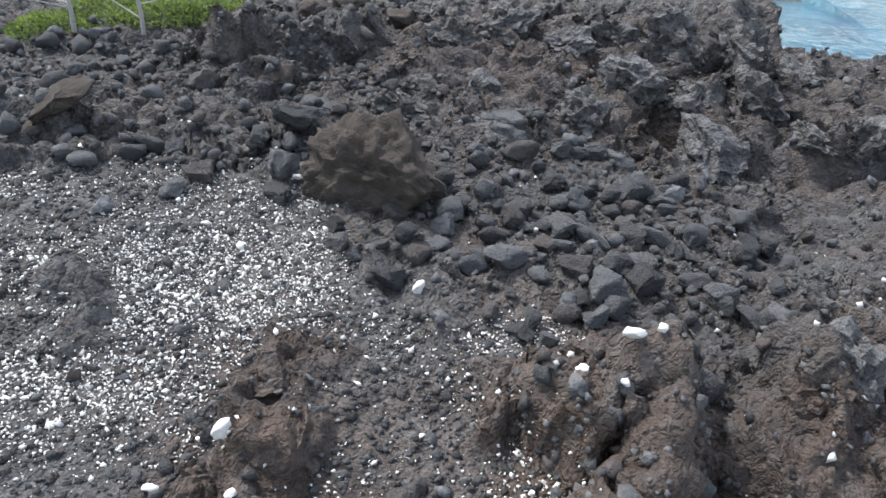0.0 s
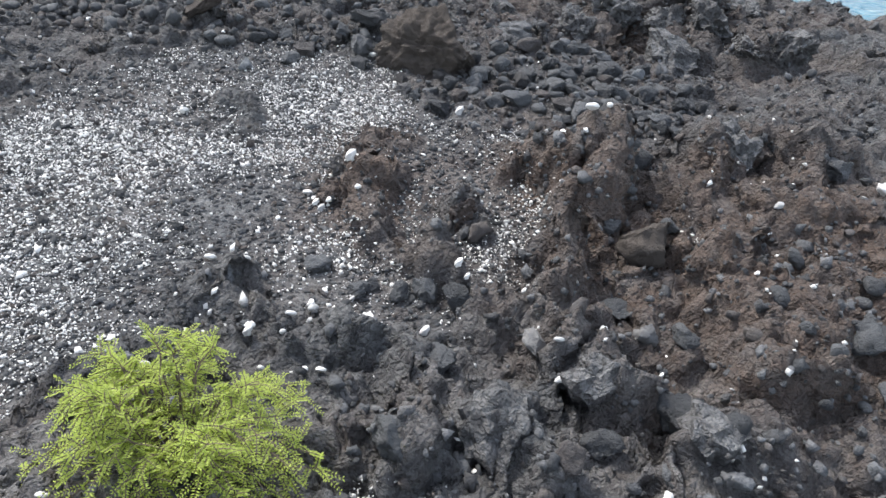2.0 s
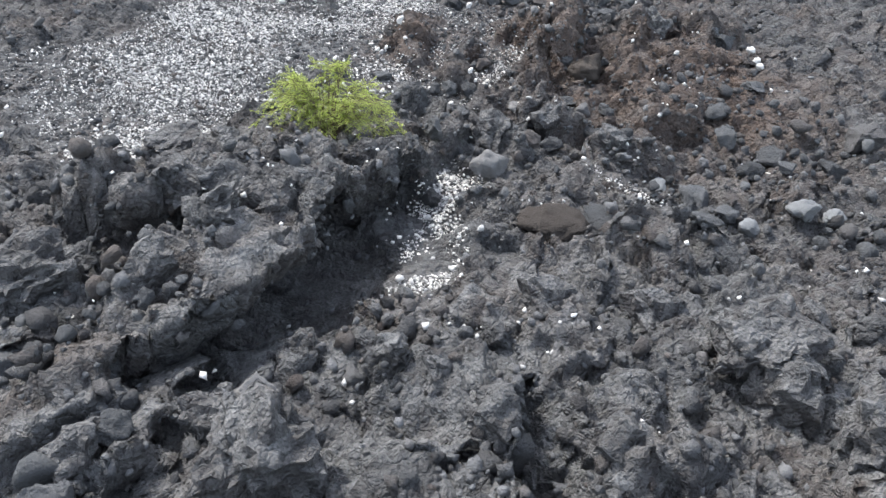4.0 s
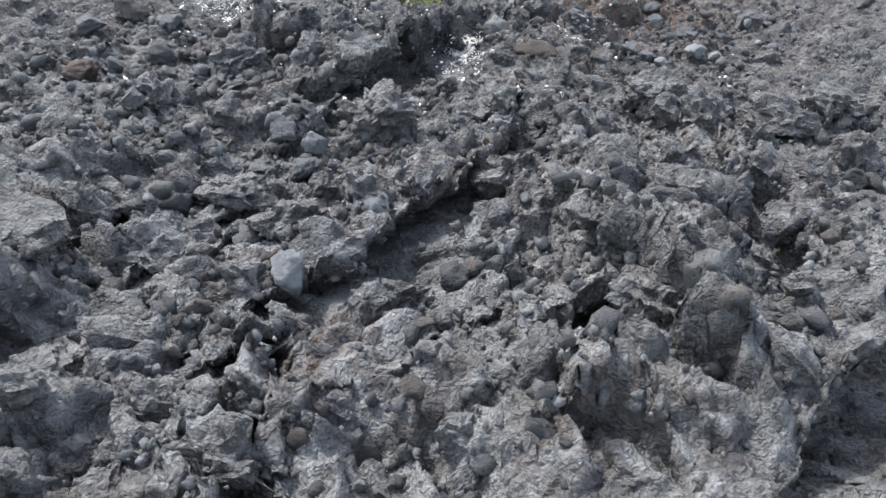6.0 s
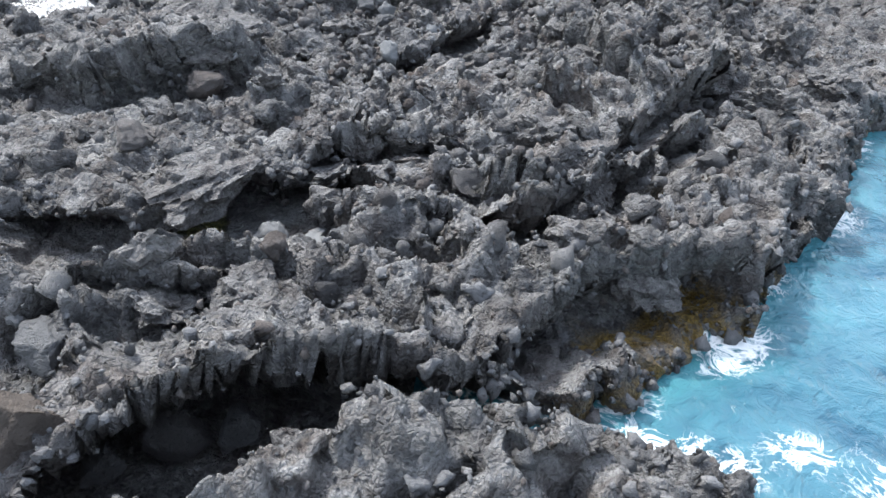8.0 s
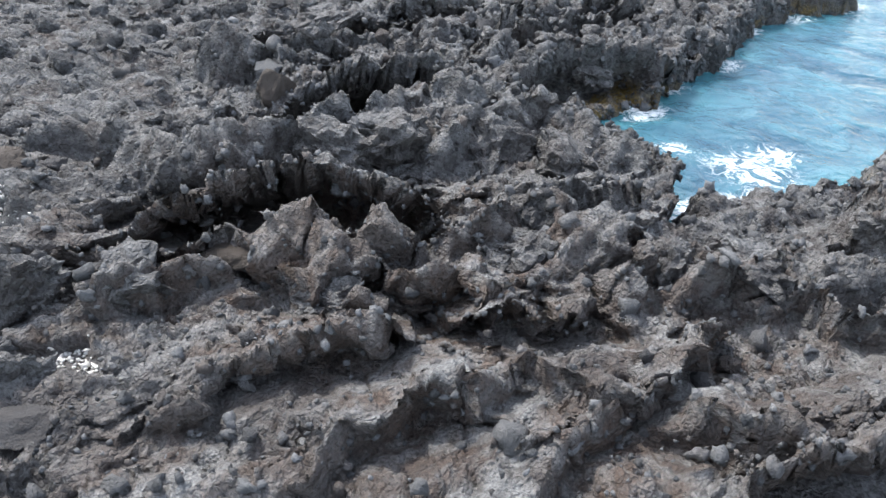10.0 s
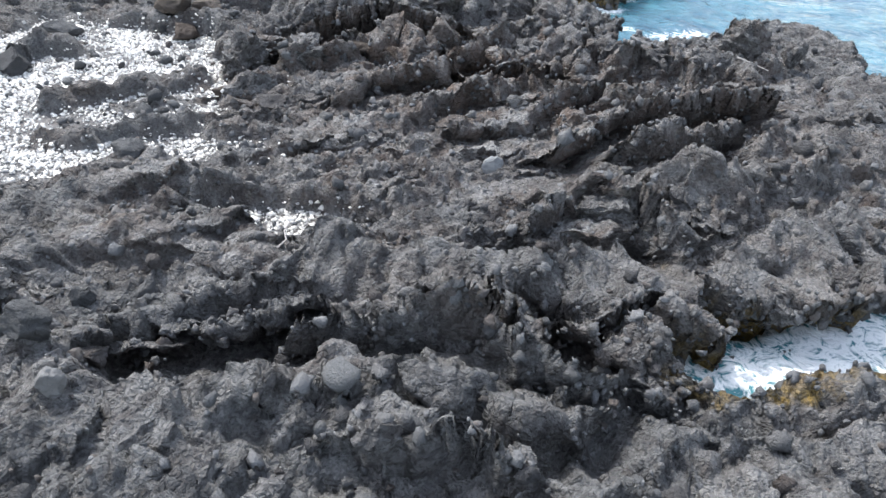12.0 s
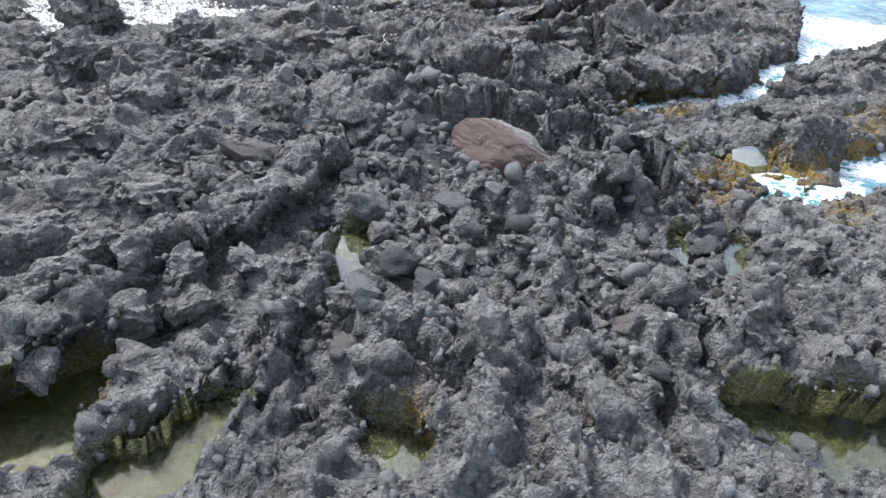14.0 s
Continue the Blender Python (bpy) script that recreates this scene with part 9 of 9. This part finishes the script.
# ---- plants ----
def tube(bm, points, r0, r1, sides=5):
    rings = []
    for k, p in enumerate(points):
        a = Vector(points[min(k + 1, len(points) - 1)]) - Vector(points[max(k - 1, 0)])
        u = a.orthogonal().normalized()
        v = a.cross(u).normalized()
        r = r0 + (r1 - r0) * k / (len(points) - 1)
        rings.append([bm.verts.new(Vector(p) + (u * math.cos(s * 2 * math.pi / sides) + v * math.sin(s * 2 * math.pi / sides)) * r) for s in range(sides)])
    for a, b in zip(rings, rings[1:]):
        for s in range(sides):
            bm.faces.new((a[s], a[(s + 1) % sides], b[(s + 1) % sides], b[s]))
    bm.faces.new(rings[0][::-1])
    bm.faces.new(rings[-1])


def leaf(bm, at, along, side, long, wide):
    up = along.cross(side).normalized() * wide * 0.35
    a, b = bm.verts.new(at), bm.verts.new(at + along * long)
    m = bm.verts.new(at + along * long * 0.5 - up)
    l, r = bm.verts.new(at + along * long * 0.5 + side * wide), bm.verts.new(at + along * long * 0.5 - side * wide)
    for f in ((a, m, l), (m, b, l), (a, r, m), (m, r, b)):
        bm.faces.new(f)


def part(name, bm, mat, parent, label=""):
    me = bpy.data.meshes.new(name)
    bm.to_mesh(me)
    bm.free()
    me.materials.append(mat)
    ob = new(name, me)
    ob.parent = parent
    return tagged(ob, label)


LEAF = leaf_material("feathery_leaf", (0.53, 0.62, 0.12), (0.29, 0.37, 0.06))
SUCCULENT = leaf_material("low_green_leaf", (0.20, 0.27, 0.05), (0.07, 0.12, 0.03))
TWIG = wood_material("brown_twig", (0.09, 0.065, 0.045), (0.17, 0.13, 0.09))
DEAD = wood_material("bleached_wood", (0.26, 0.24, 0.22), (0.42, 0.40, 0.38))


def bush(x, y, z, reach_x, reach_y, high, seed, name, label, stems=34, leafing=1.0):
    rnd = random.Random(seed)
    thing = new(name)
    thing.matrix_world = pose(x, y, z)
    crown = bmesh.new()
    for _ in range(stems):
        wood = bmesh.new()
        turn, far = rnd.uniform(0, 2 * math.pi), rnd.uniform(0.25, 1.0) ** 0.6
        tip = Vector((math.cos(turn) * reach_x * far, math.sin(turn) * reach_y * far, high * (1.1 - 0.95 * far ** 2) * rnd.uniform(0.7, 1.2)))
        root = Vector((math.cos(turn) * 0.08, math.sin(turn) * 0.08, -0.08))
        line = []
        for k in range(9):
            s = k / 8
            p = root.lerp(tip, s) + Vector((0, 0, high * 0.35 * math.sin(s * math.pi)))
            line.append(p + Vector((rnd.gauss(0, 0.025), rnd.gauss(0, 0.025), rnd.gauss(0, 0.02))) * s)
        tube(wood, line, 0.011, 0.003)
        for k in range(2, 9):
            for _ in range(3):
                out = Vector((rnd.gauss(0, 1), rnd.gauss(0, 1), rnd.gauss(0.15, 0.5))).normalized()
                out = (out + (line[k] - line[k - 1]).normalized() * 0.7).normalized()
                length = rnd.uniform(0.10, 0.26)
                twig = [line[k] + out * length * q + Vector((0, 0, -0.10 * length * q * q * 4)) for q in (0, 0.35, 0.7, 1.0)]
                tube(wood, twig, 0.004, 0.0015, 3)
                for q in range(int(9 * leafing)):
                    f = (q + 0.6) / 9
                    at = twig[0].lerp(twig[3], f) + Vector((0, 0, 0.1 * length * f * (1 - f)))
                    for way in (-1, 1):
                        side = out.cross(Vector((0, 0, 1))).normalized() * way
                        along = (side * 0.8 + out * 0.5 + Vector((0, 0, rnd.uniform(-0.25, 0.25)))).normalized()
                        leaf(crown, at, along, along.cross(Vector((0, 0, 1))).normalized(), rnd.uniform(0.022, 0.042), 0.0065)
        part("stem", wood, TWIG, thing, "thin brown woody stem")
    part("foliage", crown, LEAF if leafing >= 1 else SUCCULENT, thing, "feathery yellow-green leaves")
    return tagged(thing, label, "bush")


bush(-2.12, -0.95, 0.52, 1.1, 0.85, 0.95, 3, "feathery_bush", "feathery yellow-green bush growing from a lava outcrop", 60)


def low_plant(x, y, wide, seed):
    rnd = random.Random(seed)
    thing = new("low_shrub")
    z = float(ground_at(x, y))
    thing.matrix_world = pose(x, y, z)
    crown = bmesh.new()
    for _ in range(14):
        wood = bmesh.new()
        a, r = rnd.uniform(0, 6.283), wide * math.sqrt(rnd.random()) * 0.5
        tube(wood, [(r * 0.3 * math.cos(a), r * 0.3 * math.sin(a), -0.1), (r * 0.7 * math.cos(a), r * 0.7 * math.sin(a), 0.15), (r * math.cos(a), r * math.sin(a), 0.22)], 0.012, 0.004)
        part("stem", wood, TWIG, thing)
    for _ in range(900):
        a, r = rnd.uniform(0, 6.283), wide * math.sqrt(rnd.random()) * 0.5
        at = Vector((r * math.cos(a) * 1.3, r * math.sin(a), 0.30 * (1 - (2 * r / wide) ** 2) * rnd.uniform(0.5, 1.2) + 0.02))
        along = Vector((rnd.gauss(0, 1), rnd.gauss(0, 1), rnd.uniform(0.2, 1))).normalized()
        leaf(crown, at, along, along.orthogonal().normalized(), rnd.uniform(0.06, 0.12), 0.022)
    part("foliage", crown, SUCCULENT, thing)
    return tagged(thing, "low green shrub spreading over dark rocks", "shrub", "low shrubs on the upper shore")


for k, (x, y) in enumerate(((-7.2, 13.0), (-6.2, 13.7), (-5.3, 13.7), (-4.6, 13.9), (-7.6, 13.6), (-5.9, 14.6), (-4.9, 14.7), (-6.9, 14.4))):
    low_plant(x, y, 1.2, 20 + k)


def dead_trunk(x, y, tips, seed):
    rnd = random.Random(seed)
    thing = new("dead_tree")
    thing.matrix_world = pose(x, y, float(ground_at(x, y)))
    bm = bmesh.new()
    tube(bm, [(0, 0, -0.15), (0.02, 0.02, 0.4), (-0.03, 0.05, 0.9), (0.05, 0.1, 1.7)], 0.05, 0.025, 8)
    part("trunk", bm, DEAD, thing)
    for k in range(tips):
        a = rnd.uniform(0, 6.283)
        base = Vector((0, 0.03, rnd.uniform(0.2, 1.0)))
        bm = bmesh.new()
        tube(bm, [base + Vector((math.cos(a) * s, math.sin(a) * s, 0.4 * s + rnd.gauss(0, 0.03))) for s in (0, 0.25, 0.5, 0.8)], 0.018, 0.006, 6)
        part("branch", bm, DEAD, thing)
    return tagged(thing, "bleached grey dead tree trunk standing in shrubs", "dead tree")


dead_trunk(-6.65, 12.7, 7, 2)
dead_trunk(-5.52, 12.9, 3, 5)


def twig(points, r, label):
    bm = bmesh.new()
    tube(bm, points, r, r * 0.5, 6)
    me = bpy.data.meshes.new("driftwood_twig")
    bm.to_mesh(me)
    bm.free()
    me.materials.append(DEAD)
    tagged(new("driftwood_twig", me), label, "driftwood")


_z = float(ground_at(4.62, -26.1))
twig([(4.35, -25.95, _z + 0.12), (4.6, -26.1, _z + 0.08), (4.9, -26.35, _z + 0.02)], 0.018, "bleached straight stick lying on the lava")
_z = float(ground_at(-3.3, -33.0))
twig([(-3.45, -33.25, _z + 0.03), (-3.32, -33.1, _z + 0.1), (-3.38, -32.95, _z + 0.14), (-3.35, -32.75, _z + 0.16)], 0.016, "bent pale twig lying across a lava crest")
